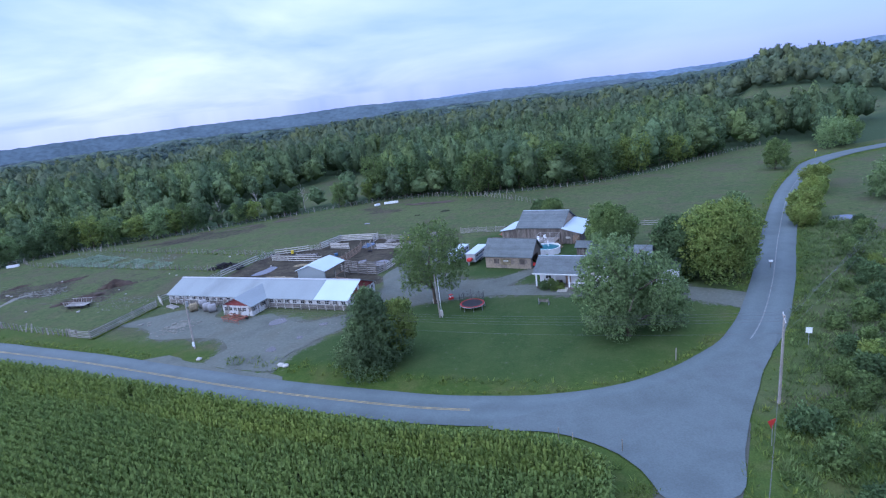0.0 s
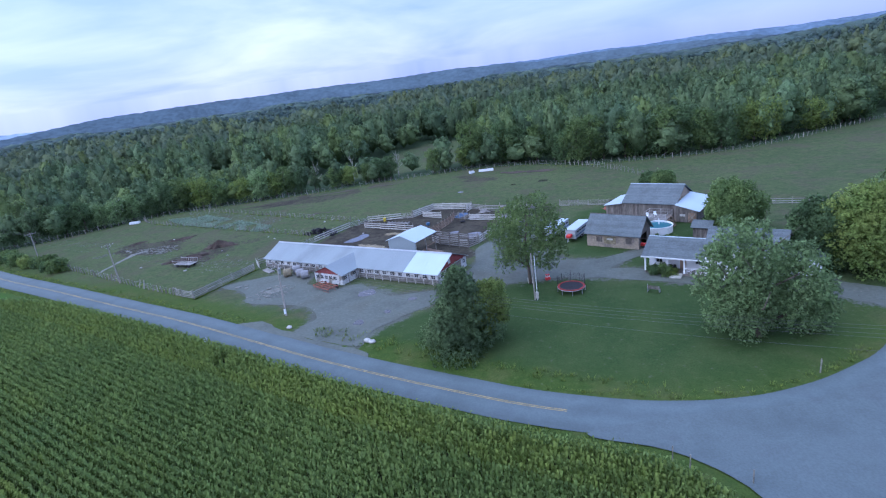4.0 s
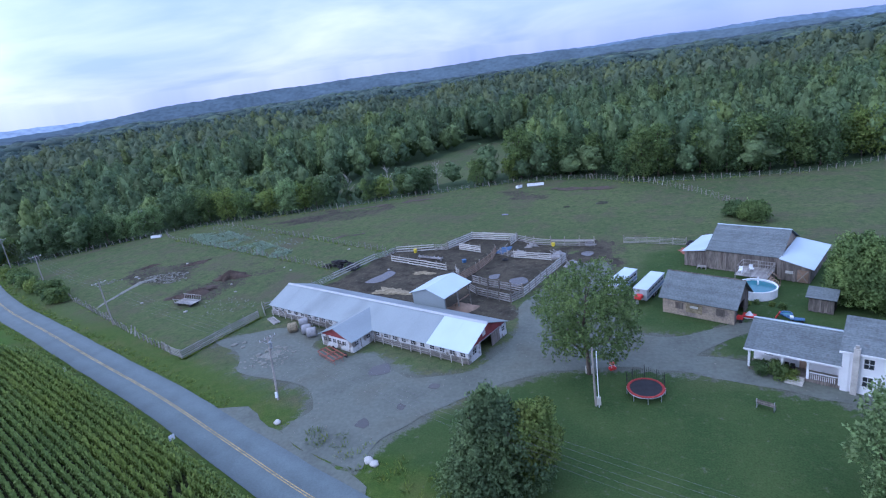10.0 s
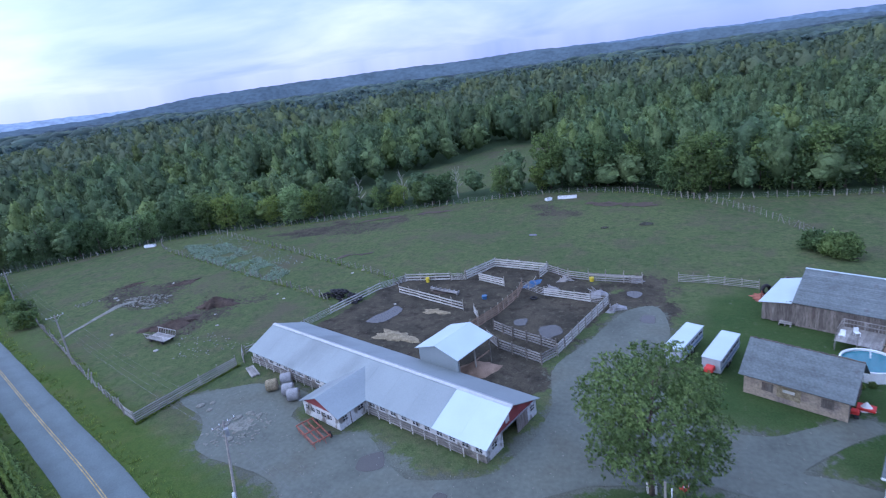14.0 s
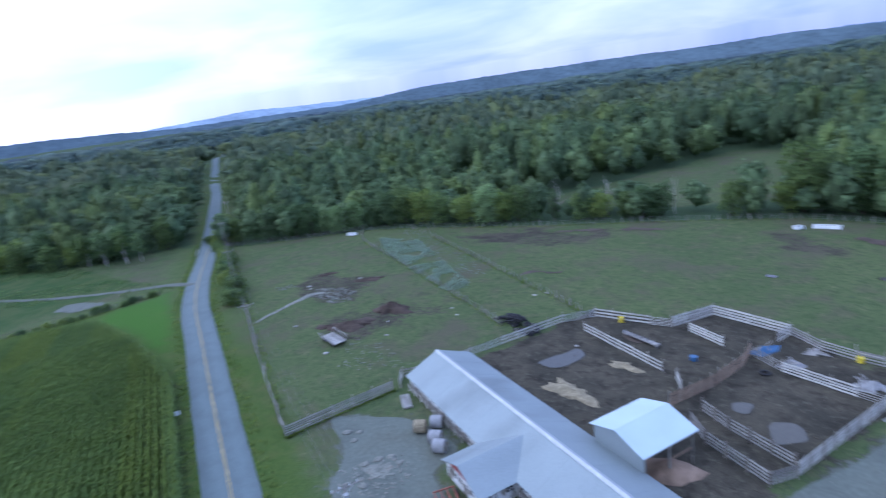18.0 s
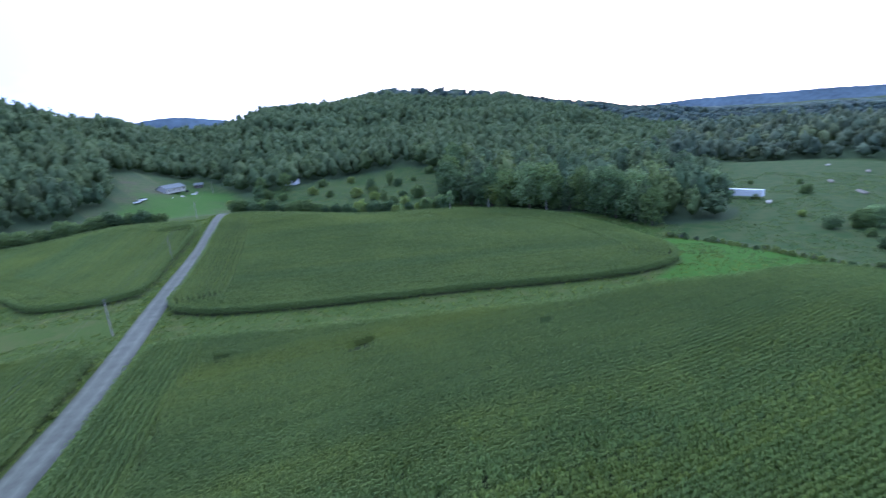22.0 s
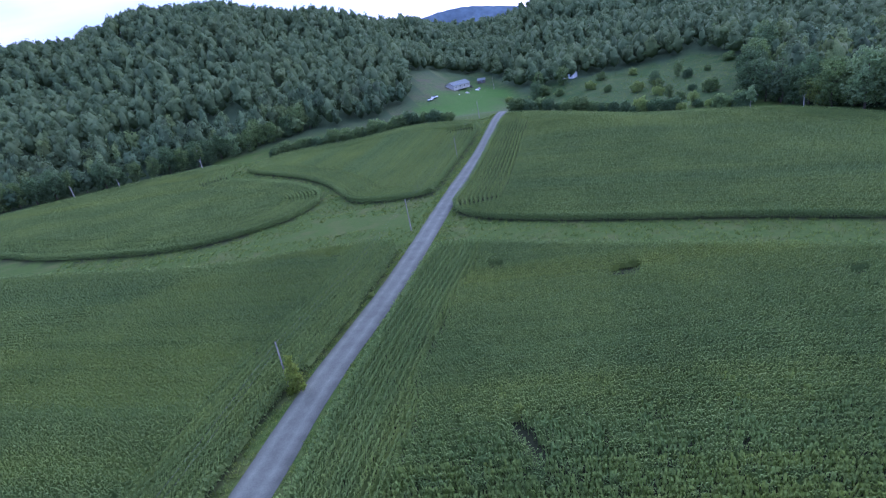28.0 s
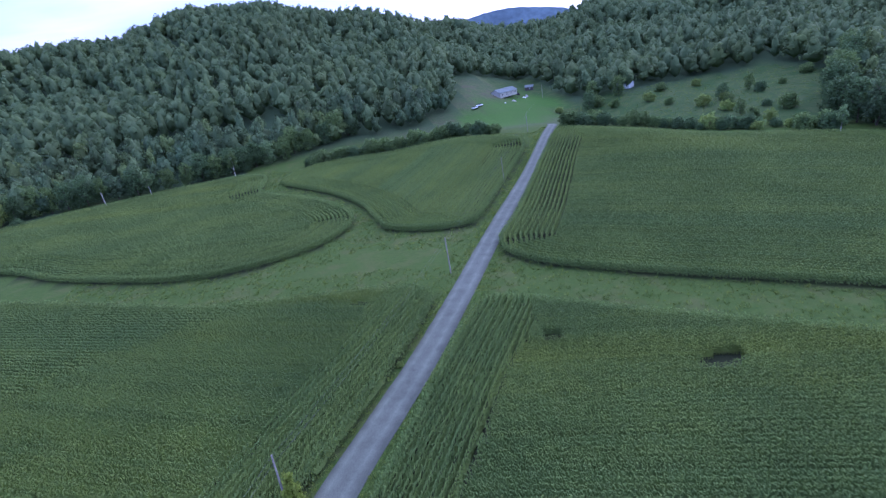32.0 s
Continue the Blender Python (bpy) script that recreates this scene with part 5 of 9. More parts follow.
CORN_SIDE = [corn_side(60 + k) for k in range(4)]
for key in ("near", "west", "east", "oval", "south"):
    rs_e = np.random.RandomState(len(key))
    line = spline(CORN[key][0], 0.42, True)
    d_ = np.gradient(line, axis=0)
    d_ /= np.linalg.norm(d_, axis=1)[:, None] + 1e-9
    pts = np.concatenate([line + np.stack([-d_[:, 1], d_[:, 0]], 1) * o_ for o_ in (-0.75, -0.15, 0.15, 0.75)]) + rs_e.normal(0, 0.06, (len(line) * 4, 2))
    pts = pts[inside(pts[:, 0], pts[:, 1], outline(key))]
    n_ = len(pts)
    h_ = rs_e.uniform(1.95, 2.3, n_)
    ob = new("corn_edge", scatter(CORN_SIDE, np.column_stack([pts, land(pts[:, 0], pts[:, 1]) - 0.03]), h_ * 1.15, rs_e.uniform(0, 6.28, n_), rs_e.randint(0, 4, n_), "corn_edge", M["corn"], h_, rs_e.uniform(0.1, 0.5, n_)))
    tagged(ob, "leafy outer row of tall green corn", "corn field", kind="stuff")
# ---- farm buildings ----
def axes_pose(p, q, z=0.0):
    """Pose at p whose x axis points to q."""
    return pose(p[0], p[1], z, 0, 0, math.degrees(math.atan2(q[1] - p[1], q[0] - p[0])))


def block(name, dims, mat, parent, label="", bevel=0.0):
    return part(name, boxm(*dims, bevel=bevel), mat, parent, label)


def gable_prism(x0, x1, y0, y1, z0, z1):
    g = bmesh.new()
    ym = (y0 + y1) / 2
    va = [g.verts.new(p) for p in ((x0, y0, z0), (x0, y1, z0), (x0, ym, z1))]
    vb = [g.verts.new(p) for p in ((x1, y0, z0), (x1, y1, z0), (x1, ym, z1))]
    g.faces.new(va), g.faces.new(vb[::-1])
    for i in range(3):
        j = (i + 1) % 3
        g.faces.new((va[i], vb[i], vb[j], va[j]))
    return g


def ribbed(pts, ribs, thick=0.06):
    """A sloping sheet of metal roofing; pts: eave a, eave b, ridge b, ridge a."""
    return slab(bmesh.new(), pts, thick)


def seams(pts, ribs, parent, mat, high=0.012):
    """Low standing seams from eave to ridge, each a strip of its own."""
    a, b, c, d = (Vector(p) for p in pts)
    n = (b - a).cross(d - a).normalized()
    w = (b - a).normalized() * 0.022
    for k in range(1, ribs):
        t = k / ribs
        p, q = a.lerp(b, t) + n * 0.004, d.lerp(c, t) + n * 0.004
        bm = bmesh.new()
        vs = [bm.verts.new(v) for v in (p - w, p + w, p + n * high, q - w, q + w, q + n * high)]
        for f in ((0, 2, 5, 3), (2, 1, 4, 5), (0, 1, 2), (3, 5, 4)):
            bm.faces.new([vs[i] for i in f])
        part("seam", bm, mat, parent)


def roofing(name, pts, ribs, mat, parent, label=""):
    sheet = part(name, ribbed(pts, ribs), mat, parent, label)
    seams(pts, max(2, ribs // 4), sheet, mat)
    return sheet


def shingle_roof(name, pts, rows, rs, mat, parent, label="", thick=0.08, step=0.022):
    """A sloping roof deck under overlapping courses of shingles, each course a little uneven."""
    deck = part(name, slab(bmesh.new(), pts, thick), mat, parent, label)
    a, b, c, d = (Vector(p) for p in pts)
    n = (b - a).cross(d - a).normalized()
    for k in range(rows):
        t0, t1 = k / rows, (k + 1) / rows
        e = rs.uniform(-0.008, 0.008)
        bm = bmesh.new()
        v = [bm.verts.new(x) for x in (a.lerp(d, t0) + n * (step + e), b.lerp(c, t0) + n * (step + e), b.lerp(c, t1) + n * 0.004, a.lerp(d, t1) + n * 0.004, a.lerp(d, t0) + n * 0.001, b.lerp(c, t0) + n * 0.001)]
        bm.faces.new((v[0], v[1], v[2], v[3]))
        bm.faces.new((v[4], v[5], v[1], v[0]))
        part("shingle_course", bm, mat, deck)
    return deck


def window(parent, side, at, z, w, h, depth=0.08, frame_mat=None, panes=(2, 2)):
    """A framed window on a wall facing -y ('y') or +x ('x') at the given plane."""
    fm = frame_mat or M["house_white"]
    pos, plane = at

    def dims(u0, u1, v0, v1, o0, o1):
        if side == "y":
            return (u0, plane - o1, v0, u1, plane - o0, v1)
        return (plane + o0, u0, v0, plane + o1, u1, v1)

    def at_wall(u, v, o):
        return (u, plane - o, v) if side == "y" else (plane + o, u, v)

    bm = bmesh.new()
    t = 0.07
    rim = [[bm.verts.new(at_wall(u, v, o)) for u, v in ((pos - w / 2 - g, z - g), (pos + w / 2 + g, z - g), (pos + w / 2 + g, z + h + g), (pos - w / 2 - g, z + h + g))] for g, o in ((t, -0.02), (t, depth * 0.6), (0, depth * 0.6), (0, -0.02))]
    for k in range(4):
        p, q = rim[k], rim[(k + 1) % 4]
        for n in range(4):
            bm.faces.new((p[n], p[(n + 1) % 4], q[(n + 1) % 4], q[n]))
    wn = part("window", bm, fm, parent)
    for k in range(1, panes[0]):
        u = pos - w / 2 + w * k / panes[0]
        part("glazing_bar", boxm(*dims(u - 0.018, u + 0.018, z, z + h, 0.004, depth * 0.4)), fm, wn)
    for k in range(1, panes[1]):
        v = z + h * k / panes[1]
        part("glazing_bar", boxm(*dims(pos - w / 2, pos + w / 2, v - 0.018, v + 0.018, 0.004, depth * 0.45)), fm, wn)
    part("pane", boxm(*dims(pos - w / 2, pos + w / 2, z, z + h, -0.01, 0.004)), M["glass"], wn, "dark window pane")
    return wn


rs_b = np.random.RandomState(5)

# long dairy barn with its front annex
BL, BW, BE, BR = 39.25, 8.7, 1.78, 3.6
barn = thing("dairy_barn", axes_pose((-51.9, 98.3), (-16.1, 82.2)), "long low whitewashed dairy barn with a pale metal roof", "barn")
slope = (BR - BE) / (BW / 2)
block("front_wall", (0, 0, 0.75, 16.95, 0.14, BE), M["wall_white"], barn)
block("front_wall", (23.15, 0, 0.75, BL, 0.14, BE), M["wall_white"], barn)
block("plinth", (0, -0.04, 0, 16.95, 0.12, 0.75), M["base_stone"], barn, "dirty grey stone base")
block("plinth", (23.15, -0.04, 0, BL, 0.12, 0.75), M["base_stone"], barn, "dirty grey stone base")
block("back_wall", (0, BW - 0.14, 0, BL, BW, BE), M["wall_white"], barn)
block("gable_wall", (0, 0.14, 0, 0.14, BW - 0.14, BE), M["wall_white"], barn)
for y0, y1 in ((0.14, 2.7), (5.3, BW - 0.14)):
    block("gable_wall", (BL - 0.14, y0, 0, BL, y1, BE), M["wall_white"], barn)
block("lintel", (BL - 0.14, 2.7, 1.72, BL, 5.3, BE), M["wall_white"], barn)
part("gable", gable_prism(0, 0.12, 0, BW, BE, BR - 0.06), M["red"], barn, "faded red gable boards")
part("gable", gable_prism(BL - 0.12, BL + 0.02, 0, BW, BE, BR - 0.06), M["red"], barn, "faded red gable boards")
block("loft_door", (BL + 0.02, 3.3, 2.25, BL + 0.07, 3.9, 2.95), M["wall_white"], barn, "small white loft door")
slide = block("sliding_door", (BL + 0.04, 5.0, 0.05, BL + 0.11, 6.9, 1.75), M["board_grey"], barn, "grey sliding board door pushed open")
block("door_rail", (BL + 0.02, 2.4, 1.76, BL + 0.12, 7.1, 1.83), M["steel"], slide)
ov = 0.35
roofing("roof_front", [(-ov, -ov, BE - ov * slope + 0.1), (33.0, -ov, BE - ov * slope + 0.1), (33.0, BW / 2, BR + 0.1), (-ov, BW / 2, BR + 0.1)], 36, M["roof_metal"], barn)
roofing("roof_new", [(33.02, -ov, BE - ov * slope + 0.115), (BL + ov, -ov, BE - ov * slope + 0.115), (BL + ov, BW / 2 - 0.05, BR + 0.105), (33.02, BW / 2 - 0.05, BR + 0.105)], 7, M["roof_white"], barn, "new bright white roof panels")
roofing("roof_back", [(BL + ov, BW + ov, BE - ov * slope + 0.1), (-ov, BW + ov, BE - ov * slope + 0.1), (-ov, BW / 2, BR + 0.1), (BL + ov, BW / 2, BR + 0.1)], 42, M["roof_metal"], barn)
bm = bmesh.new()
for s in (-1, 1):
    slab(bm, [(-ov, BW / 2, BR + 0.17), (BL + ov, BW / 2, BR + 0.17), (BL + ov, BW / 2 + s * 0.32, BR + 0.17 - 0.32 * slope), (-ov, BW / 2 + s * 0.32, BR + 0.17 - 0.32 * slope)][::s], 0.03)
part("ridge_cap", bm, M["steel"], barn, "raised metal ridge cap")
for k in range(10):
    window(barn, "y", (1.2 + 1.66 * k, 0.0), 0.95, 0.74, 0.52, frame_mat=M["wall_white"])
for k in range(10):
    window(barn, "y", (24.1 + 1.60 * k, 0.0), 0.95, 0.74, 0.52, frame_mat=M["wall_white"])
window(barn, "x", (1.3, BL), 0.85, 0.8, 0.6, frame_mat=M["wall_white"])
window(barn, "x", (7.9, BL), 0.85, 0.7, 0.6, frame_mat=M["wall_white"])
for x0, x1 in ((0.3, 16.6), (23.6, 39.0)):
    for k in range(int((x1 - x0) / 1.65) + 1):
        block("rail_post", (x0 + 1.65 * k, -0.42, 0, x0 + 1.65 * k + 0.09, -0.33, 1.0), M["fence_white"], barn)
    for z in (0.32, 0.62, 0.90):
        for k in range(int((x1 - x0) / 3.3)):
            block("rail", (x0 + 3.3 * k, -0.46, z + rs_b.uniform(-0.04, 0.04), x0 + 3.3 * k + 3.22, -0.42, z + 0.08), M["fence_grey"], barn)
# annex
AX0, AX1, AY, AE, AR = 16.95, 23.15, -3.9, 1.75, 3.05
block("annex_wall", (AX0, AY, 0, AX1, AY + 0.12, AE), M["wall_white"], barn)
block("annex_wall", (AX0, AY + 0.12, 0, AX0 + 0.12, 0, AE), M["wall_white"], barn)
block("annex_wall", (AX1 - 0.12, AY + 0.12, 0, AX1, 0, AE), M["wall_white"], barn)
g = bmesh.new()
xm = (AX0 + AX1) / 2
va = [g.verts.new(p) for p in ((AX0, AY, AE), (AX1, AY, AE), (xm, AY, AR))]
vb = [g.verts.new(p) for p in ((AX0, AY + 0.12, AE), (AX1, AY + 0.12, AE), (xm, AY + 0.12, AR))]
g.faces.new(va), g.faces.new(vb[::-1])
for i in range(3):
    g.faces.new((va[i], vb[i], vb[(i + 1) % 3], va[(i + 1) % 3]))
part("annex_gable", g, M["red"], barn, "faded red gable boards")
asl = (AR - AE) / (xm - AX0)
yb = (AR + 0.1 - BE) / slope
ye = (AE - BE + 0.2) / slope
roofing("annex_roof", [(AX0 - ov, ye, AE - ov * asl + 0.12), (AX0 - ov, AY - ov, AE - ov * asl + 0.12), (xm, AY - ov, AR + 0.12), (xm, yb, AR + 0.12)], 6, M["roof_metal"], barn)
roofing("annex_roof", [(AX1 + ov, AY - ov, AE - ov * asl + 0.12), (AX1 + ov, ye, AE - ov * asl + 0.12), (xm, yb, AR + 0.12), (xm, AY - ov, AR + 0.12)], 6, M["roof_metal"], barn)
for k in range(5):
    window(barn, "y", (AX0 + 0.75 + 0.98 * k, AY), 0.85, 0.66, 0.55, frame_mat=M["wall_white"])
window(barn, "x", (-3.1, AX1), 0.85, 0.6, 0.55, frame_mat=M["wall_white"])
window(barn, "x", (-0.9, AX1), 0.85, 0.7, 0.55, frame_mat=M["wall_white"])
door = block("annex_door", (AX1, -2.35, 0.05, AX1 + 0.05, -1.6, 1.68), M["wall_white"], barn, "white plank door")
block("door_frame", (AX1 + 0.052, -2.42, 0.05, AX1 + 0.075, -2.33, 1.74), M["board_grey"], door)

# hay shelter with white roof behind the barn
hs = thing("hay_shelter", axes_pose((-24.3, 95.5), (-21.7, 101.1)), "open hay shelter with a bright white gable roof", "shelter")
HR, HE = 4.6, 3.55
roofing("roof", [(-0.3, 3.3, HE), (-0.3, 0, HR), (6.4, 0, HR), (6.4, 3.3, HE)][::-1], 7, M["roof_white"], hs)
roofing("roof", [(6.4, -3.3, HE), (6.4, 0, HR), (-0.3, 0, HR), (-0.3, -3.3, HE)][::-1], 7, M["roof_white"], hs)
block("gable_wall", (0.0, -3.0, 0.8, 0.1, 3.0, HE), M["roof_metal"], hs, "grey sheet metal end wall")
g = bmesh.new()
va = [g.verts.new(p) for p in ((0, -3.0, HE), (0, 3.0, HE), (0, 0, HR - 0.1))]
vb = [g.verts.new(p) for p in ((0.1, -3.0, HE), (0.1, 3.0, HE), (0.1, 0, HR - 0.1))]
g.faces.new(va), g.faces.new(vb[::-1])
for i in range(3):
    g.faces.new((va[i], vb[i], vb[(i + 1) % 3], va[(i + 1) % 3]))
part("gable", g, M["roof_metal"], hs)
for x in (0.2, 3.1, 6.0):
    for y in (-2.95, 2.85):
        block("post", (x, y, 0, x + 0.14, y + 0.14, HE - 0.02), M["post"], hs)
for y in (-2.95, 2.85):
    block("beam", (0.1, y - 0.02, HE - 0.22, 6.2, y + 0.16, HE - 0.06), M["board_grey"], hs)
block("brace", (3.1, -2.9, 1.6, 6.1, -2.8, 1.75), M["fence_brown"], hs)
hb = thing("hay_heap", pose(-20.5, 97.8, 0, 0, 0, 25), "loose brown hay heaped under the shelter", "hay")


def heap(rs, rx, ry, h, seg=14, rings=6, rough=0.12):
    """A lumpy mound with an uneven outline."""
    bm = bmesh.new()
    ph = rs.uniform(0, 6.28, 6)
    top = bm.verts.new((0, 0, h))
    prev = None
    rows = []
    for i in range(1, rings + 1):
        t = i / rings
        row = []
        for j in range(seg):
            a = 2 * math.pi * j / seg
            q = 1 + rs.uniform(-rough, rough) * 0.6 + t * rough * (1.1 * math.sin(2 * a + ph[0]) + 0.9 * math.sin(3 * a + ph[1]) + 0.8 * math.sin(5 * a + ph[2]) + 0.6 * math.sin(9 * a + ph[3]))
            z = h * (1 - t) ** 1.1 * (1 + rs.uniform(-rough, rough)) - (0.12 if i == rings else 0)
            row.append(bm.verts.new((math.cos(a) * rx * t * q, math.sin(a) * ry * t * q, z)))
        rows.append(row)
    for j in range(seg):
        bm.faces.new((top, rows[0][j], rows[0][(j + 1) % seg]))
    for i in range(rings - 1):
        for j in range(seg):
            bm.faces.new((rows[i][j], rows[i + 1][j], rows[i + 1][(j + 1) % seg], rows[i][(j + 1) % seg]))
    return bm


part("mound", heap(rs_b, 2.6, 2.0, 1.3), M["fence_brown"], hb, smooth=True)

# old clapboard shed
SL, SW, SE, SR = 8.56, 5.4, 2.4, 4.7
shed = thing("shed", axes_pose((7.5, 95.6), (14.9, 91.3)), "old tan clapboard shed with a sagging grey shingle roof", "shed")
for k in range(8):
    z0, z1 = SE * k / 8, SE * (k + 1) / 8
    block("clapboard", (0, -0.02 - 0.012 * (k % 2), z0, SL, 0.12, z1 - 0.012), M["board_tan"], shed)
block("back_wall", (0, SW - 0.12, 0, SL, SW, SE), M["board_grey"], shed)
block("gable_wall", (0.02, 0.12, 0, 0.14, SW - 0.12, SE), M["board_grey"], shed)
for y0, y1 in ((0.12, 0.9), (3.9, SW - 0.12)):
    block("gable_wall", (SL - 0.12, y0, 0, SL, y1, SE), M["board_grey"], shed)
block("lintel", (SL - 0.12, 0.9, 2.0, SL, 3.9, SE), M["board_grey"], shed)
part("gable", gable_prism(0.02, 0.14, 0, SW, SE, SR - 0.06), M["board_grey"], shed)
part("gable", gable_prism(SL - 0.12, SL, 0, SW, SE, SR - 0.06), M["board_grey"], shed)
so = 0.45
ssl = (SR - SE) / (SW / 2)
shingle_roof("roof_front", [(-so, -so, SE - so * ssl + 0.14), (SL + so, -so, SE - so * ssl + 0.14), (SL + so, SW / 2, SR + 0.12), (-so, SW / 2, SR + 0.16)], 16, rs_b, M["roof_slate"], shed)
shingle_roof("roof_back", [(SL + so, SW + so, SE - so * ssl + 0.14), (-so, SW + so, SE - so * ssl + 0.14), (-so, SW / 2, SR + 0.16), (SL + so, SW / 2, SR + 0.12)], 16, rs_b, M["roof_slate"], shed)
bm = bmesh.new()
for k in range(30):
    x = -so + (SL + 2 * so) * k / 30
    h = 0.04 + 0.09 * rs_b.uniform()
    box(bm, x, SW / 2 - 0.05, SR + 0.08, x + (SL + 2 * so) / 30 - 0.03, SW / 2 + 0.03, SR + 0.14 + h)
part("ridge_shingles", bm, M["board_grey"], shed, "ragged wooden ridge shingles")
for x in (1.6, 6.5):
    block("boarded_window", (x, -0.075, 0.85, x + 1.0, -0.04, 1.75), M["board_grey"], shed, "weathered boarded-up window")
block("patch_board", (2.9, -0.07, 0.6, 4.9, -0.036, 1.8), M["hay"], shed, "bare mossy wall patch")
block("patch_board", (3.4, -0.09, 1.25, 4.4, -0.072, 1.55), M["fence_white"], shed)
block("corner_board", (-0.03, -0.06, 0, 0.09, 0.06, SE), M["board_tan"], shed)
block("corner_board", (SL - 0.09, -0.06, 0, SL + 0.03, 0.06, SE), M["board_tan"], shed)
mower = thing("red_mower", axes_pose((15.2, 92.6), (16.1, 92.1)), "red ride-on mower parked in the shed doorway", "mower")
block("body", (0, -0.3, 0.3, 1.0, 0.3, 0.75), M["red_paint"], mower, bevel=0.08)
block("seat", (0.05, -0.2, 0.75, 0.4, 0.2, 1.0), M["black"], mower, bevel=0.05)
for x in (0.15, 0.85):
    for y in (-0.36, 0.36):
        part("wheel", tube(bmesh.new(), (x, y - 0.06, 0.2), (x, y + 0.06, 0.2), 0.2, n=12), M["black"], mower)

# weathered barn with two lean-tos
OL, OW, OE, OR = 9.3, 9.6, 3.1, 5.5
ob = thing("old_barn", axes_pose((15.9, 110.2), (23.95, 105.55)), "weathered grey board barn with slate roof and white lean-tos", "barn")


def board_wall(parent, x0, x1, y, h0, h1, mat, step=0.34, side="y"):
    """Upright boards of uneven length; h0, h1: heights at both ends."""
    n = max(1, int((x1 - x0) / step))
    w = (x1 - x0) / n
    for k in range(n):
        a = x0 + w * k
        h = h0 + (h1 - h0) * (k + 0.5) / n - rs_b.uniform(0, 0.05)
        o = rs_b.uniform(-0.015, 0.015)
        z = rs_b.uniform(0, 0.10)
        d = (a + 0.01, y + o, z, a + w - 0.01, y + 0.09 + o, h) if side == "y" else (y + o, a + 0.01, z, y + 0.09 + o, a + w - 0.01, h)
        block("board", d, mat, parent)


board_wall(ob, 0, OL, 0, OE, OE, M["board_grey"])
board_wall(ob, -3.6, 0, 0, 2.3, 3.1, M["board_grey"])
board_wall(ob, OL, 13.2, -0.9, 3.2, 2.2, M["board_grey"])
# near-black sheet added behind the boards, so their gaps show painted shade
block("inner_wall", (0.0, 0.12, 0, OL, 0.18, OE), M["dark"], ob)
block("back_wall", (-3.6, OW - 0.1, 0, 13.2, OW, 2.2), M["board_grey"], ob)
block("back_wall", (0, OW - 0.1, 2.2, OL, OW, OE), M["board_grey"], ob)
block("end_wall", (-3.6, 0.1, 0, -3.5, OW - 0.1, 2.25), M["board_grey"], ob)
board_wall(ob, -0.85, OW - 0.1, 13.15, 2.15, 2.15, M["board_grey"], 0.4, "x")
part("gable", gable_prism(0.0, 0.12, 0, OW, OE - 0.1, OR - 0.06), M["board_grey"], ob)
part("gable", gable_prism(OL - 0.12, OL, 0, OW, OE - 0.1, OR - 0.06), M["board_tan"], ob, "pale gable boards")
oo = 0.35
osl = (OR - OE) / (OW / 2)
shingle_roof("roof_front", [(-oo, -oo, OE - oo * osl + 0.12), (OL + oo, -oo, OE - oo * osl + 0.12), (OL + oo, OW / 2, OR + 0.12), (-oo, OW / 2, OR + 0.12)], 20, rs_b, M["roof_slate"], ob)
shingle_roof("roof_back", [(OL + oo, OW + oo, OE - oo * osl + 0.12), (-oo, OW + oo, OE - oo * osl + 0.12), (-oo, OW / 2, OR + 0.12), (OL + oo, OW / 2, OR + 0.12)], 20, rs_b, M["roof_slate"], ob)
block("ridge_cap", (-oo, OW / 2 - 0.12, OR + 0.10, OL + oo, OW / 2 + 0.12, OR + 0.17), M["roof_white"], ob, "pale metal ridge cap")
roofing("lean_to_roof", [(-3.9, OW - 1.2, 2.25), (-3.9, -0.35, 2.45), (-0.38, -0.35, 2.95), (-0.38, OW - 1.2, 3.1)], 8, M["roof_white"], ob, "bright white metal roof")
roofing("lean_to_roof", [(13.7, -1.4, 2.25), (13.7, OW, 2.25), (OL + 0.2, OW - 1.0, 3.35), (OL + 0.2, -1.2, 3.25)], 9, M["roof_white"], ob, "bright white metal roof")
dr = block("door", (11.7, -0.98, 0.1, 13.0, -0.92, 1.85), M["fence_brown"], ob, "brown braced plank door")
for a, b in (((11.75, -1.0, 0.2), (12.95, -1.0, 1.75)), ((11.75, -1.0, 1.75), (12.95, -1.0, 0.2))):
    part("brace", tube(bmesh.new(), a, b, 0.05, n=4), M["post"], dr)
block("hatch", (10.3, -0.98, 1.15, 11.2, -0.93, 1.55), M["fence_white"], ob)
block("sill_beam", (0.1, -0.06, 0.0, 9.2, 0.0, 0.22), M["board_grey"], ob)
cr = thing("pallet_crate", axes_pose((14.2, 110.2), (15.6, 109.6)), "low pale wooden crate on the grass", "crate")
for k in range(5):
    block("slat", (0, 0.18 * k, 0.32, 1.3, 0.18 * k + 0.14, 0.36), M["fence_grey"], cr)
for x in (0, 0.6, 1.2):
    block("bearer", (x, 0, 0, x + 0.1, 0.86, 0.32), M["fence_grey"], cr)

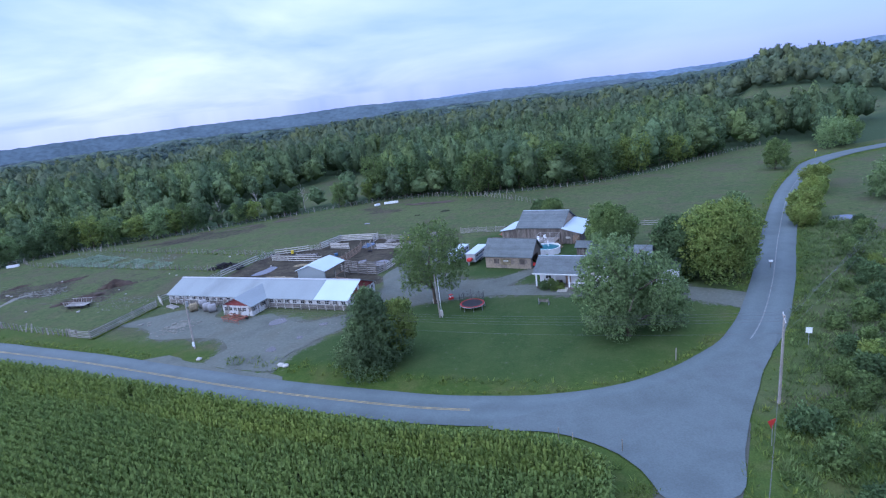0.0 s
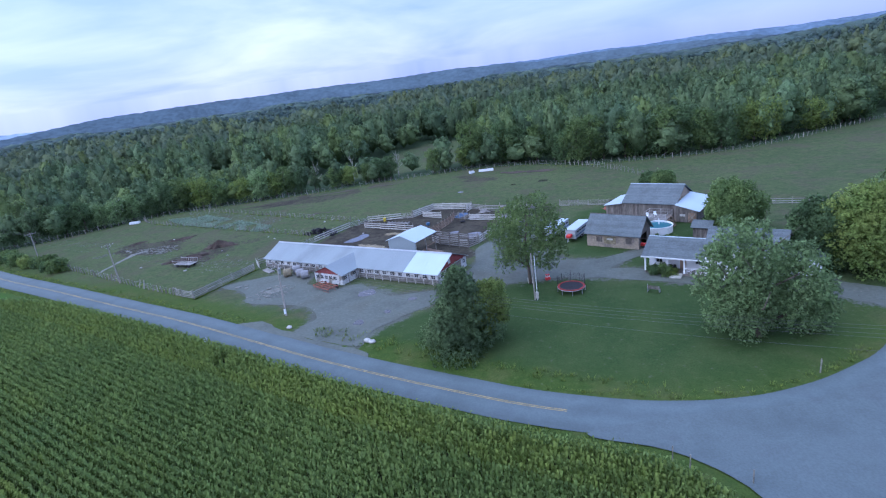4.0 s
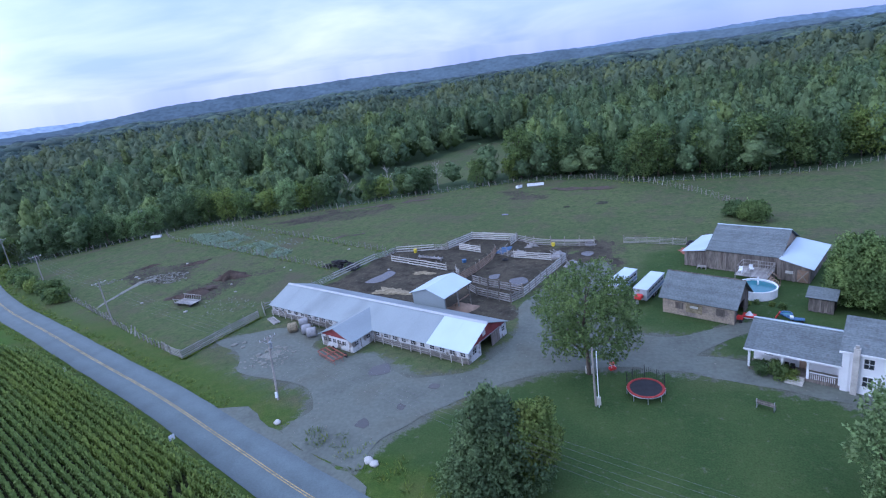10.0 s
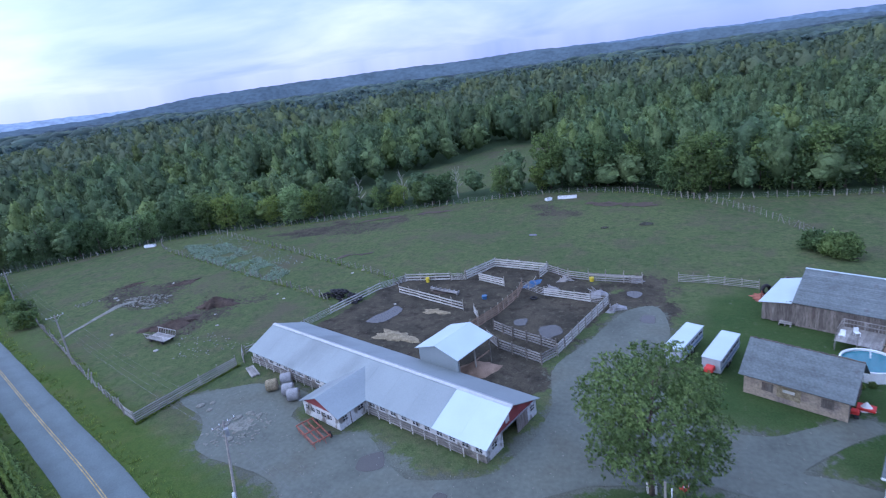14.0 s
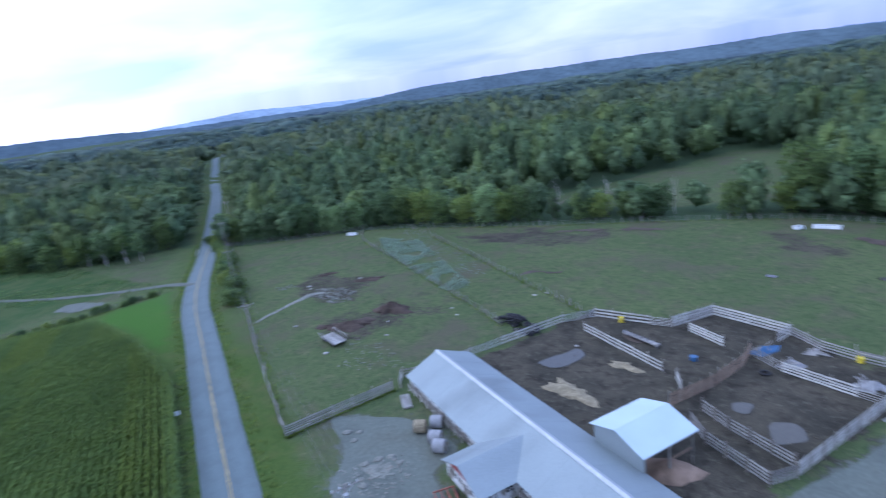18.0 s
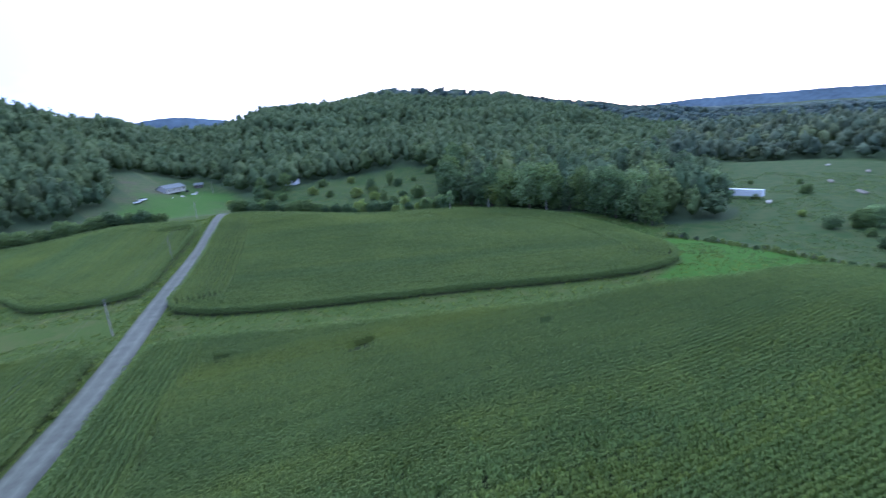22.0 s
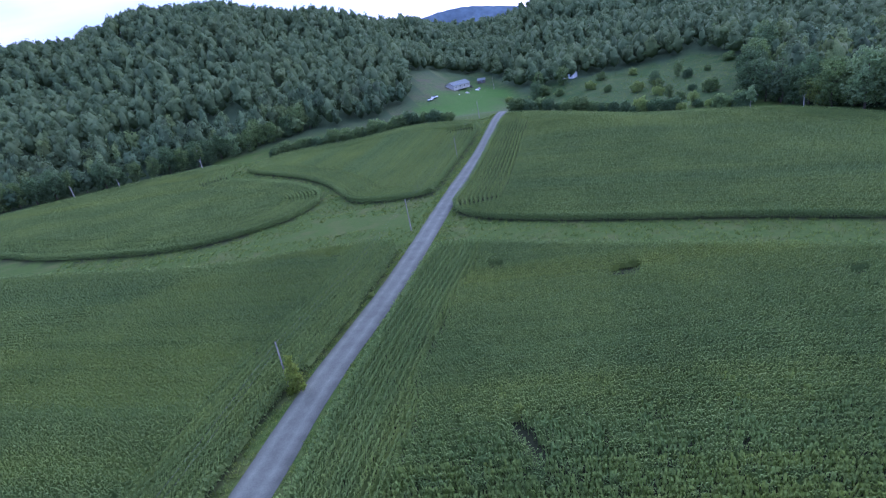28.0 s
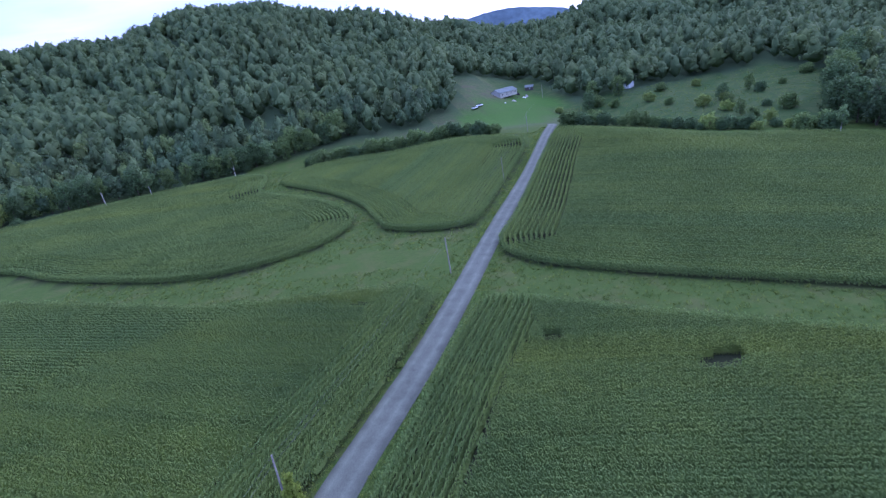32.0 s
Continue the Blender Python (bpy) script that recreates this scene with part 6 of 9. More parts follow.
# farmhouse: porch wing and two-storey main house
house = thing("farmhouse", axes_pose((13.75, 81.35), (20.8, 77.65)), "white clapboard farmhouse with a porch and grey shingle roof", "house")
WL, WW, WE, WR = 8.0, 7.4, 2.55, 4.2
block("porch_floor", (0.1, 0.1, 0, WL, 1.9, 0.35), M["board_grey"], house, "grey porch floor")
block("front_wall", (0.2, 1.9, 0, WL, 2.05, WE), M["house_white"], house)
block("back_wall", (0.2, WW - 0.15, 0, WL, WW, WE), M["house_white"], house)
block("end_wall", (0.2, 2.05, 0, 0.35, WW - 0.15, WE), M["house_white"], house)
part("gable", gable_prism(0.1, 0.22, 0.05, WW, WE, WR - 0.06), M["house_white"], house)
block("beam", (0, 0.02, WE - 0.28, WL, 0.24, WE), M["house_white"], house)
for x in (0.05, 3.0, 5.2, 7.75):
    pp = block("porch_post", (x, 0.05, 0.35, x + 0.2, 0.25, WE - 0.28), M["house_white"], house)
    block("cap", (x - 0.05, 0.0, WE - 0.38, x + 0.25, 0.3, WE - 0.281), M["house_white"], pp)
for x0, x1 in ((1.6, 3.0), (5.4, 7.75)):
    rl = block("railing", (x0, 0.12, 1.05, x1, 0.18, 1.12), M["house_white"], house)
    for k in range(int((x1 - x0) / 0.16)):
        block("baluster", (x0 + 0.16 * k, 0.13, 0.36, x0 + 0.16 * k + 0.04, 0.17, 1.049), M["house_white"], rl)
wo_ = 0.3
wsl = (WR - WE) / (WW / 2)
shingle_roof("roof_front", [(-wo_, -wo_, WE - wo_ * wsl + 0.12), (WL, -wo_, WE - wo_ * wsl + 0.12), (WL, WW / 2, WR + 0.12), (-wo_, WW / 2, WR + 0.12)], 18, rs_b, M["roof_slate"], house)
shingle_roof("roof_back", [(WL, WW + wo_, WE - wo_ * wsl + 0.12), (-wo_, WW + wo_, WE - wo_ * wsl + 0.12), (-wo_, WW / 2, WR + 0.12), (WL, WW / 2, WR + 0.12)], 18, rs_b, M["roof_slate"], house)
block("ridge_cap", (-wo_, WW / 2 - 0.1, WR + 0.1, WL, WW / 2 + 0.1, WR + 0.17), M["roof_white"], house, "pale ridge cap")
block("fascia", (-wo_, -wo_ - 0.04, WE - 0.12, WL, -wo_, WE + 0.06), M["house_white"], house)
fd = block("front_door", (4.35, 1.83, 0.38, 5.15, 1.895, 2.2), M["fence_brown"], house, "brown wooden front door")
block("knob", (5.02, 1.79, 1.2, 5.08, 1.83, 1.26), M["steel"], fd)
window(house, "y", (1.6, 1.9), 1.1, 0.8, 1.0)
window(house, "y", (6.7, 1.9), 1.25, 0.65, 0.7)
for k in range(3):
    block("step", (3.6, -0.35 * (3 - k), 0.0, 5.1, 0.1 - 0.35 * (2 - k), 0.12 * (k + 1)), M["concrete"], house)
# main house
MX0, MX1, MW, ME, MR = 8.0, 16.8, 7.0, 4.3, 6.1
block("main_front_wall", (MX0, -0.05, 0, MX1, 0.12, ME), M["house_white"], house)
block("main_back_wall", (MX0, MW - 0.15, 0, MX1, MW, ME), M["house_white"], house)
block("main_end_wall", (MX0 + 0.003, 0.12, 0, MX0 + 0.15, MW - 0.15, ME), M["house_white"], house)
block("main_end_wall", (MX1 - 0.15, 0.12, 0, MX1, MW - 0.15, ME), M["house_white"], house)
part("main_gable", gable_prism(MX0, MX0 + 0.12, 0, MW, ME, MR - 0.06), M["house_white"], house)
part("main_gable", gable_prism(MX1 - 0.12, MX1, 0, MW, ME, MR - 0.06), M["house_white"], house)
msl = (MR - ME) / (MW / 2)
shingle_roof("main_roof_front", [(MX0 - 0.3, -0.35, ME - 0.35 * msl + 0.12), (MX1 + 0.3, -0.35, ME - 0.35 * msl + 0.12), (MX1 + 0.3, MW / 2, MR + 0.12), (MX0 - 0.3, MW / 2, MR + 0.12)], 18, rs_b, M["roof_slate"], house)
shingle_roof("main_roof_back", [(MX1 + 0.3, MW + 0.35, ME - 0.35 * msl + 0.12), (MX0 - 0.3, MW + 0.35, ME - 0.35 * msl + 0.12), (MX0 - 0.3, MW / 2, MR + 0.12), (MX1 + 0.3, MW / 2, MR + 0.12)], 18, rs_b, M["roof_slate"], house)
block("main_fascia", (MX0 - 0.3, -0.40, ME - 0.2, MX1 + 0.3, -0.355, ME + 0.0), M["house_white"], house)
block("corner_board", (MX0 - 0.06, -0.12, 0, MX0 + 0.5, -0.052, ME - 0.05), M["house_white"], house)
block("frieze", (MX0, -0.10, ME - 0.5, MX1, -0.053, ME - 0.2), M["house_white"], house)
ch = block("chimney", (8.75, -0.5, 0, 9.25, -0.125, ME + 0.5), M["stone"], house, "grey block chimney against the wall")
block("chimney_pot", (8.85, -0.42, ME + 0.5, 9.15, -0.2, ME + 0.8), M["stone"], ch)
for x in (9.95, 12.0, 14.2):
    for z in (0.9, 2.75):
        window(house, "y", (x, -0.05), z, 0.75, 1.0, panes=(2, 2))
window(house, "x", (2.2, MX1), 0.9, 0.75, 1.0)
# small back addition
block("rear_wing", (17.2, 4.0, 0, 20.5, 8.0, 2.6), M["house_white"], house)
shingle_roof("rear_roof", [(16.9, 3.7, 2.6), (20.8, 3.7, 2.6), (20.8, 6.0, 3.6), (16.9, 6.0, 3.6)], 10, rs_b, M["roof_slate"], house)
shingle_roof("rear_roof", [(20.8, 8.3, 2.6), (16.9, 8.3, 2.6), (16.9, 6.0, 3.6), (20.8, 6.0, 3.6)], 10, rs_b, M["roof_slate"], house)
for i, (x, n) in enumerate(((3.4, "porch_chair"), (3.9, "porch_chair"))):
    c = thing(n, house.matrix_basis @ pose(x, 1.1, 0.35, 0, 0, 180), "dark porch chair beside the front door", "chair", "porch chairs")
    block("seat", (-0.2, -0.2, 0.38, 0.2, 0.2, 0.44), M["black"], c)
    block("back", (-0.2, 0.16, 0.44, 0.2, 0.2, 0.9), M["black"], c)
    for a in (-0.18, 0.14):
        for b in (-0.18, 0.14):
            block("leg", (a, b, 0, a + 0.04, b + 0.04, 0.38), M["black"], c)

# little dark outhouse under the tree
oh = thing("outhouse", axes_pose((23.9, 94.7), (26.3, 93.3)), "small dark plank outhouse with a grey roof", "shed")
board_wall(oh, 0, 2.6, 0, 2.0, 2.0, M["board_grey"], 0.3)
# solid near-black block instead of a built interior
block("body", (0.05, 0.1, 0, 2.55, 2.4, 2.0), M["dark"], oh)
shingle_roof("roof", [(-0.3, -0.35, 1.95), (2.9, -0.35, 1.95), (2.9, 1.25, 2.85), (-0.3, 1.25, 2.85)], 7, rs_b, M["roof_slate"], oh)
shingle_roof("roof", [(2.9, 2.75, 1.95), (-0.3, 2.75, 1.95), (-0.3, 1.25, 2.85), (2.9, 1.25, 2.85)], 7, rs_b, M["roof_slate"], oh)
part("gable", gable_prism(0.0, 0.08, 0, 2.5, 1.95, 2.78), M["board_grey"], oh)
# ---- fences, poles and wires ----
rs_f = np.random.RandomState(8)
POST_ME = bmesh_data("post", tube(bmesh.new(), (0, 0, -0.3), (0, 0, 1.0), 0.07, 0.06, 6), M["post"])
POST_DARK = bmesh_data("post", tube(bmesh.new(), (0, 0, -0.3), (0, 0, 1.0), 0.10, 0.09, 6), M["board_grey"])
RAIL_MESH = {}


def rail_mesh(mat, high):
    key = (mat.name, high)
    if key not in RAIL_MESH:
        RAIL_MESH[key] = bmesh_data("rail", boxm(0, -0.02, -high / 2, 1, 0.02, high / 2), mat)
    return RAIL_MESH[key]


def board_fence(name, line, rails, height, mat, label, group, bay=2.4, high=0.15, post=None, lean=0.02, off=0.09):
    """A run of posts and boards along the line."""
    t = thing(name, pose(line[0][0], line[0][1], float(land(*line[0]))), label, "fence", group)
    o = Vector((line[0][0], line[0][1], 0))
    me_p = post or POST_ME
    for (x0, y0), (x1, y1) in zip(line, line[1:]):
        d = math.hypot(x1 - x0, y1 - y0)
        n = max(1, round(d / bay))
        a = math.atan2(y1 - y0, x1 - x0)
        for k in range(n + 1):
            p = part("post", me_p, None, t)
            q = k / n
            p.matrix_basis = Matrix.Translation(Vector((x0 + (x1 - x0) * q, y0 + (y1 - y0) * q, 0)) - o) @ Euler((rs_f.normal(0, lean), rs_f.normal(0, lean), rs_f.uniform(0, 3))).to_matrix().to_4x4() @ Matrix.Diagonal((1, 1, (height + 0.12 + rs_f.uniform(0, 0.2)), 1))
        for k in range(n):
            q = k / n
            for r in range(rails):
                z = height * (r + 0.6) / rails + rs_f.normal(0, 0.012)
                b = part("rail", rail_mesh(mat, high), None, t)
                s = -off
                b.matrix_basis = Matrix.Translation(Vector((x0 + (x1 - x0) * q - math.sin(a) * s, y0 + (y1 - y0) * q + math.cos(a) * s, z)) - o) @ Euler((0, rs_f.normal(0, 0.006), a)).to_matrix().to_4x4() @ Matrix.Diagonal((d / n + 0.03, 1, 1, 1))
    return t


def wire_fence(name, line, label, bay=2.6, height=1.25, rails=3, group="", lean=0.06):
    """Crooked wooden posts with strands of wire."""
    t = thing(name, pose(line[0][0], line[0][1], 0), label, "fence", group)
    o = np.array([line[0][0], line[0][1]])
    c = spline(line, bay)
    rows = []
    for p in c:
        z = float(land(*p))
        ob_ = part("post", POST_ME, None, t)
        h = height * rs_f.uniform(0.8, 1.2)
        s = rs_f.uniform(0.9, 1.8)
        ob_.matrix_basis = Matrix.Translation((p[0] - o[0], p[1] - o[1], z)) @ Euler((rs_f.normal(0, lean), rs_f.normal(0, lean), rs_f.uniform(0, 3))).to_matrix().to_4x4() @ Matrix.Diagonal((s, s, h, 1))
        rows.append((p[0] - o[0], p[1] - o[1], z))
    bm = bmesh.new()
    for (a, b) in zip(rows, rows[1:]):
        for r in range(rails):
            z = height * (r + 0.8) / rails * 0.92
            tube(bm, (a[0], a[1], a[2] + z), (b[0], b[1], b[2] + z), 0.008, n=3)
    part("wire", bm, M["steel"], t)
    return t


PEN = "cattle pen fences"
board_fence("pen_fence", [(-47.6, 113.0), (-42.9, 122.6)], 3, 1.35, M["fence_white"], "whitewashed three-board cattle pen fence on posts", PEN, high=0.2)
board_fence("pen_fence", [(-39.4, 126.0), (-31.4, 126.2)], 3, 1.5, M["fence_white"], "whitewashed board pen fence beside the pasture", PEN, high=0.22)
board_fence("pen_fence", [(-28.6, 126.5), (-24.7, 132.3), (-15.2, 129.2)], 4, 1.6, M["fence_white"], "high close-boarded white cattle pen fence", PEN, high=0.26)
board_fence("pen_fence", [(-38.8, 121.0), (-26.2, 114.4)], 3, 1.4, M["fence_white"], "whitewashed board fence dividing the muddy pens", PEN, high=0.2)
board_fence("pen_fence", [(-26.2, 126.0), (-21.5, 123.3)], 4, 1.4, M["fence_white"], "short white board fence inside the pens", PEN, high=0.22)
board_fence("pen_fence", [(-16.2, 126.6), (-15.2, 129.2)], 4, 1.6, M["fence_white"], "short white board fence in the pen corner", PEN, high=0.22)
board_fence("pen_fence", [(-14.7, 119.5), (-7.9, 117.1)], 4, 1.35, M["fence_white"], "white board fence round the large pen", PEN, high=0.2)
board_fence("pen_fence", [(-5.3, 116.3), (-11.3, 101.7)], 4, 1.5, M["fence_white"], "weathered white board fence beside the yard", PEN, high=0.25, bay=1.9)
board_fence("pen_fence", [(-11.3, 101.7), (-13.0, 99.6)], 4, 1.4, M["fence_grey"], "grey board gate of the cattle chute", PEN, high=0.2)
board_fence("pen_fence", [(-13.0, 99.6), (-18.8, 103.0), (-20.9, 105.6)], 4, 1.45, M["fence_grey"], "grey board fence of the loading chute", PEN, high=0.18, post=POST_DARK)
board_fence("pen_fence", [(-11.6, 102.9), (-17.4, 106.0), (-20.4, 108.2)], 4, 1.45, M["fence_grey"], "grey board fence of the loading chute", PEN, high=0.18, post=POST_DARK)
board_fence("pen_fence", [(-23.5, 107.8), (-20.6, 113.2), (-18.7, 119.0), (-18.5, 122.5)], 5, 1.5, M["fence_brown"], "brown board fence between the pens", PEN, high=0.15, bay=1.6)
board_fence("pen_fence", [(-18.5, 122.5), (-17.3, 121.5), (-14.7, 119.5)], 5, 1.3, M["fence_grey"], "tubular grey pen gate", PEN, high=0.06, bay=1.6)
board_fence("pen_fence", [(-7.9, 117.1), (-5.3, 116.3)], 5, 1.3, M["fence_grey"], "tubular grey pen gate", PEN, high=0.06)
board_fence("pen_gate", [(-31.2, 126.2), (-28.8, 126.5)], 6, 1.3, M["fence_white"], "closed pale tubular metal gate", PEN, high=0.06, bay=1.2)
board_fence("pen_gate", [(-42.9, 122.6), (-39.4, 126.0)], 6, 1.3, M["steel"], "dull metal pipe gate in the pen corner", PEN, high=0.05, bay=2.2)
board_fence("pen_gate", [(-51.0, 106.4), (-47.6, 113.0)], 5, 1.2, M["steel"], "dull metal pipe gate behind the barn", PEN, high=0.05, bay=2.4)
board_fence("pen_fence", [(-24.3, 113.6), (-23.2, 111.4)], 4, 1.2, M["fence_white"], "short white hurdle in the pens", PEN, high=0.14, bay=1.2)
board_fence("yard_fence", [(-15.0, 129.3), (-11.6, 126.4), (-8.4, 125.2), (-0.5, 123.5)], 4, 1.35, M["fence_grey"], "patched grey board fence with stacked boards", "yard fences", high=0.16)
board_fence("yard_fence", [(-8.4, 125.6), (-0.5, 123.9)], 1, 1.55, M["fence_white"], "long white top board on the yard fence", "yard fences", high=0.3)
board_fence("yard_fence", [(4.6, 124.2), (8.5, 123.3), (14.6, 121.2)], 5, 1.25, M["fence_grey"], "grey pipe gates beside the old barn", "yard fences", high=0.08)
board_fence("yard_fence", [(31, 116.0), (40, 111.5), (50, 108)], 3, 1.2, M["fence_grey"], "grey board fence across the meadow", "yard fences", high=0.13)
board_fence("paddock_fence", [(-58.5, 84.0), (-56.6, 89.5), (-53.9, 97.0)], 5, 1.35, M["fence_grey"], "grey five-board paddock fence by the barn", "paddock fences", high=0.13)
board_fence("paddock_fence", [(-58.5, 84.0), (-61.5, 85.3), (-63.6, 86.5)], 5, 1.35, M["fence_grey"], "grey board fence corner by the road", "paddock fences", high=0.13)
board_fence("paddock_fence", [(-54.6, 100.2), (-52.6, 102.6), (-51.2, 105.6)], 3, 1.2, M["fence_grey"], "grey board fence at the barn end", "paddock fences", high=0.16)
board_fence("paddock_fence", [(-54.8, 100.0), (-53.2, 97.8)], 4, 1.3, M["fence_white"], "white board gate at the barn end", "paddock fences", high=0.2)
wire_fence("post_fence", [(-63.6, 86.5), (-75, 92.2), (-92, 101.4), (-112, 112), (-134, 124), (-152, 133), (-164, 139.5)], "crooked wooden roadside post fence with wire", bay=1.35, height=1.35, group="post fences", lean=0.12)
wire_fence("post_fence", [(-164, 139.5), (-143, 148.5), (-122, 158.2), (-95, 165.2), (-74, 170), (-50, 177.6), (-20, 184.4), (0, 181)], "old wooden post fence along the woodland edge", bay=1.9, height=1.35, group="post fences", lean=0.1)
wire_fence("post_fence", [(0, 181), (13, 171), (22, 158), (27, 146), (28, 140)], "brown brush-grown post fence beside the pasture", bay=1.4, height=1.5, group="post fences", lean=0.15)
wire_fence("post_fence", [(13, 171), (27, 169), (49, 168), (70, 175), (84, 183), (104, 195), (122, 203)], "old wooden post fence along the woodland edge", bay=2.0, height=1.3, group="post fences", lean=0.1)
wire_fence("post_fence", [(-122, 157.5), (-111.3, 148.3), (-86, 136.0), (-61.4, 123.9), (-50.9, 118.2)], "pale wooden post fence beside the grassy lane", bay=1.9, height=1.2, group="post fences", lean=0.1)
wire_fence("post_fence", [(-107, 162), (-95, 156.4), (-76, 146), (-56.5, 135.2), (-42.2, 127.2)], "pale wooden post fence beside the grassy lane", bay=1.9, height=1.2, group="post fences", lean=0.1)
wire_fence("field_fence", DITCH, "thin post and wire fence along the field ditch", bay=4.5, height=1.1, group="post fences")

rail_g = thing("guard_rail", axes_pose((-164, 129.2), (-172.5, 134.6), float(land(-166, 130))), "pale steel guard rail beside the road dip", "guard rail")
block("beam", (0, -0.04, 0.42, 10, 0.04, 0.72), M["steel"], rail_g)
for x in (0.2, 3.4, 6.6, 9.8):
    block("post", (x, 0.045, -0.5, x + 0.1, 0.16, 0.7), M["post"], rail_g)


def utility_pole(base, top, arm_dir=None, label="weathered wooden utility pole with a crossarm", box_=False, r=0.14):
    z = float(land(*base))
    t = thing("utility_pole", pose(base[0], base[1], z), label, "utility pole", "utility poles")
    tp = Vector((top[0] - base[0], top[1] - base[1], top[2] - z))
    part("shaft", tube(bmesh.new(), -tp * 0.1, tp, r, r * 0.68, 10), M["pole"], t)
    ends = []
    if arm_dir is not None:
        d = Vector((math.cos(radians(arm_dir)), math.sin(radians(arm_dir)), 0))
        c = tp * 0.965
        arm = part("crossarm", tube(bmesh.new(), c - d * 1.15, c + d * 1.15, 0.06, n=4), M["pole"], t)
        for s in (-1.05, -0.4, 0.4, 1.05):
            q = c + d * s
            part("insulator", tube(bmesh.new(), q + Vector((0, 0, 0.05)), q + Vector((0, 0, 0.22)), 0.045, 0.03, 6), M["white"], arm)
            ends.append(Vector((base[0], base[1], z)) + q + Vector((0, 0, 0.2)))
        part("brace", tube(bmesh.new(), c - d * 0.7, tp * 0.87, 0.02, n=4), M["steel"], arm)
        part("brace", tube(bmesh.new(), c + d * 0.7, tp * 0.87, 0.02, n=4), M["steel"], arm)
    if box_:
        q = tp * 0.88
        part("transformer", tube(bmesh.new(), q + Vector((0.28, -0.12, -0.42)), q + Vector((0.28, -0.12, 0.32)), 0.2, n=12), M["steel"], t, "grey pole-mounted transformer")
        part("cable_box", tube(bmesh.new(), tp * 0.04 + Vector((0, -0.2, 0)), tp * 0.13 + Vector((0, -0.2, 0)), 0.16, n=6), M["white"], t, "pale cable cover at the pole foot")
    ends.append(Vector((base[0], base[1], z)) + tp * 0.8)
    return t, ends


def hang(a, b, sag):
    """A sagging wire: one unbroken three-sided strand."""
    a, b = Vector(a), Vector(b)
    bm = bmesh.new()
    side = (b - a).cross(Vector((0, 0, 1))).normalized()
    rings = []
    for k in range(15):
        t = k / 14
        p = a.lerp(b, t) - Vector((0, 0, 4 * sag * t * (1 - t)))
        rings.append([bm.verts.new(p + side * 0.008 * math.cos(q) + Vector((0, 0, 0.008 * math.sin(q)))) for q in (0.5, 2.6, 4.7)])
    for u, w in zip(rings, rings[1:]):
        for i in range(3):
            bm.faces.new((u[i], u[(i + 1) % 3], w[(i + 1) % 3], w[i]))
    return bm


def wires(ends_a, ends_b, label, sag=0.8):
    t = thing("power_line", pose(0, 0, 0), label, "power line", "power lines")
    for a, b in zip(ends_a, ends_b):
        part("wire", hang(a, b, sag), M["wire"], t)


_, w1 = utility_pole((-37.7, 74.6), (-38.3, 76.4, 7.3), 66, "leaning wooden utility pole with crossarm and transformer", True)
_, w2 = utility_pole((-82.0, 95.8), (-82.3, 96.0, 8.0), 62, "wooden utility pole with crossarm by the paddock")
_, w3 = utility_pole((-118, 114.2), (-118.2, 114.6, 8.0), 60, "wooden utility pole beside the roadside hedge")
_, w4 = utility_pole((-150, 131.5), (-150.3, 132, 8.2), 58, "wooden utility pole by the woodland edge")
_, w5 = utility_pole((-186, 154.5), (-186, 154.6, 8.0), 58, "wooden utility pole by the woodland edge")
_, wr = utility_pole((28.6, 43.6), (28.7, 43.5, 8.6), 62, "tall wooden utility pole at the road junction")
_, w0 = utility_pole((-1.65, 74.4), (-1.75, 74.3, 6.6), None, "grey service pole with a pale cable cover", False, 0.12)
pw = thing("pole_conduit", pose(-1.35, 74.1, 0), "white cable conduit beside the service pole", "conduit")
part("pipe", tube(bmesh.new(), (0, 0, 0), (0, 0, 6.3), 0.04, n=8), M["white"], pw)
part("meter_box", boxm(-0.2, -0.15, 0.3, 0.2, 0.1, 1.2, bevel=0.03), M["concrete"], pw)
_, wq = utility_pole((69, 79), (69, 79, 8.6), -40, "wooden utility pole among roadside weeds")
wires(w1, wr, "thin sagging power lines across the lawn", 1.6)
for a, b in ((w1, w2), (w2, w3), (w3, w4), (w4, w5), (wr, wq)):
    wires(a, b, "thin sagging power lines along the road", 1.0)
Q = [((-5.3, -6.0), 7.2), ((-37.8, -53.7), 7.2), ((-73.7, -110.0), 7.4), ((-108.5, -164.5), 7.4), ((-171, -272), 8)]
prev = None
for (bx, by), h in Q:
    z = float(land(bx, by))
    _, e = utility_pole((bx, by), (bx + 0.1, by - 0.3, z + h), None, "slim pale wooden pole beside the gravel lane", False, 0.13)
    e = [Vector((bx + 0.1, by - 0.3, z + h - 0.1)), Vector((bx + 0.1, by - 0.3, z + h - 0.9))]
    if prev:
        wires(prev, e, "thin power lines along the gravel lane", 0.9)
    prev = e
wires(prev[:0] + [Vector((28.7, 43.5, 8.5)), Vector((28.7, 43.5, 7.7))], [Vector((-5.2, -6.3, float(land(-5.3, -6)) + 7.1)), Vector((-5.2, -6.3, float(land(-5.3, -6)) + 6.3))], "thin power lines along the gravel lane", 1.2)
# ---- yard things ----
rs_y = np.random.RandomState(21)


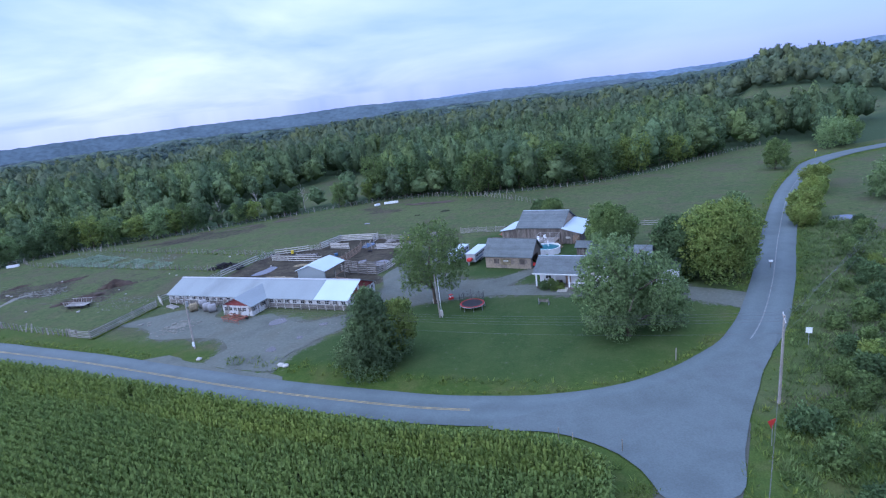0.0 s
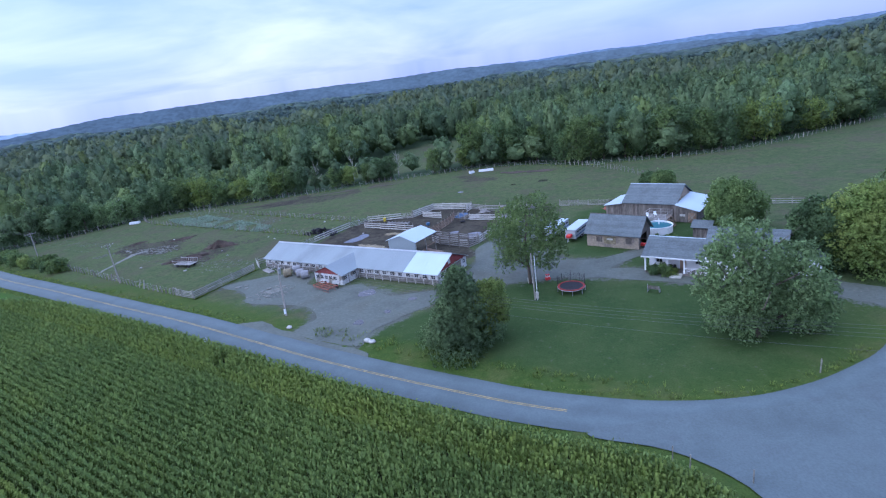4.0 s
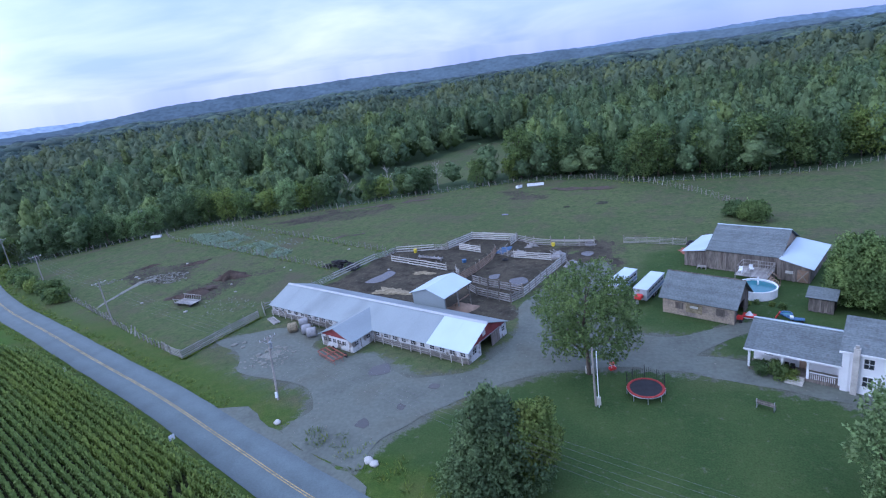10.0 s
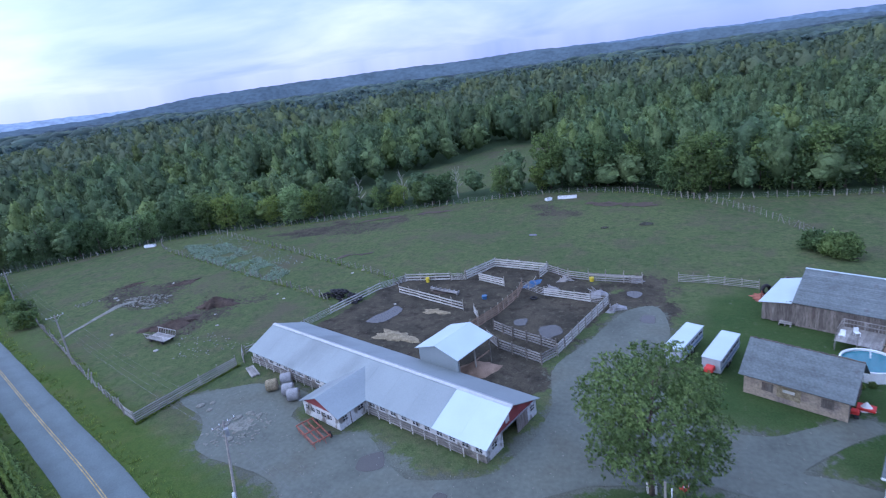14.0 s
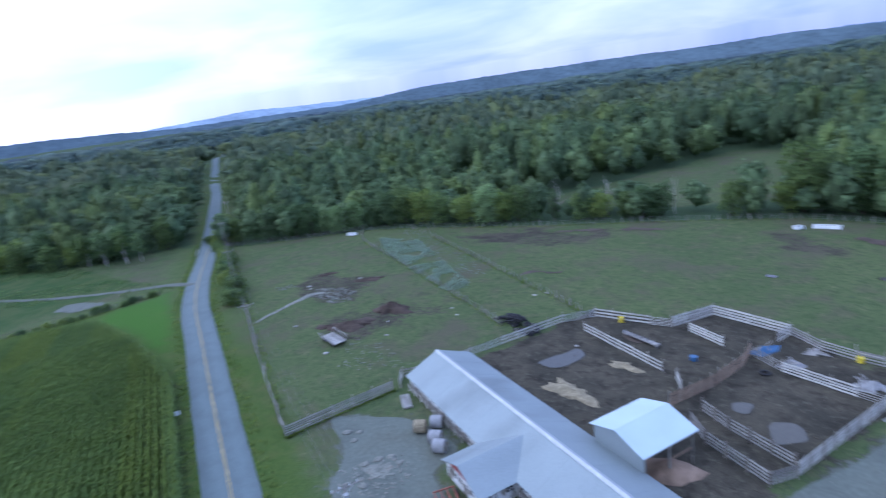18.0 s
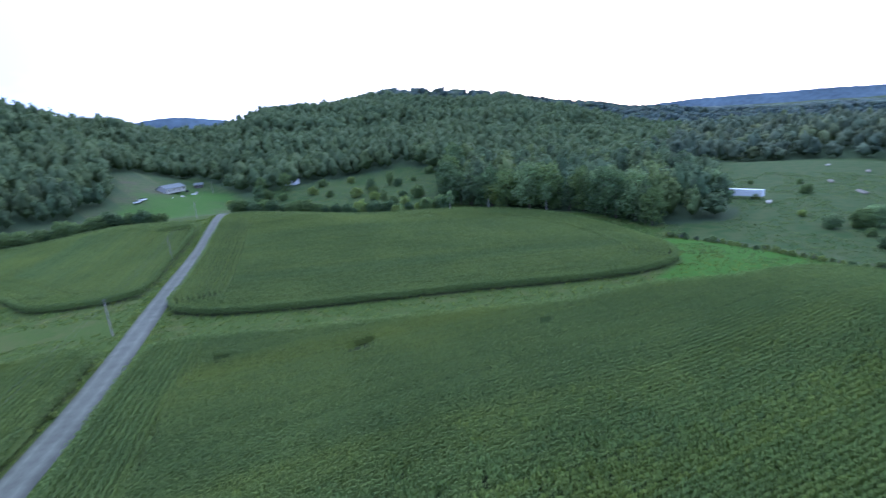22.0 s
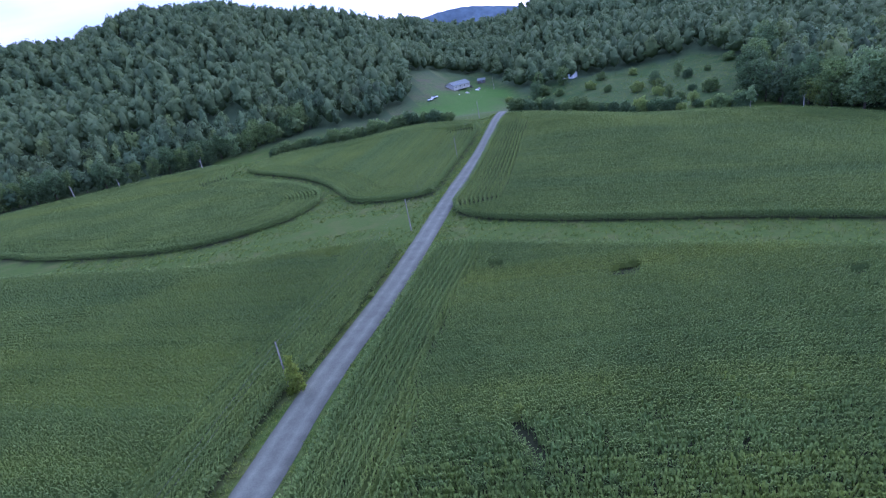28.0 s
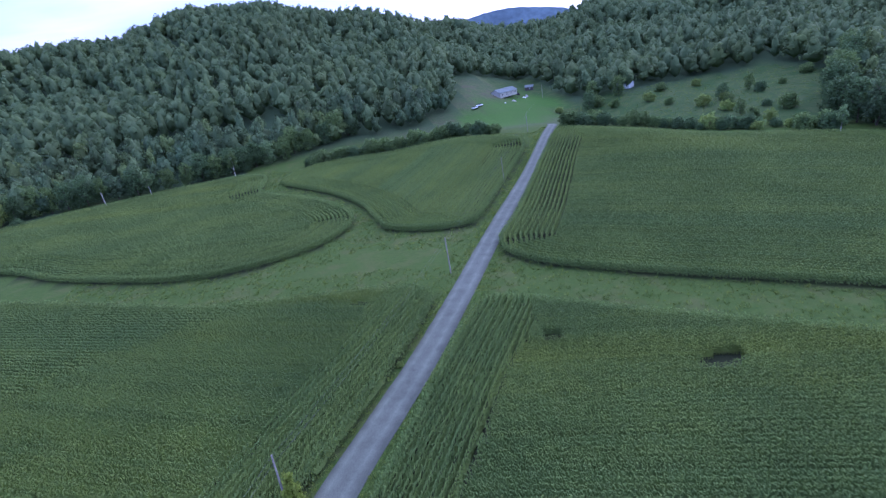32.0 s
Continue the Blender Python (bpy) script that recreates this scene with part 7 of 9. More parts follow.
def ring(bm, c, r, tube_r, n=28, m=6, squash=1.0):
    """A torus lying flat."""
    rows = []
    for i in range(n):
        a = 2 * math.pi * i / n
        row = []
        for j in range(m):
            b = 2 * math.pi * j / m
            q = r + tube_r * math.cos(b)
            row.append(bm.verts.new((c[0] + q * math.cos(a), c[1] + q * math.sin(a), c[2] + tube_r * math.sin(b) * squash)))
        rows.append(row)
    for i in range(n):
        for j in range(m):
            bm.faces.new((rows[i][j], rows[(i + 1) % n][j], rows[(i + 1) % n][(j + 1) % m], rows[i][(j + 1) % m]))
    return bm


def disc(c, r, n=32):
    bm = bmesh.new()
    bm.faces.new([bm.verts.new((c[0] + r * math.cos(2 * math.pi * i / n), c[1] + r * math.sin(2 * math.pi * i / n), c[2])) for i in range(n)])
    return bm


# trampoline with safety net
M["red_pad"] = material("faded_red_vinyl", (0.27, 0.035, 0.032), rough=0.65, vary=0.2, scale=1.5)
tr = thing("trampoline", pose(3.3, 76.5, 0), "round trampoline with a red pad and sagging dark net", "trampoline")
part("mat", tube(bmesh.new(), (0, 0, 0.74), (0, 0, 0.76), 1.60, n=32), M["black"], tr, "black jumping mat")
part("pad", ring(bmesh.new(), (0, 0, 0.77), 1.70, 0.14, 32, 6, 0.3), M["red_pad"], tr, "red edge pad")
part("frame", ring(bmesh.new(), (0, 0, 0.68), 1.84, 0.035), M["steel"], tr)
for k in range(8):
    a = 2 * math.pi * k / 8
    part("leg", tube(bmesh.new(), (1.84 * math.cos(a), 1.84 * math.sin(a), 0), (1.84 * math.cos(a), 1.84 * math.sin(a), 0.66), 0.035, n=6), M["steel"], tr)
for k in range(5):
    a = math.pi * (0.05 + 0.22 * k)
    p = part("net_pole", tube(bmesh.new(), (1.83 * math.cos(a), 1.83 * math.sin(a), 0.7), (1.84 * math.cos(a), 1.84 * math.sin(a), 2.3 - 0.25 * (k % 2)), 0.03, n=6), M["black"], tr)
bm = bmesh.new()
for k in range(26):
    a = math.pi * (0.02 + 0.036 * k)
    top = 1.75 + 0.35 * abs(math.sin(k * 0.72))
    tube(bm, (1.82 * math.cos(a), 1.82 * math.sin(a), 0.78), (1.82 * math.cos(a), 1.82 * math.sin(a), top), 0.012, n=3)
for z in (0.95, 1.15, 1.35, 1.55, 1.7):
    for k in range(25):
        a, b = math.pi * (0.02 + 0.036 * k), math.pi * (0.02 + 0.036 * (k + 1))
        tube(bm, (1.82 * math.cos(a), 1.82 * math.sin(a), z), (1.82 * math.cos(b), 1.82 * math.sin(b), z), 0.010, n=3)
part("net", bm, M["black"], tr, "dark safety net")
# pool with deck
pool = thing("swimming_pool", pose(19.7, 100.2, 0), "round above-ground pool with a white wall", "pool")
bm = bmesh.new()
n = 36
for i in range(n):
    a, b = 2 * math.pi * i / n, 2 * math.pi * (i + 1) / n
    for r0, r1, z0, z1 in ((2.45, 2.45, 0, 1.2),):
        v = [bm.verts.new((r0 * math.cos(t), r0 * math.sin(t), z)) for t, z in ((a, z0), (b, z0), (b, z1), (a, z1))]
        bm.faces.new(v)
        v = [bm.verts.new((2.38 * math.cos(t), 2.38 * math.sin(t), z)) for t, z in ((a, z1), (b, z1), (b, 0.5), (a, 0.5))]
        bm.faces.new(v)
part("wall", bm, M["white"], pool)
part("rim", ring(bmesh.new(), (0, 0, 1.2), 2.42, 0.10, 36, 6, 0.5), M["white"], pool)
part("water", disc((0, 0, 0.98), 2.39), M["pool_water"], pool, "dull blue-green pool water")
for k in range(12):
    a = 2 * math.pi * k / 12
    block("upright", (2.46 * math.cos(a) - 0.05, 2.46 * math.sin(a) - 0.05, 0, 2.46 * math.cos(a) + 0.05, 2.46 * math.sin(a) + 0.05, 1.15), M["white"], pool)
deck = thing("pool_deck", axes_pose((18.0, 104.4), (21.6, 102.3)), "weathered grey raised pool deck with railings", "deck")
for k in range(16):
    block("plank", (0.26 * k, 0, 1.14, 0.26 * k + 0.24, 3.9, 1.19), M["fence_grey"], deck)
for x in (0.05, 2.0, 4.0):
    for y in (0.05, 3.75):
        block("post", (x, y, 0, x + 0.1, y + 0.1, 2.15), M["fence_grey"], deck)
for z in (1.6, 2.1):
    block("rail", (0.0, 3.86, z, 4.15, 3.9, z + 0.09), M["fence_grey"], deck)
    block("rail", (4.11, 0.05, z, 4.15, 3.86, z + 0.09), M["fence_grey"], deck)
    block("rail", (0.0, 1.2, z, 0.04, 3.86, z + 0.09), M["fence_grey"], deck)
for k in range(12):
    block("baluster", (0.3 + 0.32 * k, 3.90, 1.19, 0.36 + 0.32 * k, 3.93, 2.15), M["fence_grey"], deck)
for k in range(9):
    block("baluster", (4.15, 0.3 + 0.4 * k, 1.19, 4.18, 0.36 + 0.4 * k, 2.15), M["fence_grey"], deck)
for k in range(5):
    block("step", (4.2 + 0.26 * k, 0.1, 0.98 - 0.22 * k, 4.5 + 0.26 * k, 1.2, 1.03 - 0.22 * k), M["fence_brown"], deck)
for y in (0.1, 1.2):
    part("stair_rail", tube(bmesh.new(), (4.2, y, 1.9), (5.5, y, 0.95), 0.05, n=4), M["fence_brown"], deck)
    part("stair_post", tube(bmesh.new(), (5.45, y, 0.0), (5.45, y, 1.0), 0.05, n=4), M["fence_brown"], deck)
for i, (x, y) in enumerate(((0.5, 1.0), (1.6, 2.2))):
    c = thing("deck_chair", deck.matrix_basis @ pose(x, y, 1.19, 0, 0, 40 * i), "white plastic chair on the pool deck", "chair", "deck chairs")
    block("seat", (-0.25, -0.25, 0.36, 0.25, 0.25, 0.41), M["white"], c)
    block("back", (-0.25, 0.22, 0.41, 0.25, 0.27, 0.9), M["white"], c)
    for a in (-0.24, 0.2):
        for b in (-0.24, 0.2):
            block("leg", (a, b, 0, a + 0.04, b + 0.04, 0.36), M["white"], c)
ld = thing("pool_ladder", pose(20.2, 101.2, 0.9, 0, 0, 60), "white pool ladder on the rim", "ladder")
for x in (-0.2, 0.2):
    part("rail", tube(bmesh.new(), (x, 0, -0.5), (x, 0.1, 1.1), 0.03, n=6), M["white"], ld)
for k in range(3):
    block("rung", (-0.2, -0.03, -0.3 + 0.35 * k, 0.2, 0.05, -0.26 + 0.35 * k), M["white"], ld)
# toys on the grass
tc = thing("covered_cart", axes_pose((17.1, 93.4), (18.3, 92.8)), "small red cart under a white cover", "cart")
part("cover", heap(rs_y, 0.75, 0.55, 0.85, 10, 4, 0.08), M["white"], tc)
block("tray", (-0.7, -0.5, 0.12, 0.7, 0.5, 0.3), M["red_paint"], tc)
sl = thing("toy_slide", pose(20.2, 92.9, 0, 0, 0, 70), "small red and blue plastic slide", "toy")
part("chute", slab(bmesh.new(), [(-0.22, -0.1, 0.75), (-0.22, -1.3, 0.12), (0.22, -1.3, 0.12), (0.22, -0.1, 0.75)], 0.06), M["blue"], sl)
part("ladder", slab(bmesh.new(), [(-0.25, 0.4, 0.0), (-0.25, -0.05, 0.9), (0.25, -0.05, 0.9), (0.25, 0.4, 0.0)], 0.08), M["red_paint"], sl)
kp = thing("paddling_pool", pose(21.3, 93.8, 0), "small round blue paddling pool", "toy")
part("rim", ring(bmesh.new(), (0, 0, 0.12), 0.6, 0.12, 20), M["blue"], kp)
part("floor", tube(bmesh.new(), (0, 0, 0.0), (0, 0, 0.1), 0.55, n=20), M["pool_water"], kp)
tb = thing("toy_car_bed", pose(21.9, 92.0, 0, 0, 0, -15), "light blue plastic toy car", "toy")
block("body", (-0.75, -0.3, 0.12, 0.75, 0.3, 0.38), M["blue"], tb, bevel=0.08)
block("hood", (-0.78, -0.25, 0.38, -0.4, 0.25, 0.62), M["white"], tb, bevel=0.06)
for x in (-0.5, 0.5):
    for y in (-0.32, 0.32):
        part("wheel", tube(bmesh.new(), (x, y - 0.05, 0.14), (x, y + 0.05, 0.14), 0.14, n=10), M["black"], tb)
kc = thing("ride_on_toy", pose(0.3, 81.0, 0, 0, 0, 30), "red and white ride-on toy car on the lawn", "toy")
block("body", (-0.4, -0.25, 0.1, 0.4, 0.25, 0.5), M["red_paint"], kc, bevel=0.1)
block("roof", (-0.25, -0.22, 0.85, 0.25, 0.22, 0.92), M["red_paint"], kc)
for x in (-0.22, 0.18):
    for y in (-0.2, 0.16):
        block("pillar", (x, y, 0.5, x + 0.04, y + 0.04, 0.85), M["white"], kc)
bx = thing("utility_box", pose(-2.2, 80.6, 0), "pale green box beside the maple trunk", "box")
block("body", (-0.4, -0.3, 0, 0.4, 0.3, 0.7), M["concrete"], bx, bevel=0.05)
bn = thing("garden_bench", pose(13.6, 74.4, 0, 0, 0, 150), "old dark slatted garden bench on the lawn", "bench")
for k in range(4):
    block("slat", (-0.8, -0.22 + 0.12 * k, 0.42, 0.8, -0.14 + 0.12 * k, 0.45), M["board_grey"], bn)
for k in range(3):
    block("back_slat", (-0.8, 0.26, 0.55 + 0.14 * k, 0.8, 0.29, 0.64 + 0.14 * k), M["board_grey"], bn)
for x in (-0.75, 0.7):
    block("leg", (x, -0.22, 0, x + 0.05, 0.3, 0.42), M["steel"], bn)
    block("arm", (x, 0.24, 0.42, x + 0.05, 0.3, 1.0), M["steel"], bn)


# livestock trailers
def trailer(p, q, label, nose, length=6.6):
    t = thing("livestock_trailer", axes_pose(p, q), label, "trailer", "livestock trailers")
    block("body", (0, -0.95, 0.55, length, 0.95, 2.15), M["trailer_white"], t, bevel=0.06)
    bm = bmesh.new()
    slab(bm, [(-0.05, -1.0, 2.2), (length + 0.05, -1.0, 2.2), (length + 0.05, 1.0, 2.2), (-0.05, 1.0, 2.2)], 0.05)
    part("roof", bm, M["roof_white"], t)
    for y in (-0.962, 0.962):
        block("stripe", (0.1, y - 0.012, 0.95, length - 0.1, y + 0.012, 1.12), M["blue"], t, "dark painted stripe")
    for k in range(5):
        # slots are not cut: near-black slabs carry the shade inside them
        block("side_slot", (0.7 + 1.15 * k, -0.965, 1.5, 1.55 + 1.15 * k, -0.945, 1.75), M["dark"], t)
        block("side_slot", (0.7 + 1.15 * k, 0.945, 1.5, 1.55 + 1.15 * k, 0.965, 1.75), M["dark"], t)
    for x in (2.7, 3.6):
        for y in (-0.85, 0.85):
            wl_ = part("wheel", tube(bmesh.new(), (x, y - 0.1, 0.36), (x, y + 0.1, 0.36), 0.36, n=14), M["black"], t)
            part("rim", tube(bmesh.new(), (x, y - 0.11, 0.36), (x, y + 0.11, 0.36), 0.17, n=10), M["steel"], wl_)
    block("fender", (2.2, -1.06, 0.75, 4.1, -0.96, 0.85), M["steel"], t)
    block("gooseneck", (-1.0, -0.45, 0.95, 0, 0.45, 1.5), nose, t, bevel=0.1)
    block("hitch", (-0.9, -0.06, 0.3, -0.75, 0.06, 1.0), M["steel"], t)
    block("jack", (-0.5, 0.3, 0, -0.4, 0.4, 1.0), M["steel"], t)
    return t


trailer((1.3, 100.2), (4.2, 105.7), "white livestock trailer parked on the grass", M["trailer_white"])
trailer((4.9, 98.2), (7.6, 103.6), "white livestock trailer with a red nose by the shed", M["red_paint"])

# round bales
def bale(x, y, turn, mat, label):
    t = thing("round_bale", pose(x, y, 0, 0, 0, turn), label, "hay bale", "round bales by the barn")
    bm = bmesh.new()
    bmesh.ops.create_cone(bm, cap_ends=True, segments=20, radius1=0.72, radius2=0.72, depth=1.35, matrix=Matrix.Translation((0, 0, 0.70)) @ Euler((0, radians(90), 0)).to_matrix().to_4x4())
    bmesh.ops.bevel(bm, geom=[e for e in bm.edges if len(e.link_faces) == 2 and any(len(f.verts) > 5 for f in e.link_faces)], offset=0.09, segments=2, affect="EDGES")
    part("roll", bm, mat, t)
    for s in (-0.68, 0.68):
        part("end", ring(bmesh.new(), (0, 0, 0), 0.42, 0.05, 16, 4), M["hay"], t).matrix_basis = Matrix.Translation((s, 0, 0.70)) @ Euler((0, radians(90), 0)).to_matrix().to_4x4()
    return t


bale(-44.9, 91.9, 28, M["hay"], "weathered round hay bale with a straw end")
bale(-43.8, 93.4, 28, M["hay_grey"], "grey weathered round bale beside the barn")
bale(-42.2, 91.2, 22, M["hay_grey"], "grey weathered round bale beside the barn")
bale(-40.9, 90.2, 20, M["hay_grey"], "grey weathered round bale beside the barn")
# rusty harrow
cu = thing("rusty_harrow", pose(-35.0, 84.2, 0, 0, 0, -36), "rusty red spring-tooth harrow on the gravel", "implement")
for y in (-0.9, -0.3, 0.3, 0.9):
    block("bar", (-2.2, y - 0.05, 0.5, 2.2, y + 0.05, 0.62), M["rust"], cu)
for x in (-2.1, 0, 2.1):
    block("cross_bar", (x - 0.05, -1.0, 0.62, x + 0.05, 1.0, 0.72), M["rust"], cu)
for k in range(9):
    for y in (-0.9, 0.3):
        part("tine", tube(bmesh.new(), (-2.0 + 0.5 * k, y, 0.5), (-1.8 + 0.5 * k, y, 0.0), 0.03, n=4), M["rust"], cu)
for x in (-1.6, 1.6):
    part("wheel", tube(bmesh.new(), (x, 1.05, 0.35), (x, 1.2, 0.35), 0.35, n=14), M["black"], cu)
# paddock: dung heaps, hay wagon, troughs
for x, y, rx, ry, h, a, lab in ((-72.4, 116.8, 3.4, 2.4, 1.5, 35, "large brown dung heap in the paddock"), (-74.6, 109.2, 4.4, 2.0, 0.8, 35, "low dark dung heap in the paddock"), (-77.8, 107.0, 2.2, 1.4, 0.5, 10, "low dark dung heap in the paddock"), (-88.5, 127.2, 4.0, 1.0, 0.4, 40, "trodden brown soil bank in the paddock"), (-100.8, 126.6, 2.8, 0.8, 0.4, 60, "dark rotting log heap in the paddock"), (-34.0, 106.0, 3.2, 1.8, 0.3, -20, "trampled yellow hay in the muddy pen"), (-30.4, 113.9, 2.0, 1.0, 0.3, -20, "small heap of yellow hay in the pen")):
    t = thing("dung_heap" if "hay" not in lab else "hay_heap", pose(x, y, float(land(x, y)) - 0.03, 0, 0, a), lab, "heap")
    part("mound", heap(rs_y, rx, ry, h, 34, 10, 0.22), M["dung"] if "hay" not in lab else M["hay"], t, smooth=True)
wg = thing("hay_wagon", pose(-72.4, 103.4, 0, 0, 0, -14), "grey wooden hay rack wagon without hay", "wagon")
for k in range(7):
    block("floor_board", (-2.3, -1.05 + 0.3 * k, 0.62, 2.3, -0.78 + 0.3 * k, 0.67), M["fence_grey"], wg)
for s in (-1, 1):
    for k in range(8):
        part("side_slat", tube(bmesh.new(), (-2.2 + 0.62 * k, s * 1.05, 0.65), (-2.0 + 0.62 * k, s * 1.25, 1.5), 0.04, n=4), M["fence_grey"], wg)
    block("side_rail", (-2.3, s * 1.22 - 0.04, 1.42, 2.4, s * 1.22 + 0.04, 1.52), M["fence_grey"], wg)
for x in (-1.5, 1.5):
    for y in (-0.8, 0.8):
        part("wheel", tube(bmesh.new(), (x, y - 0.1, 0.32), (x, y + 0.1, 0.32), 0.32, n=12), M["black"], wg)
for x, y, a, L, lab in ((-122.8, 154.2, 12, 3.0, "white water trough by the fence"), (-15.0, 178.6, 0, 4.6, "long pale feed trough in the pasture"), (-19.5, 177.4, 40, 1.6, "pale feed tub in the pasture")):
    t = thing("water_trough", pose(x, y, float(land(x, y)), 0, 0, a), lab, "trough")
    block("base", (-L / 2, -0.45, 0, L / 2, 0.45, 0.12), M["white"], t)
    for d in ((-L / 2, -0.45, 0.12, L / 2, -0.38, 0.65), (-L / 2, 0.38, 0.12, L / 2, 0.45, 0.65), (-L / 2, -0.38, 0.12, -L / 2 + 0.07, 0.38, 0.65), (L / 2 - 0.07, -0.38, 0.12, L / 2, 0.38, 0.65)):
        block("side", d, M["white"], t)
    block("water", (-L / 2 + 0.07, -0.38, 0.45, L / 2 - 0.07, 0.38, 0.5), M["water"], t)


def stones(name, pts, lo, hi, label, mat="stone", flat=0.5):
    for x, y in pts:
        t = thing(name, pose(x, y, float(land(x, y)), 0, 0, rs_y.uniform(0, 360)), label, "stone", name)
        bm = bmesh.new()
        bmesh.ops.create_icosphere(bm, subdivisions=2, radius=1.0)
        s = rs_y.uniform(lo, hi)
        for v in bm.verts:
            k = 1 + rs_y.uniform(-0.16, 0.16)
            v.co = Vector((v.co.x * s * k * 1.2, v.co.y * s * k, max(-0.2, v.co.z * s * k * flat) + s * flat * 0.4))
        part("rock", bm, M[mat], t, smooth=True)


stones("boulder", [(-22.6, 64.9), (-21.9, 64.5), (-35.3, 70.2)], 0.3, 0.5, "pale boulder at the drive entrance", "concrete")
stones("rubble", [(-52.4, 87.9), (-51.2, 88.6), (-50.6, 87.2), (-45.9, 86.2), (-44.9, 87.1), (-46.6, 84.9), (-43.5, 86.8), (-44.4, 82.6), (-45.3, 83.1)], 0.22, 0.5, "pale broken concrete rubble beside the drive", "rubble", 0.3)
stones("paddock_stone", [(-69.5, 112.6), (-70.6, 100.2), (-97, 118.6), (-98.5, 119.5), (-84, 104.8), (-91, 127), (-60, 119), (-62.5, 121), (-66, 108.6), (-50.5, 132), (-52, 130.5), (-38, 116.5)], 0.16, 0.4, "pale stone lying in the paddock", "stone", 0.45)
patch("sand_spill", [(-47.0, 85.0), (-45.4, 86.6), (-43.6, 86.4), (-43.4, 84.6), (-45, 83.8)], 0.035, M["rubble"], "pale sand spilled on the yard", "sand", seed=11, rough=0.4)
ribbon("stone_track", [(-92.8, 102.6), (-93.4, 105), (-93.8, 109), (-94.1, 113), (-94.0, 116.4), (-92, 118.4)], [0.7, 0.9, 1.0, 1.3, 1.6, 1.2], 0.012, M["rubble"], "narrow pale stony track through the paddock", 0.16, 0.5)


def pebbles(name, area, n, lo, hi, mat, label, seed, flat=0.35):
    """Many small flat stones lying in an area."""
    rs = np.random.RandomState(seed)
    a = np.array(area)
    p = rs.uniform(a.min(0), a.max(0), (n * 3, 2))
    p = p[inside(p[:, 0], p[:, 1], area)][:n]
    shapes = []
    for k in range(4):
        v, f = blob(rs, 6, 3, 0.3)
        shapes.append((v * (1.0, 0.7, flat), f))
    pos = np.column_stack([p, land(p[:, 0], p[:, 1]) + 0.02])
    tagged(new(name, scatter(shapes, pos, rs.uniform(lo, hi, len(p)), rs.uniform(0, 6.28, len(p)), rs.randint(0, 4, len(p)), name, mat)), label, "stones", kind="stuff")


pebbles("loose_stones", [(-95, 115.5), (-95.4, 119.6), (-90.5, 121.8), (-86.4, 121.4), (-83, 117), (-86, 114.6), (-90, 115.6)], 300, 0.06, 0.30, M["rubble"], "pale stones scattered on the trodden paddock soil", 41)
pebbles("loose_stones", [(-71, 105), (-66, 107), (-57, 103), (-52, 107), (-60, 99), (-66, 98)], 120, 0.05, 0.2, M["rubble"], "pale stones scattered in the paddock grass", 42)
pebbles("loose_stones", [(-106, 116), (-104, 119), (-101, 118.5), (-103, 115.5)], 60, 0.06, 0.22, M["rubble"], "pale stones scattered in the paddock grass", 43)
pebbles("loose_stones", [(-48.5, 83), (-44, 88), (-40.5, 86), (-41.6, 82), (-46, 80.6)], 170, 0.05, 0.26, M["rubble"], "broken pale concrete and sand lying on the yard", 44)
pebbles("loose_stones", [(-110, 160), (-104, 161), (-76, 144.5), (-66, 137), (-71, 136), (-88, 144)], 420, 0.05, 0.20, M["lane_stone"], "grey stones lying in the grassy cattle lane", 45)
pebbles("mud_clods", PENS, 500, 0.04, 0.13, M["mud"], "trodden clods of mud in the cattle pens", 46, 0.5)
pebbles("mud_clods", SOIL, 160, 0.06, 0.2, M["mud"], "dark clods of soil in the paddock", 47, 0.6)
pebbles("mud_clods", SOIL_LOW, 160, 0.06, 0.2, M["mud"], "dark clods of soil in the paddock", 48, 0.6)
pebbles("drive_stones", DRIVE, 1300, 0.03, 0.10, M["rubble"], "loose pale stones on the gravel drive", 49, 0.5)

# old tyres heaped behind the pen fence
ty = thing("tyre_pile", pose(-48.6, 119.4, 0, 0, 0, -24), "heap of old black tyres behind the pen fence", "tyre pile")
rs_ty = np.random.RandomState(8)
TYRE = bmesh_data("tyre", ring(bmesh.new(), (0, 0, 0), 0.30, 0.13, 12, 6, 0.85), M["black"], True)
for k in range(70):
    u, w = rs_ty.uniform(-1, 1), rs_ty.uniform(-1, 1)
    top = max(0.0, 1.15 * (1 - u * u) * (1 - w * w))
    z = 0.12 + 0.2 * int(rs_ty.uniform(0, top) / 0.2) if k % 3 else 0.12 + top
    part("tyre", TYRE, None, ty).matrix_basis = Matrix.Translation((u * 4.2, w * 1.5, z)) @ Euler((rs_ty.normal(0, 0.35), rs_ty.normal(0, 0.35), 0)).to_matrix().to_4x4()
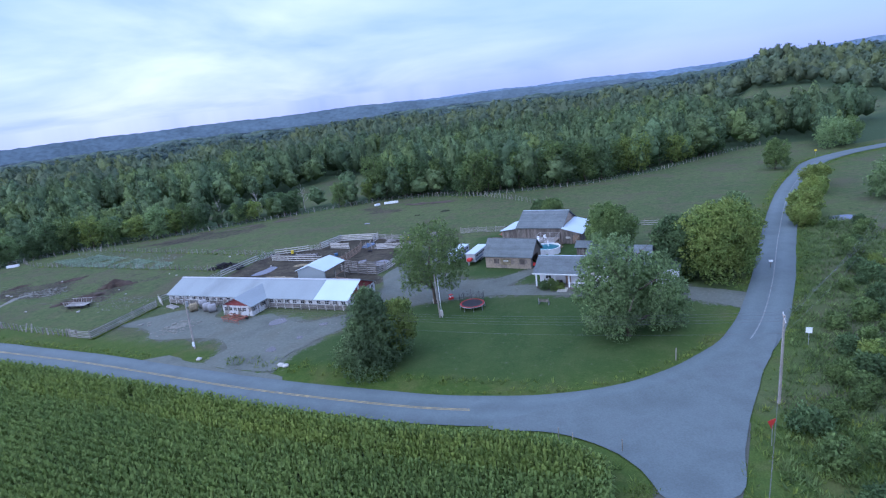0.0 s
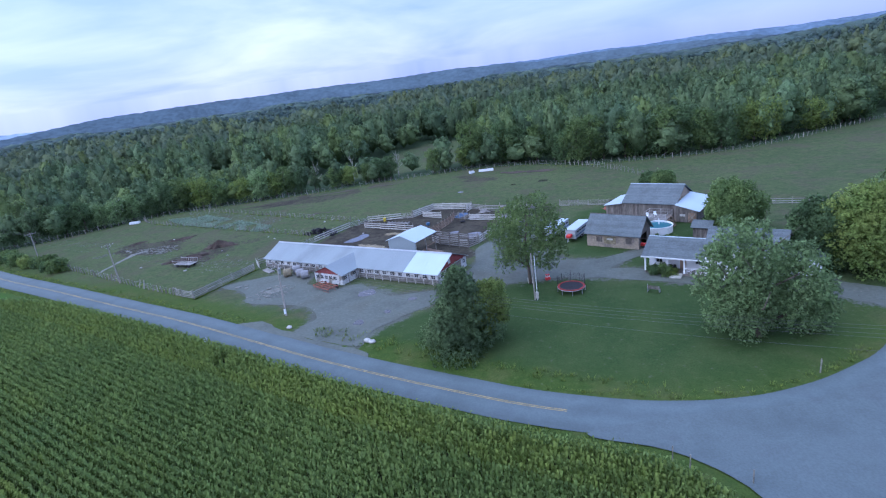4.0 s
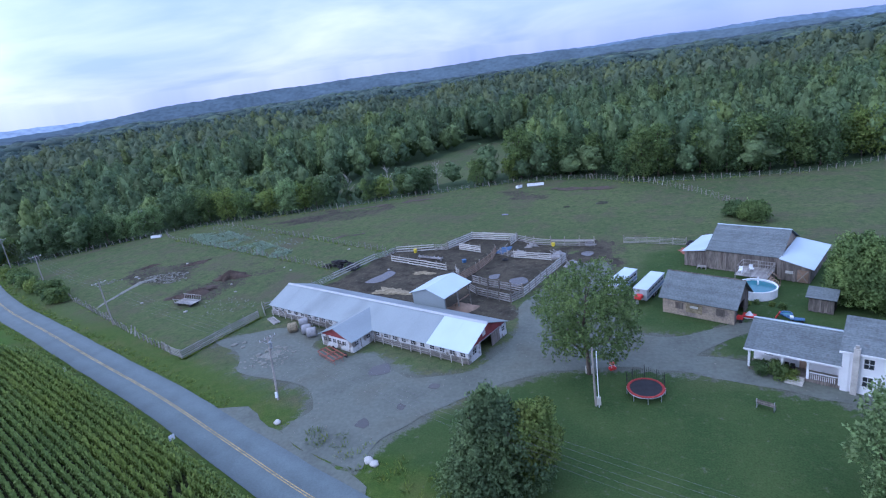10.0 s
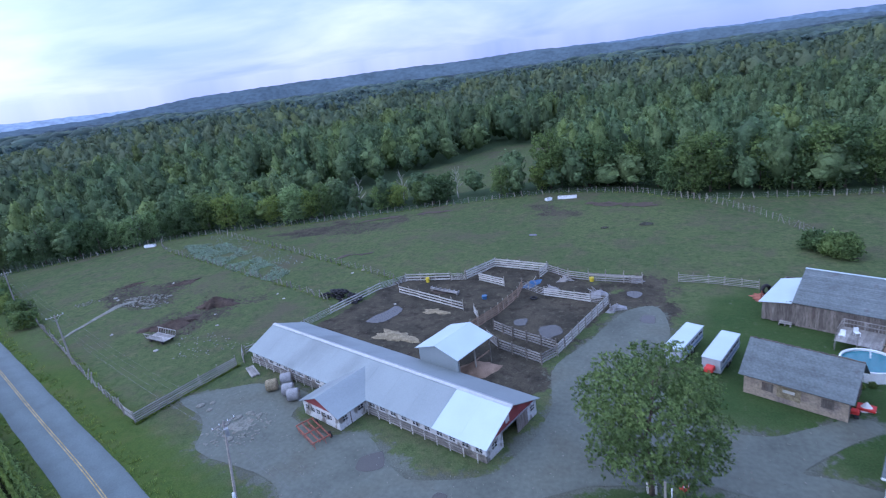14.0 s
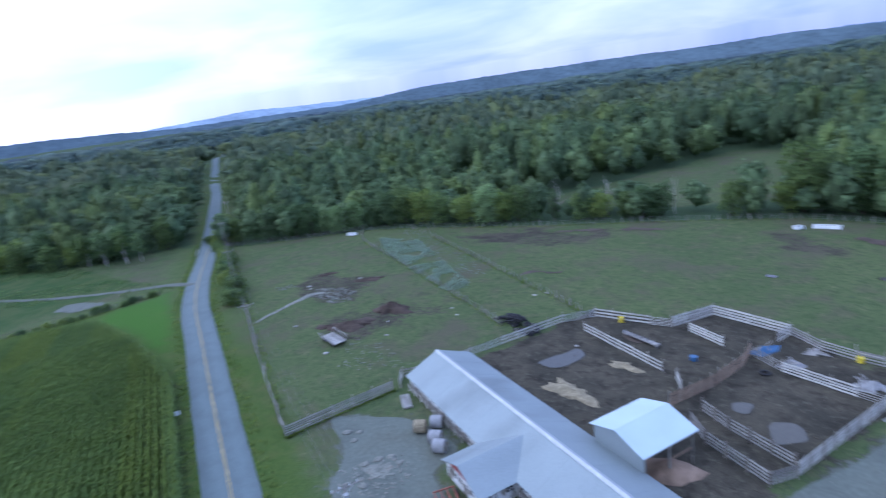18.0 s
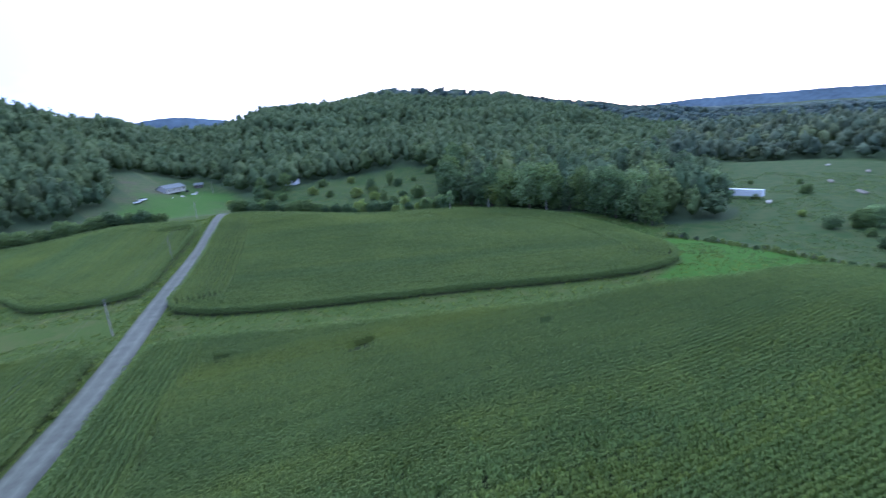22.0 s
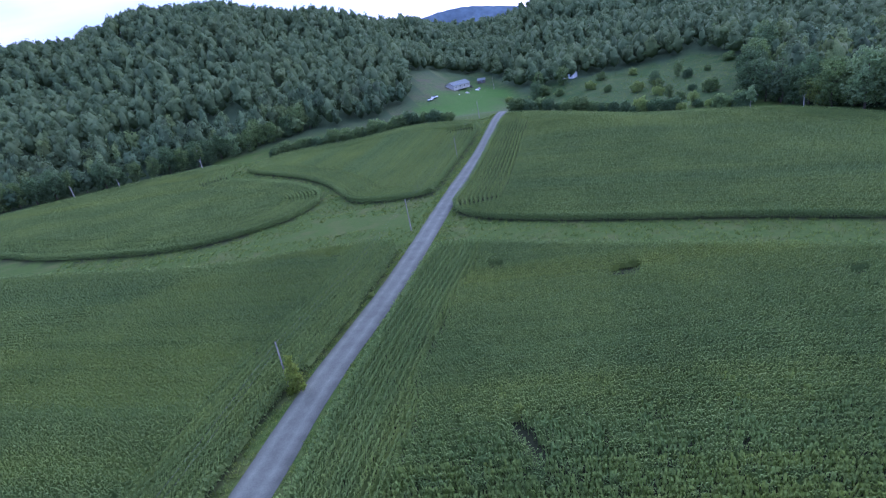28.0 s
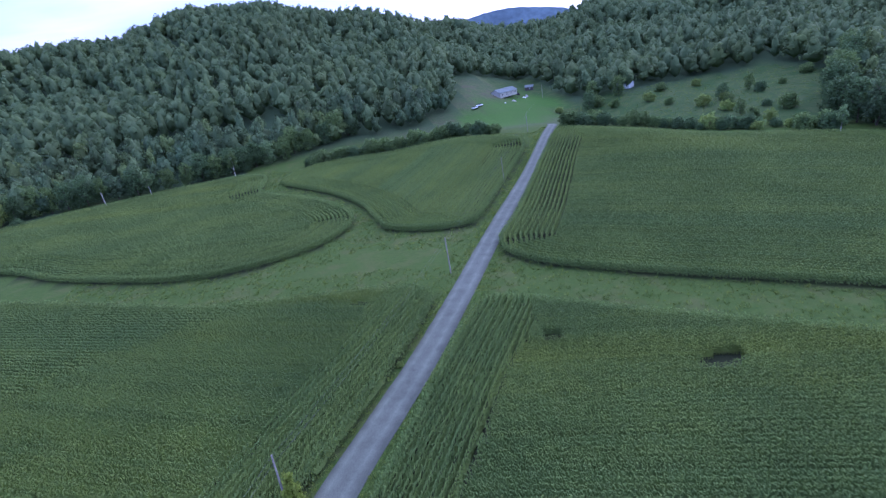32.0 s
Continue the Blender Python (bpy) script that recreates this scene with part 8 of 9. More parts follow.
# puddles
for i, (pts, lab) in enumerate((([(-40.4, 110.4), (-38.4, 109.8), (-37.0, 111.2), (-35.8, 113.4), (-36.4, 115.4), (-37.8, 116.0), (-38.4, 114.2), (-39.8, 112.6)], "wide grey puddle in the muddy pen"), ([(-2.9, 119.2), (-1.2, 118.4), (-0.6, 120.2), (-2.2, 120.9)], "grey puddle in the yard"), ([(-1.5, 111), (0, 110.2), (0.4, 112.2), (-1, 112.8)], "grey puddle in the yard"),
                                ([(-13.5, 106), (-11.2, 107.2), (-11.8, 109.6), (-14.2, 108.8)], "shallow puddle in the large pen"), ([(-17.5, 109.6), (-16.2, 109.8), (-16.4, 111.6), (-17.8, 111.2)], "shallow puddle in the large pen"),
                                ([(0.8, 153.4), (2.8, 153.0), (3.4, 154.6), (1.4, 155.2)], "small puddle in the pasture"), ([(-20.6, 149.2), (-19.4, 149.0), (-19.2, 150.2), (-20.5, 150.4)], "small puddle in the pasture"), ([(-6.8, 152.2), (-5.6, 152.1), (-5.4, 153.2), (-6.7, 153.3)], "small puddle in the pasture"),
                                ([(-26.5, 70.2), (-25.0, 69.6), (-24.6, 70.8), (-26.0, 71.4)], "pale puddle on the drive"), ([(-22.6, 73.2), (-21.8, 72.8), (-21.5, 73.8), (-22.3, 74.1)], "pale puddle on the drive"), ([(-19.9, 77.2), (-18.7, 77.0), (-18.8, 77.8), (-19.8, 78.0)], "pale puddle on the drive"), ([(-28.2, 79.8), (-25.6, 80.6), (-26.6, 82.4), (-28.6, 81.8)], "pale puddle on the drive"),
                                ([(72.5, 97.2), (76, 97.0), (78, 99.4), (74.5, 100.4)], "small pond in the roadside meadow"))):
    patch("puddle", pts, 0.030, M["water"], lab, "puddle", seed=30 + i, rough=0.12, step=0.5)
for i, pts in enumerate(([(-66, 166.6), (-58, 168.2), (-57, 170.0), (-63, 169.2)], [(-52, 170.6), (-44, 172), (-45, 173.6), (-51, 172.4)], [(-60, 139.2), (-54, 141.2), (-53, 142.4), (-58, 141.2)], [(-10, 171.4), (-2, 168.8), (4, 167), (5, 169), (-3, 172), (-9, 173.6)], [(-30.5, 120.4), (-33.5, 121.9), (-33.2, 122.6), (-30.2, 121.1)])):
    patch("wet_mud", pts, 0.035, M["mud"], "dark wet mud patch in the pasture", "mud", seed=50 + i, rough=0.5, step=0.6)
# tubs and clutter
for x, y, mat, r, h, lab in ((-35.3, 125.6, "yellow", 0.34, 0.75, "yellow plastic feed barrel against the fence"), (-23.8, 118.5, "blue", 0.42, 0.5, "blue plastic feed tub in the pen"), (-7.9, 124.9, "yellow", 0.36, 0.6, "orange-yellow tub by the fence"), (-49.7, 107.4, "yellow", 0.3, 0.6, "yellow bucket at the barn corner")):
    t = thing("feed_tub", pose(x, y, 0), lab, "tub")
    part("tub", tube(bmesh.new(), (0, 0, 0), (0, 0, h), r * 0.9, r, 14), M[mat], t)
    part("rim", ring(bmesh.new(), (0, 0, h), r, 0.03, 14, 4), M[mat], t)
fb = thing("feed_bunk", pose(-30.9, 120.9, 0, 0, 0, -22), "long grey feed bunk in the pen", "trough")
block("tray", (-2.8, -0.3, 0.35, 2.8, 0.3, 0.5), M["fence_grey"], fb)
for k in range(7):
    block("divider", (-2.8 + 0.92 * k, -0.3, 0.5, -2.74 + 0.92 * k, 0.3, 0.72), M["fence_grey"], fb)
for x in (-2.6, 2.5):
    block("leg", (x, -0.25, 0, x + 0.1, 0.25, 0.35), M["fence_grey"], fb)
for i, (x, y, a, w, mat, lab) in enumerate(((-17.2, 123.6, 60, 1.6, "blue", "crumpled blue tarpaulin over the pen corner"), (-14.0, 121.4, 10, 1.4, "hay_grey", "grey tarpaulin heap by the pens"), (-6.6, 119.6, -20, 1.8, "hay_grey", "heap of pale scrap boards and sheeting"), (-4.6, 114.6, 60, 1.5, "hay_grey", "covered grey cart beside the pen"), (-1.3, 124.4, 30, 1.3, "hay_grey", "dull tarpaulin heap at the fence end"), (-12.2, 125.2, 0, 1.1, "fence_grey", "stack of grey boards behind the fence"), (14.0, 118.0, 20, 1.6, "rust", "rusty farm implement by the old barn"))):
    t = thing("scrap_heap", pose(x, y, 0, 0, 0, a), lab, "scrap heap")
    part("mound", heap(rs_y, w, w * 0.6, 0.8, 10, 4, 0.35), M[mat], t)
    for k in range(5):
        bm = bmesh.new()
        p = Vector((rs_y.uniform(-w, w) * 0.6, rs_y.uniform(-w, w) * 0.4, 0.35))
        tube(bm, p, p + Vector((rs_y.uniform(-1, 1), rs_y.uniform(-0.6, 0.6), rs_y.uniform(0, 0.7))), 0.07, n=4)
        part("plank", bm, M["fence_grey"] if mat != "rust" else M["rust"], t)
ty = thing("tractor_tyre", pose(14.9, 118.9, 0, 0, 0, 30), "large black tractor tyre leaning at the barn", "tyre")
part("tyre", ring(bmesh.new(), (0, 0, 0), 0.6, 0.25, 20, 8), M["black"], ty, smooth=True).matrix_basis = Matrix.Translation((0, 0, 0.83)) @ Euler((radians(78), 0, 0)).to_matrix().to_4x4()
ty = thing("tyre", pose(-16.2, 118.4, 0), "black rubber tyre lying in the pen", "tyre")
part("tyre", ring(bmesh.new(), (0, 0, 0.12), 0.45, 0.13, 18, 6), M["black"], ty, smooth=True)
pl = thing("timber_pile", pose(-50.4, 95.6, 0, 0, 0, -40), "stack of pale timbers at the barn corner", "timber")
for k in range(5):
    part("beam", boxm(-1.5, -0.5 + 0.22 * k, 0.0 + 0.05 * (k % 2), 1.5, -0.32 + 0.22 * k, 0.2 + 0.05 * (k % 2)), M["fence_grey"], pl)


# road signs
def sign(x, y, turn, h, shape, label):
    t = thing("road_sign", pose(x, y, float(land(x, y)), 0, 0, turn), label, "road sign")
    part("post", tube(bmesh.new(), (0, 0, -0.2), (0, 0, h), 0.035, n=6), M["steel"], t)
    if shape == "yield":
        g = bmesh.new()
        for s, z, m in ((0.48, 0.0, "red_paint"),):
            slab(g, [(-s, -0.04, h + 0.42), (0, -0.04, h - 0.42), (s, -0.04, h + 0.42)][::-1], 0.02)
        plate = part("plate", g, M["red_paint"], t, "red and white give-way plate")
        part("inner", slab(bmesh.new(), [(-0.22, -0.065, h + 0.27), (0, -0.065, h - 0.12), (0.22, -0.065, h + 0.27)][::-1], 0.004), M["white"], plate)
    elif shape == "square":
        block("plate", (-0.3, -0.05, h - 0.3, 0.3, -0.037, h + 0.35), M["white"], t, "plain pale plate seen from behind")
    else:
        g = bmesh.new()
        slab(g, [(-0.42, -0.04, h), (0, -0.04, h - 0.42), (0.42, -0.04, h), (0, -0.04, h + 0.42)][::-1], 0.02)
        part("plate", g, M["yellow"], t, "yellow diamond warning plate")
    return t


sign(24.2, 37.6, 200, 1.9, "yield", "tilted red give-way sign in the weeds")
sign(37.9, 53.3, -30, 1.7, "square", "pale roadside sign on a post")
sign(117, 166, -40, 1.9, "diamond", "yellow diamond warning sign by the bend")
for x, y in ((9.0, 41.0), (8.0, 42.0), (12.7, 39.3), (23.6, 53.6)):
    t = thing("marker_post", pose(x, y, 0), "slim grey marker post on the verge", "post", "marker posts")
    part("shaft", tube(bmesh.new(), (0, 0, -0.2), (0.03, 0, 1.4), 0.05, n=6), M["post"], t)
mb = thing("mailbox", pose(48.5, 77.2, 0, 0, 0, 55), "white mailbox on a short post", "mailbox")
block("post", (-0.05, -0.05, -0.2, 0.05, 0.05, 1.0), M["post"], mb)
block("box", (-0.12, -0.28, 1.0, 0.12, 0.28, 1.3), M["white"], mb, bevel=0.05)
for x, y in ((-75.0, 79.6), (-45.6, 66.2)):
    t = thing("marker_board", pose(x, y, 0.0, 0, 0, 65), "small white crossed marker board on the verge", "marker")
    part("post", tube(bmesh.new(), (0, 0, -0.2), (0, 0, 0.8), 0.03, n=5), M["post"], t)
    block("board", (-0.3, -0.04, 0.5, 0.3, -0.02, 1.1), M["white"], t)


# ---- distant buildings ----
def far_house(name, x, y, turn, L, W, e, r, label, wall="house_white", roof="roof_metal", windows=4):
    t = thing(name, pose(x, y, float(land(x, y)) - 0.2, 0, 0, turn), label, "house")
    block("front_wall", (0, 0, 0, L, 0.2, e), M[wall], t)
    block("back_wall", (0, W - 0.2, 0, L, W, e), M[wall], t)
    for x0 in (0, L - 0.2):
        block("end_wall", (x0, 0.2, 0, x0 + 0.2, W - 0.2, e), M[wall], t)
        part("gable", gable_prism(x0, x0 + 0.2, 0, W, e, r), M[wall], t)
    s = (r - e) / (W / 2)
    part("roof", ribbed([(-0.4, -0.4, e - 0.4 * s + 0.1), (L + 0.4, -0.4, e - 0.4 * s + 0.1), (L + 0.4, W / 2, r + 0.1), (-0.4, W / 2, r + 0.1)], 6), M[roof], t)
    part("roof", ribbed([(L + 0.4, W + 0.4, e - 0.4 * s + 0.1), (-0.4, W + 0.4, e - 0.4 * s + 0.1), (-0.4, W / 2, r + 0.1), (L + 0.4, W / 2, r + 0.1)], 6), M[roof], t)
    for k in range(windows):
        window(t, "y", (L * (k + 0.6) / windows, 0.0), e * 0.4, 0.9, 1.1)
    return t


far_house("valley_house", -145, -276, 211, 18, 7, 3.0, 5.0, "long pale house at the foot of the wooded hill", "concrete", "roof_slate")
far_house("valley_shed", -176, -306, 150, 5, 5, 2.4, 3.6, "small dark shed beside the pale house", "board_grey", "roof_slate", 1)
far_house("valley_cottage", -196, -232, 120, 7, 6, 2.6, 4.2, "small white cottage beneath the trees", windows=2)
far_house("hill_house", -622, -300, 130, 13, 9, 5.0, 8.0, "pale house among trees on the hillside", roof="roof_white")
far_house("far_barn", -372, 1684, 8, 48, 14, 7, 9, "distant white farm building beyond the woodland", "white", "roof_white", 0)
far_house("far_barn", -300, 1720, 8, 22, 12, 6, 8, "distant white farm building beyond the woodland", "white", "roof_white", 0)
far_house("far_barn", -1950, 2250, 35, 60, 14, 9, 12, "distant white building under the hills", "white", "roof_white", 0)
bt = thing("box_trailer", pose(-236, 2.6, float(land(-236, 8)), 0, 0, 78), "long white box trailer standing in the meadow", "trailer")
block("body", (0, -1.2, 1.0, 12.5, 1.2, 3.4), M["white"], bt, bevel=0.06)
block("roof", (0, -1.22, 3.4, 12.5, 1.22, 3.46), M["roof_white"], bt)
for x in (9.2, 10.4):
    for y in (-1.0, 1.0):
        part("wheel", tube(bmesh.new(), (x, y - 0.12, 0.5), (x, y + 0.12, 0.5), 0.5, n=12), M["black"], bt)
for x in (2.0,):
    for y in (-0.9, 0.8):
        block("leg", (x, y, 0, x + 0.12, y + 0.12, 1.0), M["steel"], bt)


def car(x, y, turn, mat, label):
    t = thing("car", pose(x, y, float(land(x, y)), 0, 0, turn), label, "car", "parked cars")
    block("body", (-2.1, -0.85, 0.35, 2.1, 0.85, 0.95), M[mat], t, bevel=0.15)
    block("cabin", (-1.1, -0.75, 0.95, 1.2, 0.75, 1.5), M["glass"], t, bevel=0.2)
    for a in (-1.3, 1.3):
        for b in (-0.8, 0.8):
            part("wheel", tube(bmesh.new(), (a, b - 0.1, 0.33), (a, b + 0.1, 0.33), 0.33, n=12), M["black"], t)
    return t


car(-123, -254, 20, "white", "white car parked on the grass by the house")
car(-119, -251, 35, "white", "white car parked on the grass by the house")
car(-166, -296, 60, "black", "dark car beside the pale house")
car(-600, 398, 55, "white", "pale car far along the road")
for x, y, a, L, mat, lab in ((-262, 42, 20, 9, "post", "long pile of logs in the meadow"), (-285, 30, 12, 8, "post", "long pile of logs in the meadow"), (-300, 62, 10, 7, "post", "long pile of logs in the meadow"), (-330, 40, 5, 8, "post", "long pile of logs in the meadow"), (-246, 68, 5, 12, "white", "long pale sheeted stack in the meadow"), (-352, 22, 10, 5, "concrete", "pale heap of stone in the meadow"), (-226, 18, 10, 5, "concrete", "pale slab lying in the meadow")):
    t = thing("log_pile", pose(x, y, float(land(x, y)), 0, 0, a), lab, "mound")
    for k in range(4):
        part("log", tube(bmesh.new(), (-L / 2, -0.6 + 0.4 * k, 0.22 + 0.25 * (k % 2)), (L / 2, -0.5 + 0.4 * k, 0.22 + 0.25 * (k % 2)), 0.24, n=7), M[mat], t)
for k, (x, y, w, mat) in enumerate(((-150, -268, 1.2, "concrete"), (-142, -262, 0.8, "white"), (-159, -282, 1.4, "board_grey"), (-164, -284, 1.2, "white"), (-148, -276, 0.7, "black"), (-168, -288, 1.6, "hay_grey"))):
    t = thing("yard_clutter", pose(x, y, float(land(x, y)), 0, 0, k * 50), "small heap of clutter on the far lawn", "clutter")
    part("mound", heap(rs_y, w * 1.4, w, w * 0.9, 9, 4, 0.3), M[mat], t)

ribbon("farm_track", [(-133, 112.6), (-141.4, 110.6), (-152.6, 104.0), (-174.5, 92), (-203.5, 80), (-240, 66.8), (-262, 70), (-284, 76)], [2.6, 2.4, 2.0, 1.5, 1.3, 1.1, 1.0, 0.9], 0.03, M["track"], "narrow gravel track into the meadow", wobble=0.25)
patch("gravel_pad", [(-148, 92), (-156, 90), (-159, 94), (-152, 97), (-146, 97)], 0.05, M["track"], "small pale gravel pad beside the track", "gravel", seed=60, rough=0.4)
# ---- single trees and shrubs ----
def leafy(seed, lobes, sprays, spray_size, wide, tall, cone=0.0, low=0.12, leaf_per=7, tight=1.0, up=1.0):
    """A crown of many small leaf sprays in lobes; every spray is a fan of narrow leaves."""
    mid = np.array([0, 0, tall * 0.42])
    rs = np.random.RandomState(seed)
    parts = []
    for k in range(lobes):
        t = (k + 0.5) / lobes
        h = tall * (low + (0.94 - low) * t)
        prof = math.sqrt(max(0.04, 1 - ((t - 0.40) / 0.66) ** 2)) if cone == 0 else max(0.12, (1 - t) ** cone + 0.08)
        reach = wide * prof
        ang = k * 2.399 + rs.uniform(-0.4, 0.4)
        off = reach * rs.uniform(0.35, 0.72)
        r = (reach * rs.uniform(0.36, 0.52) + 0.10 * wide) * tight
        c = np.array([off * math.cos(ang), off * math.sin(ang), h])
        sq = np.array([r, r, r * rs.uniform(0.65, 0.95) * up])
        n = max(6, int(sprays * r * r / (wide * wide) / lobes * 6.5))
        d = rs.normal(size=(n * 2, 3))
        d /= np.linalg.norm(d, axis=1)[:, None]
        d = d[d[:, 2] > -0.8][:n]
        p = d * rs.uniform(0.30, 1.10, (len(d), 1)) ** 0.7 * sq + c
        m = len(p)
        out = unit(d * 0.7 + unit(p - mid) * 0.5 + (0, 0, 0.15))
        for j in range(leaf_per):
            a = d * 0.55 + rs.normal(size=(m, 3)) * 0.75
            a /= np.linalg.norm(a, axis=1)[:, None]
            b = np.cross(a, rs.normal(size=(m, 3)))
            b /= np.linalg.norm(b, axis=1)[:, None]
            L = spray_size * rs.uniform(0.6, 1.3, (m, 1))
            o = p + rs.normal(size=(m, 3)) * spray_size * 0.5
            tri = np.stack([o - b * L * 0.42, o + b * L * 0.42, o + a * L], 1).reshape(-1, 3)
            own = unit(np.cross(b, a))
            own *= np.where(np.einsum("ij,ij->i", own, out) < 0, -1, 1)[:, None]
            parts.append((tri, np.arange(m * 3).reshape(-1, 3), np.repeat(unit(out * 0.7 + own * 0.6), 3, 0)))
    return join_parts(parts)


def tree(name, x, y, height, wide, trunk_h, leaf, label, seed, lobes=18, sprays=520, spray=0.34, cone=0.0, bark="bark", low=0.12, group="", leaf_per=7, tight=1.0, up=1.0):
    z = float(land(x, y))
    t = thing(name, pose(x, y, z, 0, 0, seed * 37 % 360), label, "tree", group)
    part("trunk", limb_mesh("trunk", seed, height * 0.8, max(0.12, height * 0.022), 9, wide * 0.6, M[bark], 0.25), None, t)
    v, f, n = leafy(seed, lobes, sprays, spray, wide, height - trunk_h, cone, low, leaf_per, tight, up)
    v = v + (0, 0, trunk_h)
    part("crown", nmesh("crown", v, f, M[leaf], True, n), None, t)
    return t


tree("dark_conifer", -10.0, 62.3, 10.2, 4.5, 0.1, "needle", "dense dark broad conifer on the lawn", 3, 44, 4600, 0.24, cone=0.75, low=0.05)
tree("small_tree", -6.9, 64.0, 7.4, 2.6, 0.8, "leaf_yellow", "small bright yellow-green tree beside the conifer", 4, 18, 2000, 0.23)
tree("maple_tree", -2.2, 80.4, 13.0, 6.3, 2.6, "leaf", "spreading green maple tree beside the drive", 5, 26, 4200, 0.23, low=0.05, tight=0.68)
sm = thing("silver_maple", pose(21.2, 61.0, float(land(21.2, 61.0))), "large silver-green maple on the lawn corner", "tree")
part("trunk", limb_mesh("trunk", 6, 10.5, 0.32, 12, 4.2, M["bark"], 0.12), None, sm)
va, fa, na = leafy(6, 24, 4200, 0.25, 4.7, 12.6, 0.0, 0.06, 7, 0.68, 1.5)
vb, fb, nb = leafy(16, 18, 3000, 0.25, 4.4, 9.4, 0.0, 0.06, 7, 0.70, 1.4)
vc, fc_, nc = join_parts([(va + (-1.9, 0, 0.6), fa, na), (vb + (3.6, 0.8, 0.4), fb, nb)])
part("crown", nmesh("crown", vc, fc_, M["leaf_silver"], True, nc), None, sm)
tree("ash_tree", 40.2, 76.2, 11.2, 5.7, 1.2, "leaf_yellow", "broad yellow-green tree by the road", 7, 30, 4200, 0.28, low=0.06)
tree("ash_tree", 35.2, 79.4, 9.0, 4.0, 1.0, "leaf_dark", "dark green tree behind the house", 27, 18, 1500, 0.38, low=0.06)
tree("maple_tree", 30.2, 96.2, 8.4, 4.3, 0.6, "leaf", "round dense green maple beside the old barn", 8, 28, 4200, 0.28, low=0.06)
tree("small_tree", 44.5, 83.5, 7.0, 3.6, 0.6, "leaf_dark", "low dark green tree by the road", 9, 14, 900, 0.36)
for i, (x, y, h, w, leaf) in enumerate(((53.5, 97.0, 6.0, 3.2, "leaf_silver"), (57.0, 102.5, 6.4, 3.0, "leaf_silver"), (49, 92, 5.0, 2.8, "leaf_dark"), (97, 154, 8.6, 3.6, "leaf"), (131, 178, 10, 5.4, "leaf_silver"), (138, 181, 9, 4.6, "leaf"), (89.3, 126.6, 5.0, 3.0, "leaf_yellow"), (84.5, 120, 3.6, 2.4, "leaf_yellow"), (71.2, 103.0, 5.2, 3.2, "leaf_yellow"), (67, 97, 3.8, 2.4, "leaf_yellow"), (92, 108, 8.0, 4.4, "leaf_silver"), (28.4, 133.0, 3.2, 2.6, "leaf"), (26.0, 136.5, 2.6, 1.9, "leaf_dark"),
                                      (-196, 46, 5.0, 3.0, "leaf"), (-190, 40, 3.6, 2.4, "leaf_silver"), (-240, 92, 12, 3.6, "needle"), (-174.5, 54, 2.4, 3.0, "leaf_dark"), (-171, 75, 4.4, 2.6, "leaf_dark"), (-201, 49, 5.4, 3.6, "leaf_silver"))):
    tree("bush" if h < 5.5 else "tree", x, y, h, w, 0.3, leaf, "green shrubby tree standing in the open grass", 60 + i, 12, 620, 0.36, cone=0.7 if leaf == "needle" else 0.0)


# copies of a few trees for the woodland edge and hedges
def tree_kind(seed, height, wide, trunk_h, leaf, bark="bark", lobes=13, sprays=400, spray=0.48, cone=0.0, thick=0.02):
    a = limb_mesh("trunk", seed, height * 0.8, height * thick, 6, wide * 0.5, M[bark], 0.35)
    v, f, n = leafy(seed, lobes, sprays, spray, wide, height - trunk_h, cone, 0.08, 5)
    return a, nmesh("crown", v + (0, 0, trunk_h), f, M[leaf], True, n)


EDGE = [tree_kind(200, 12, 4.2, 0.2, "leaf"), tree_kind(201, 11, 3.8, 0.2, "leaf_dark"), tree_kind(202, 13, 3.6, 0.5, "leaf"), tree_kind(203, 10, 4.2, 0.6, "leaf_yellow"), tree_kind(204, 12, 3.9, 0.2, "leaf_dark"), tree_kind(205, 12, 4.0, 0.3, "leaf_silver"), tree_kind(206, 13, 2.9, 0.8, "needle", cone=0.8)]
BIRCH = [tree_kind(210, 12, 2.4, 3.8, "leaf_silver", "birch", 9, 300), tree_kind(211, 13, 2.2, 5.0, "leaf", "birch", 8, 260)]
SHRUB = [tree_kind(220, 2.6, 1.9, 0.0, "leaf", lobes=8, sprays=260, spray=0.28), tree_kind(221, 2.2, 1.6, 0.0, "leaf_yellow", lobes=7, sprays=220, spray=0.26), tree_kind(222, 2.4, 1.8, 0.0, "leaf_dark", lobes=8, sprays=240, spray=0.28)]
rs_t = np.random.RandomState(77)


def stand(kind, x, y, size, name, label, group, kinds):
    a, c = kinds[kind]
    t = thing(name, pose(x, y, float(land(x, y)) - 0.05, 0, 0, rs_t.uniform(0, 360)), label, "tree" if "tree" in name else "shrub", group)
    for n_, me in (("trunk", a), ("crown", c)):
        o_ = part(n_, me, None, t)
        o_.matrix_basis = Matrix.Diagonal((size * rs_t.uniform(0.9, 1.1), size * rs_t.uniform(0.9, 1.1), size, 1))
    return t


def row_of(line, step, out, spread, sizes, kinds, weights, name, label, group):
    c = spline(line, step)
    d = np.gradient(c, axis=0)
    d /= np.linalg.norm(d, axis=1)[:, None]
    for p, q in zip(c, d):
        o_ = out + rs_t.uniform(-spread, spread)
        stand(rs_t.choice(len(kinds), p=weights), p[0] - q[1] * o_ + rs_t.uniform(-1, 1), p[1] + q[0] * o_ + rs_t.uniform(-0.6, 0.6), rs_t.uniform(*sizes), name, label, group, kinds)


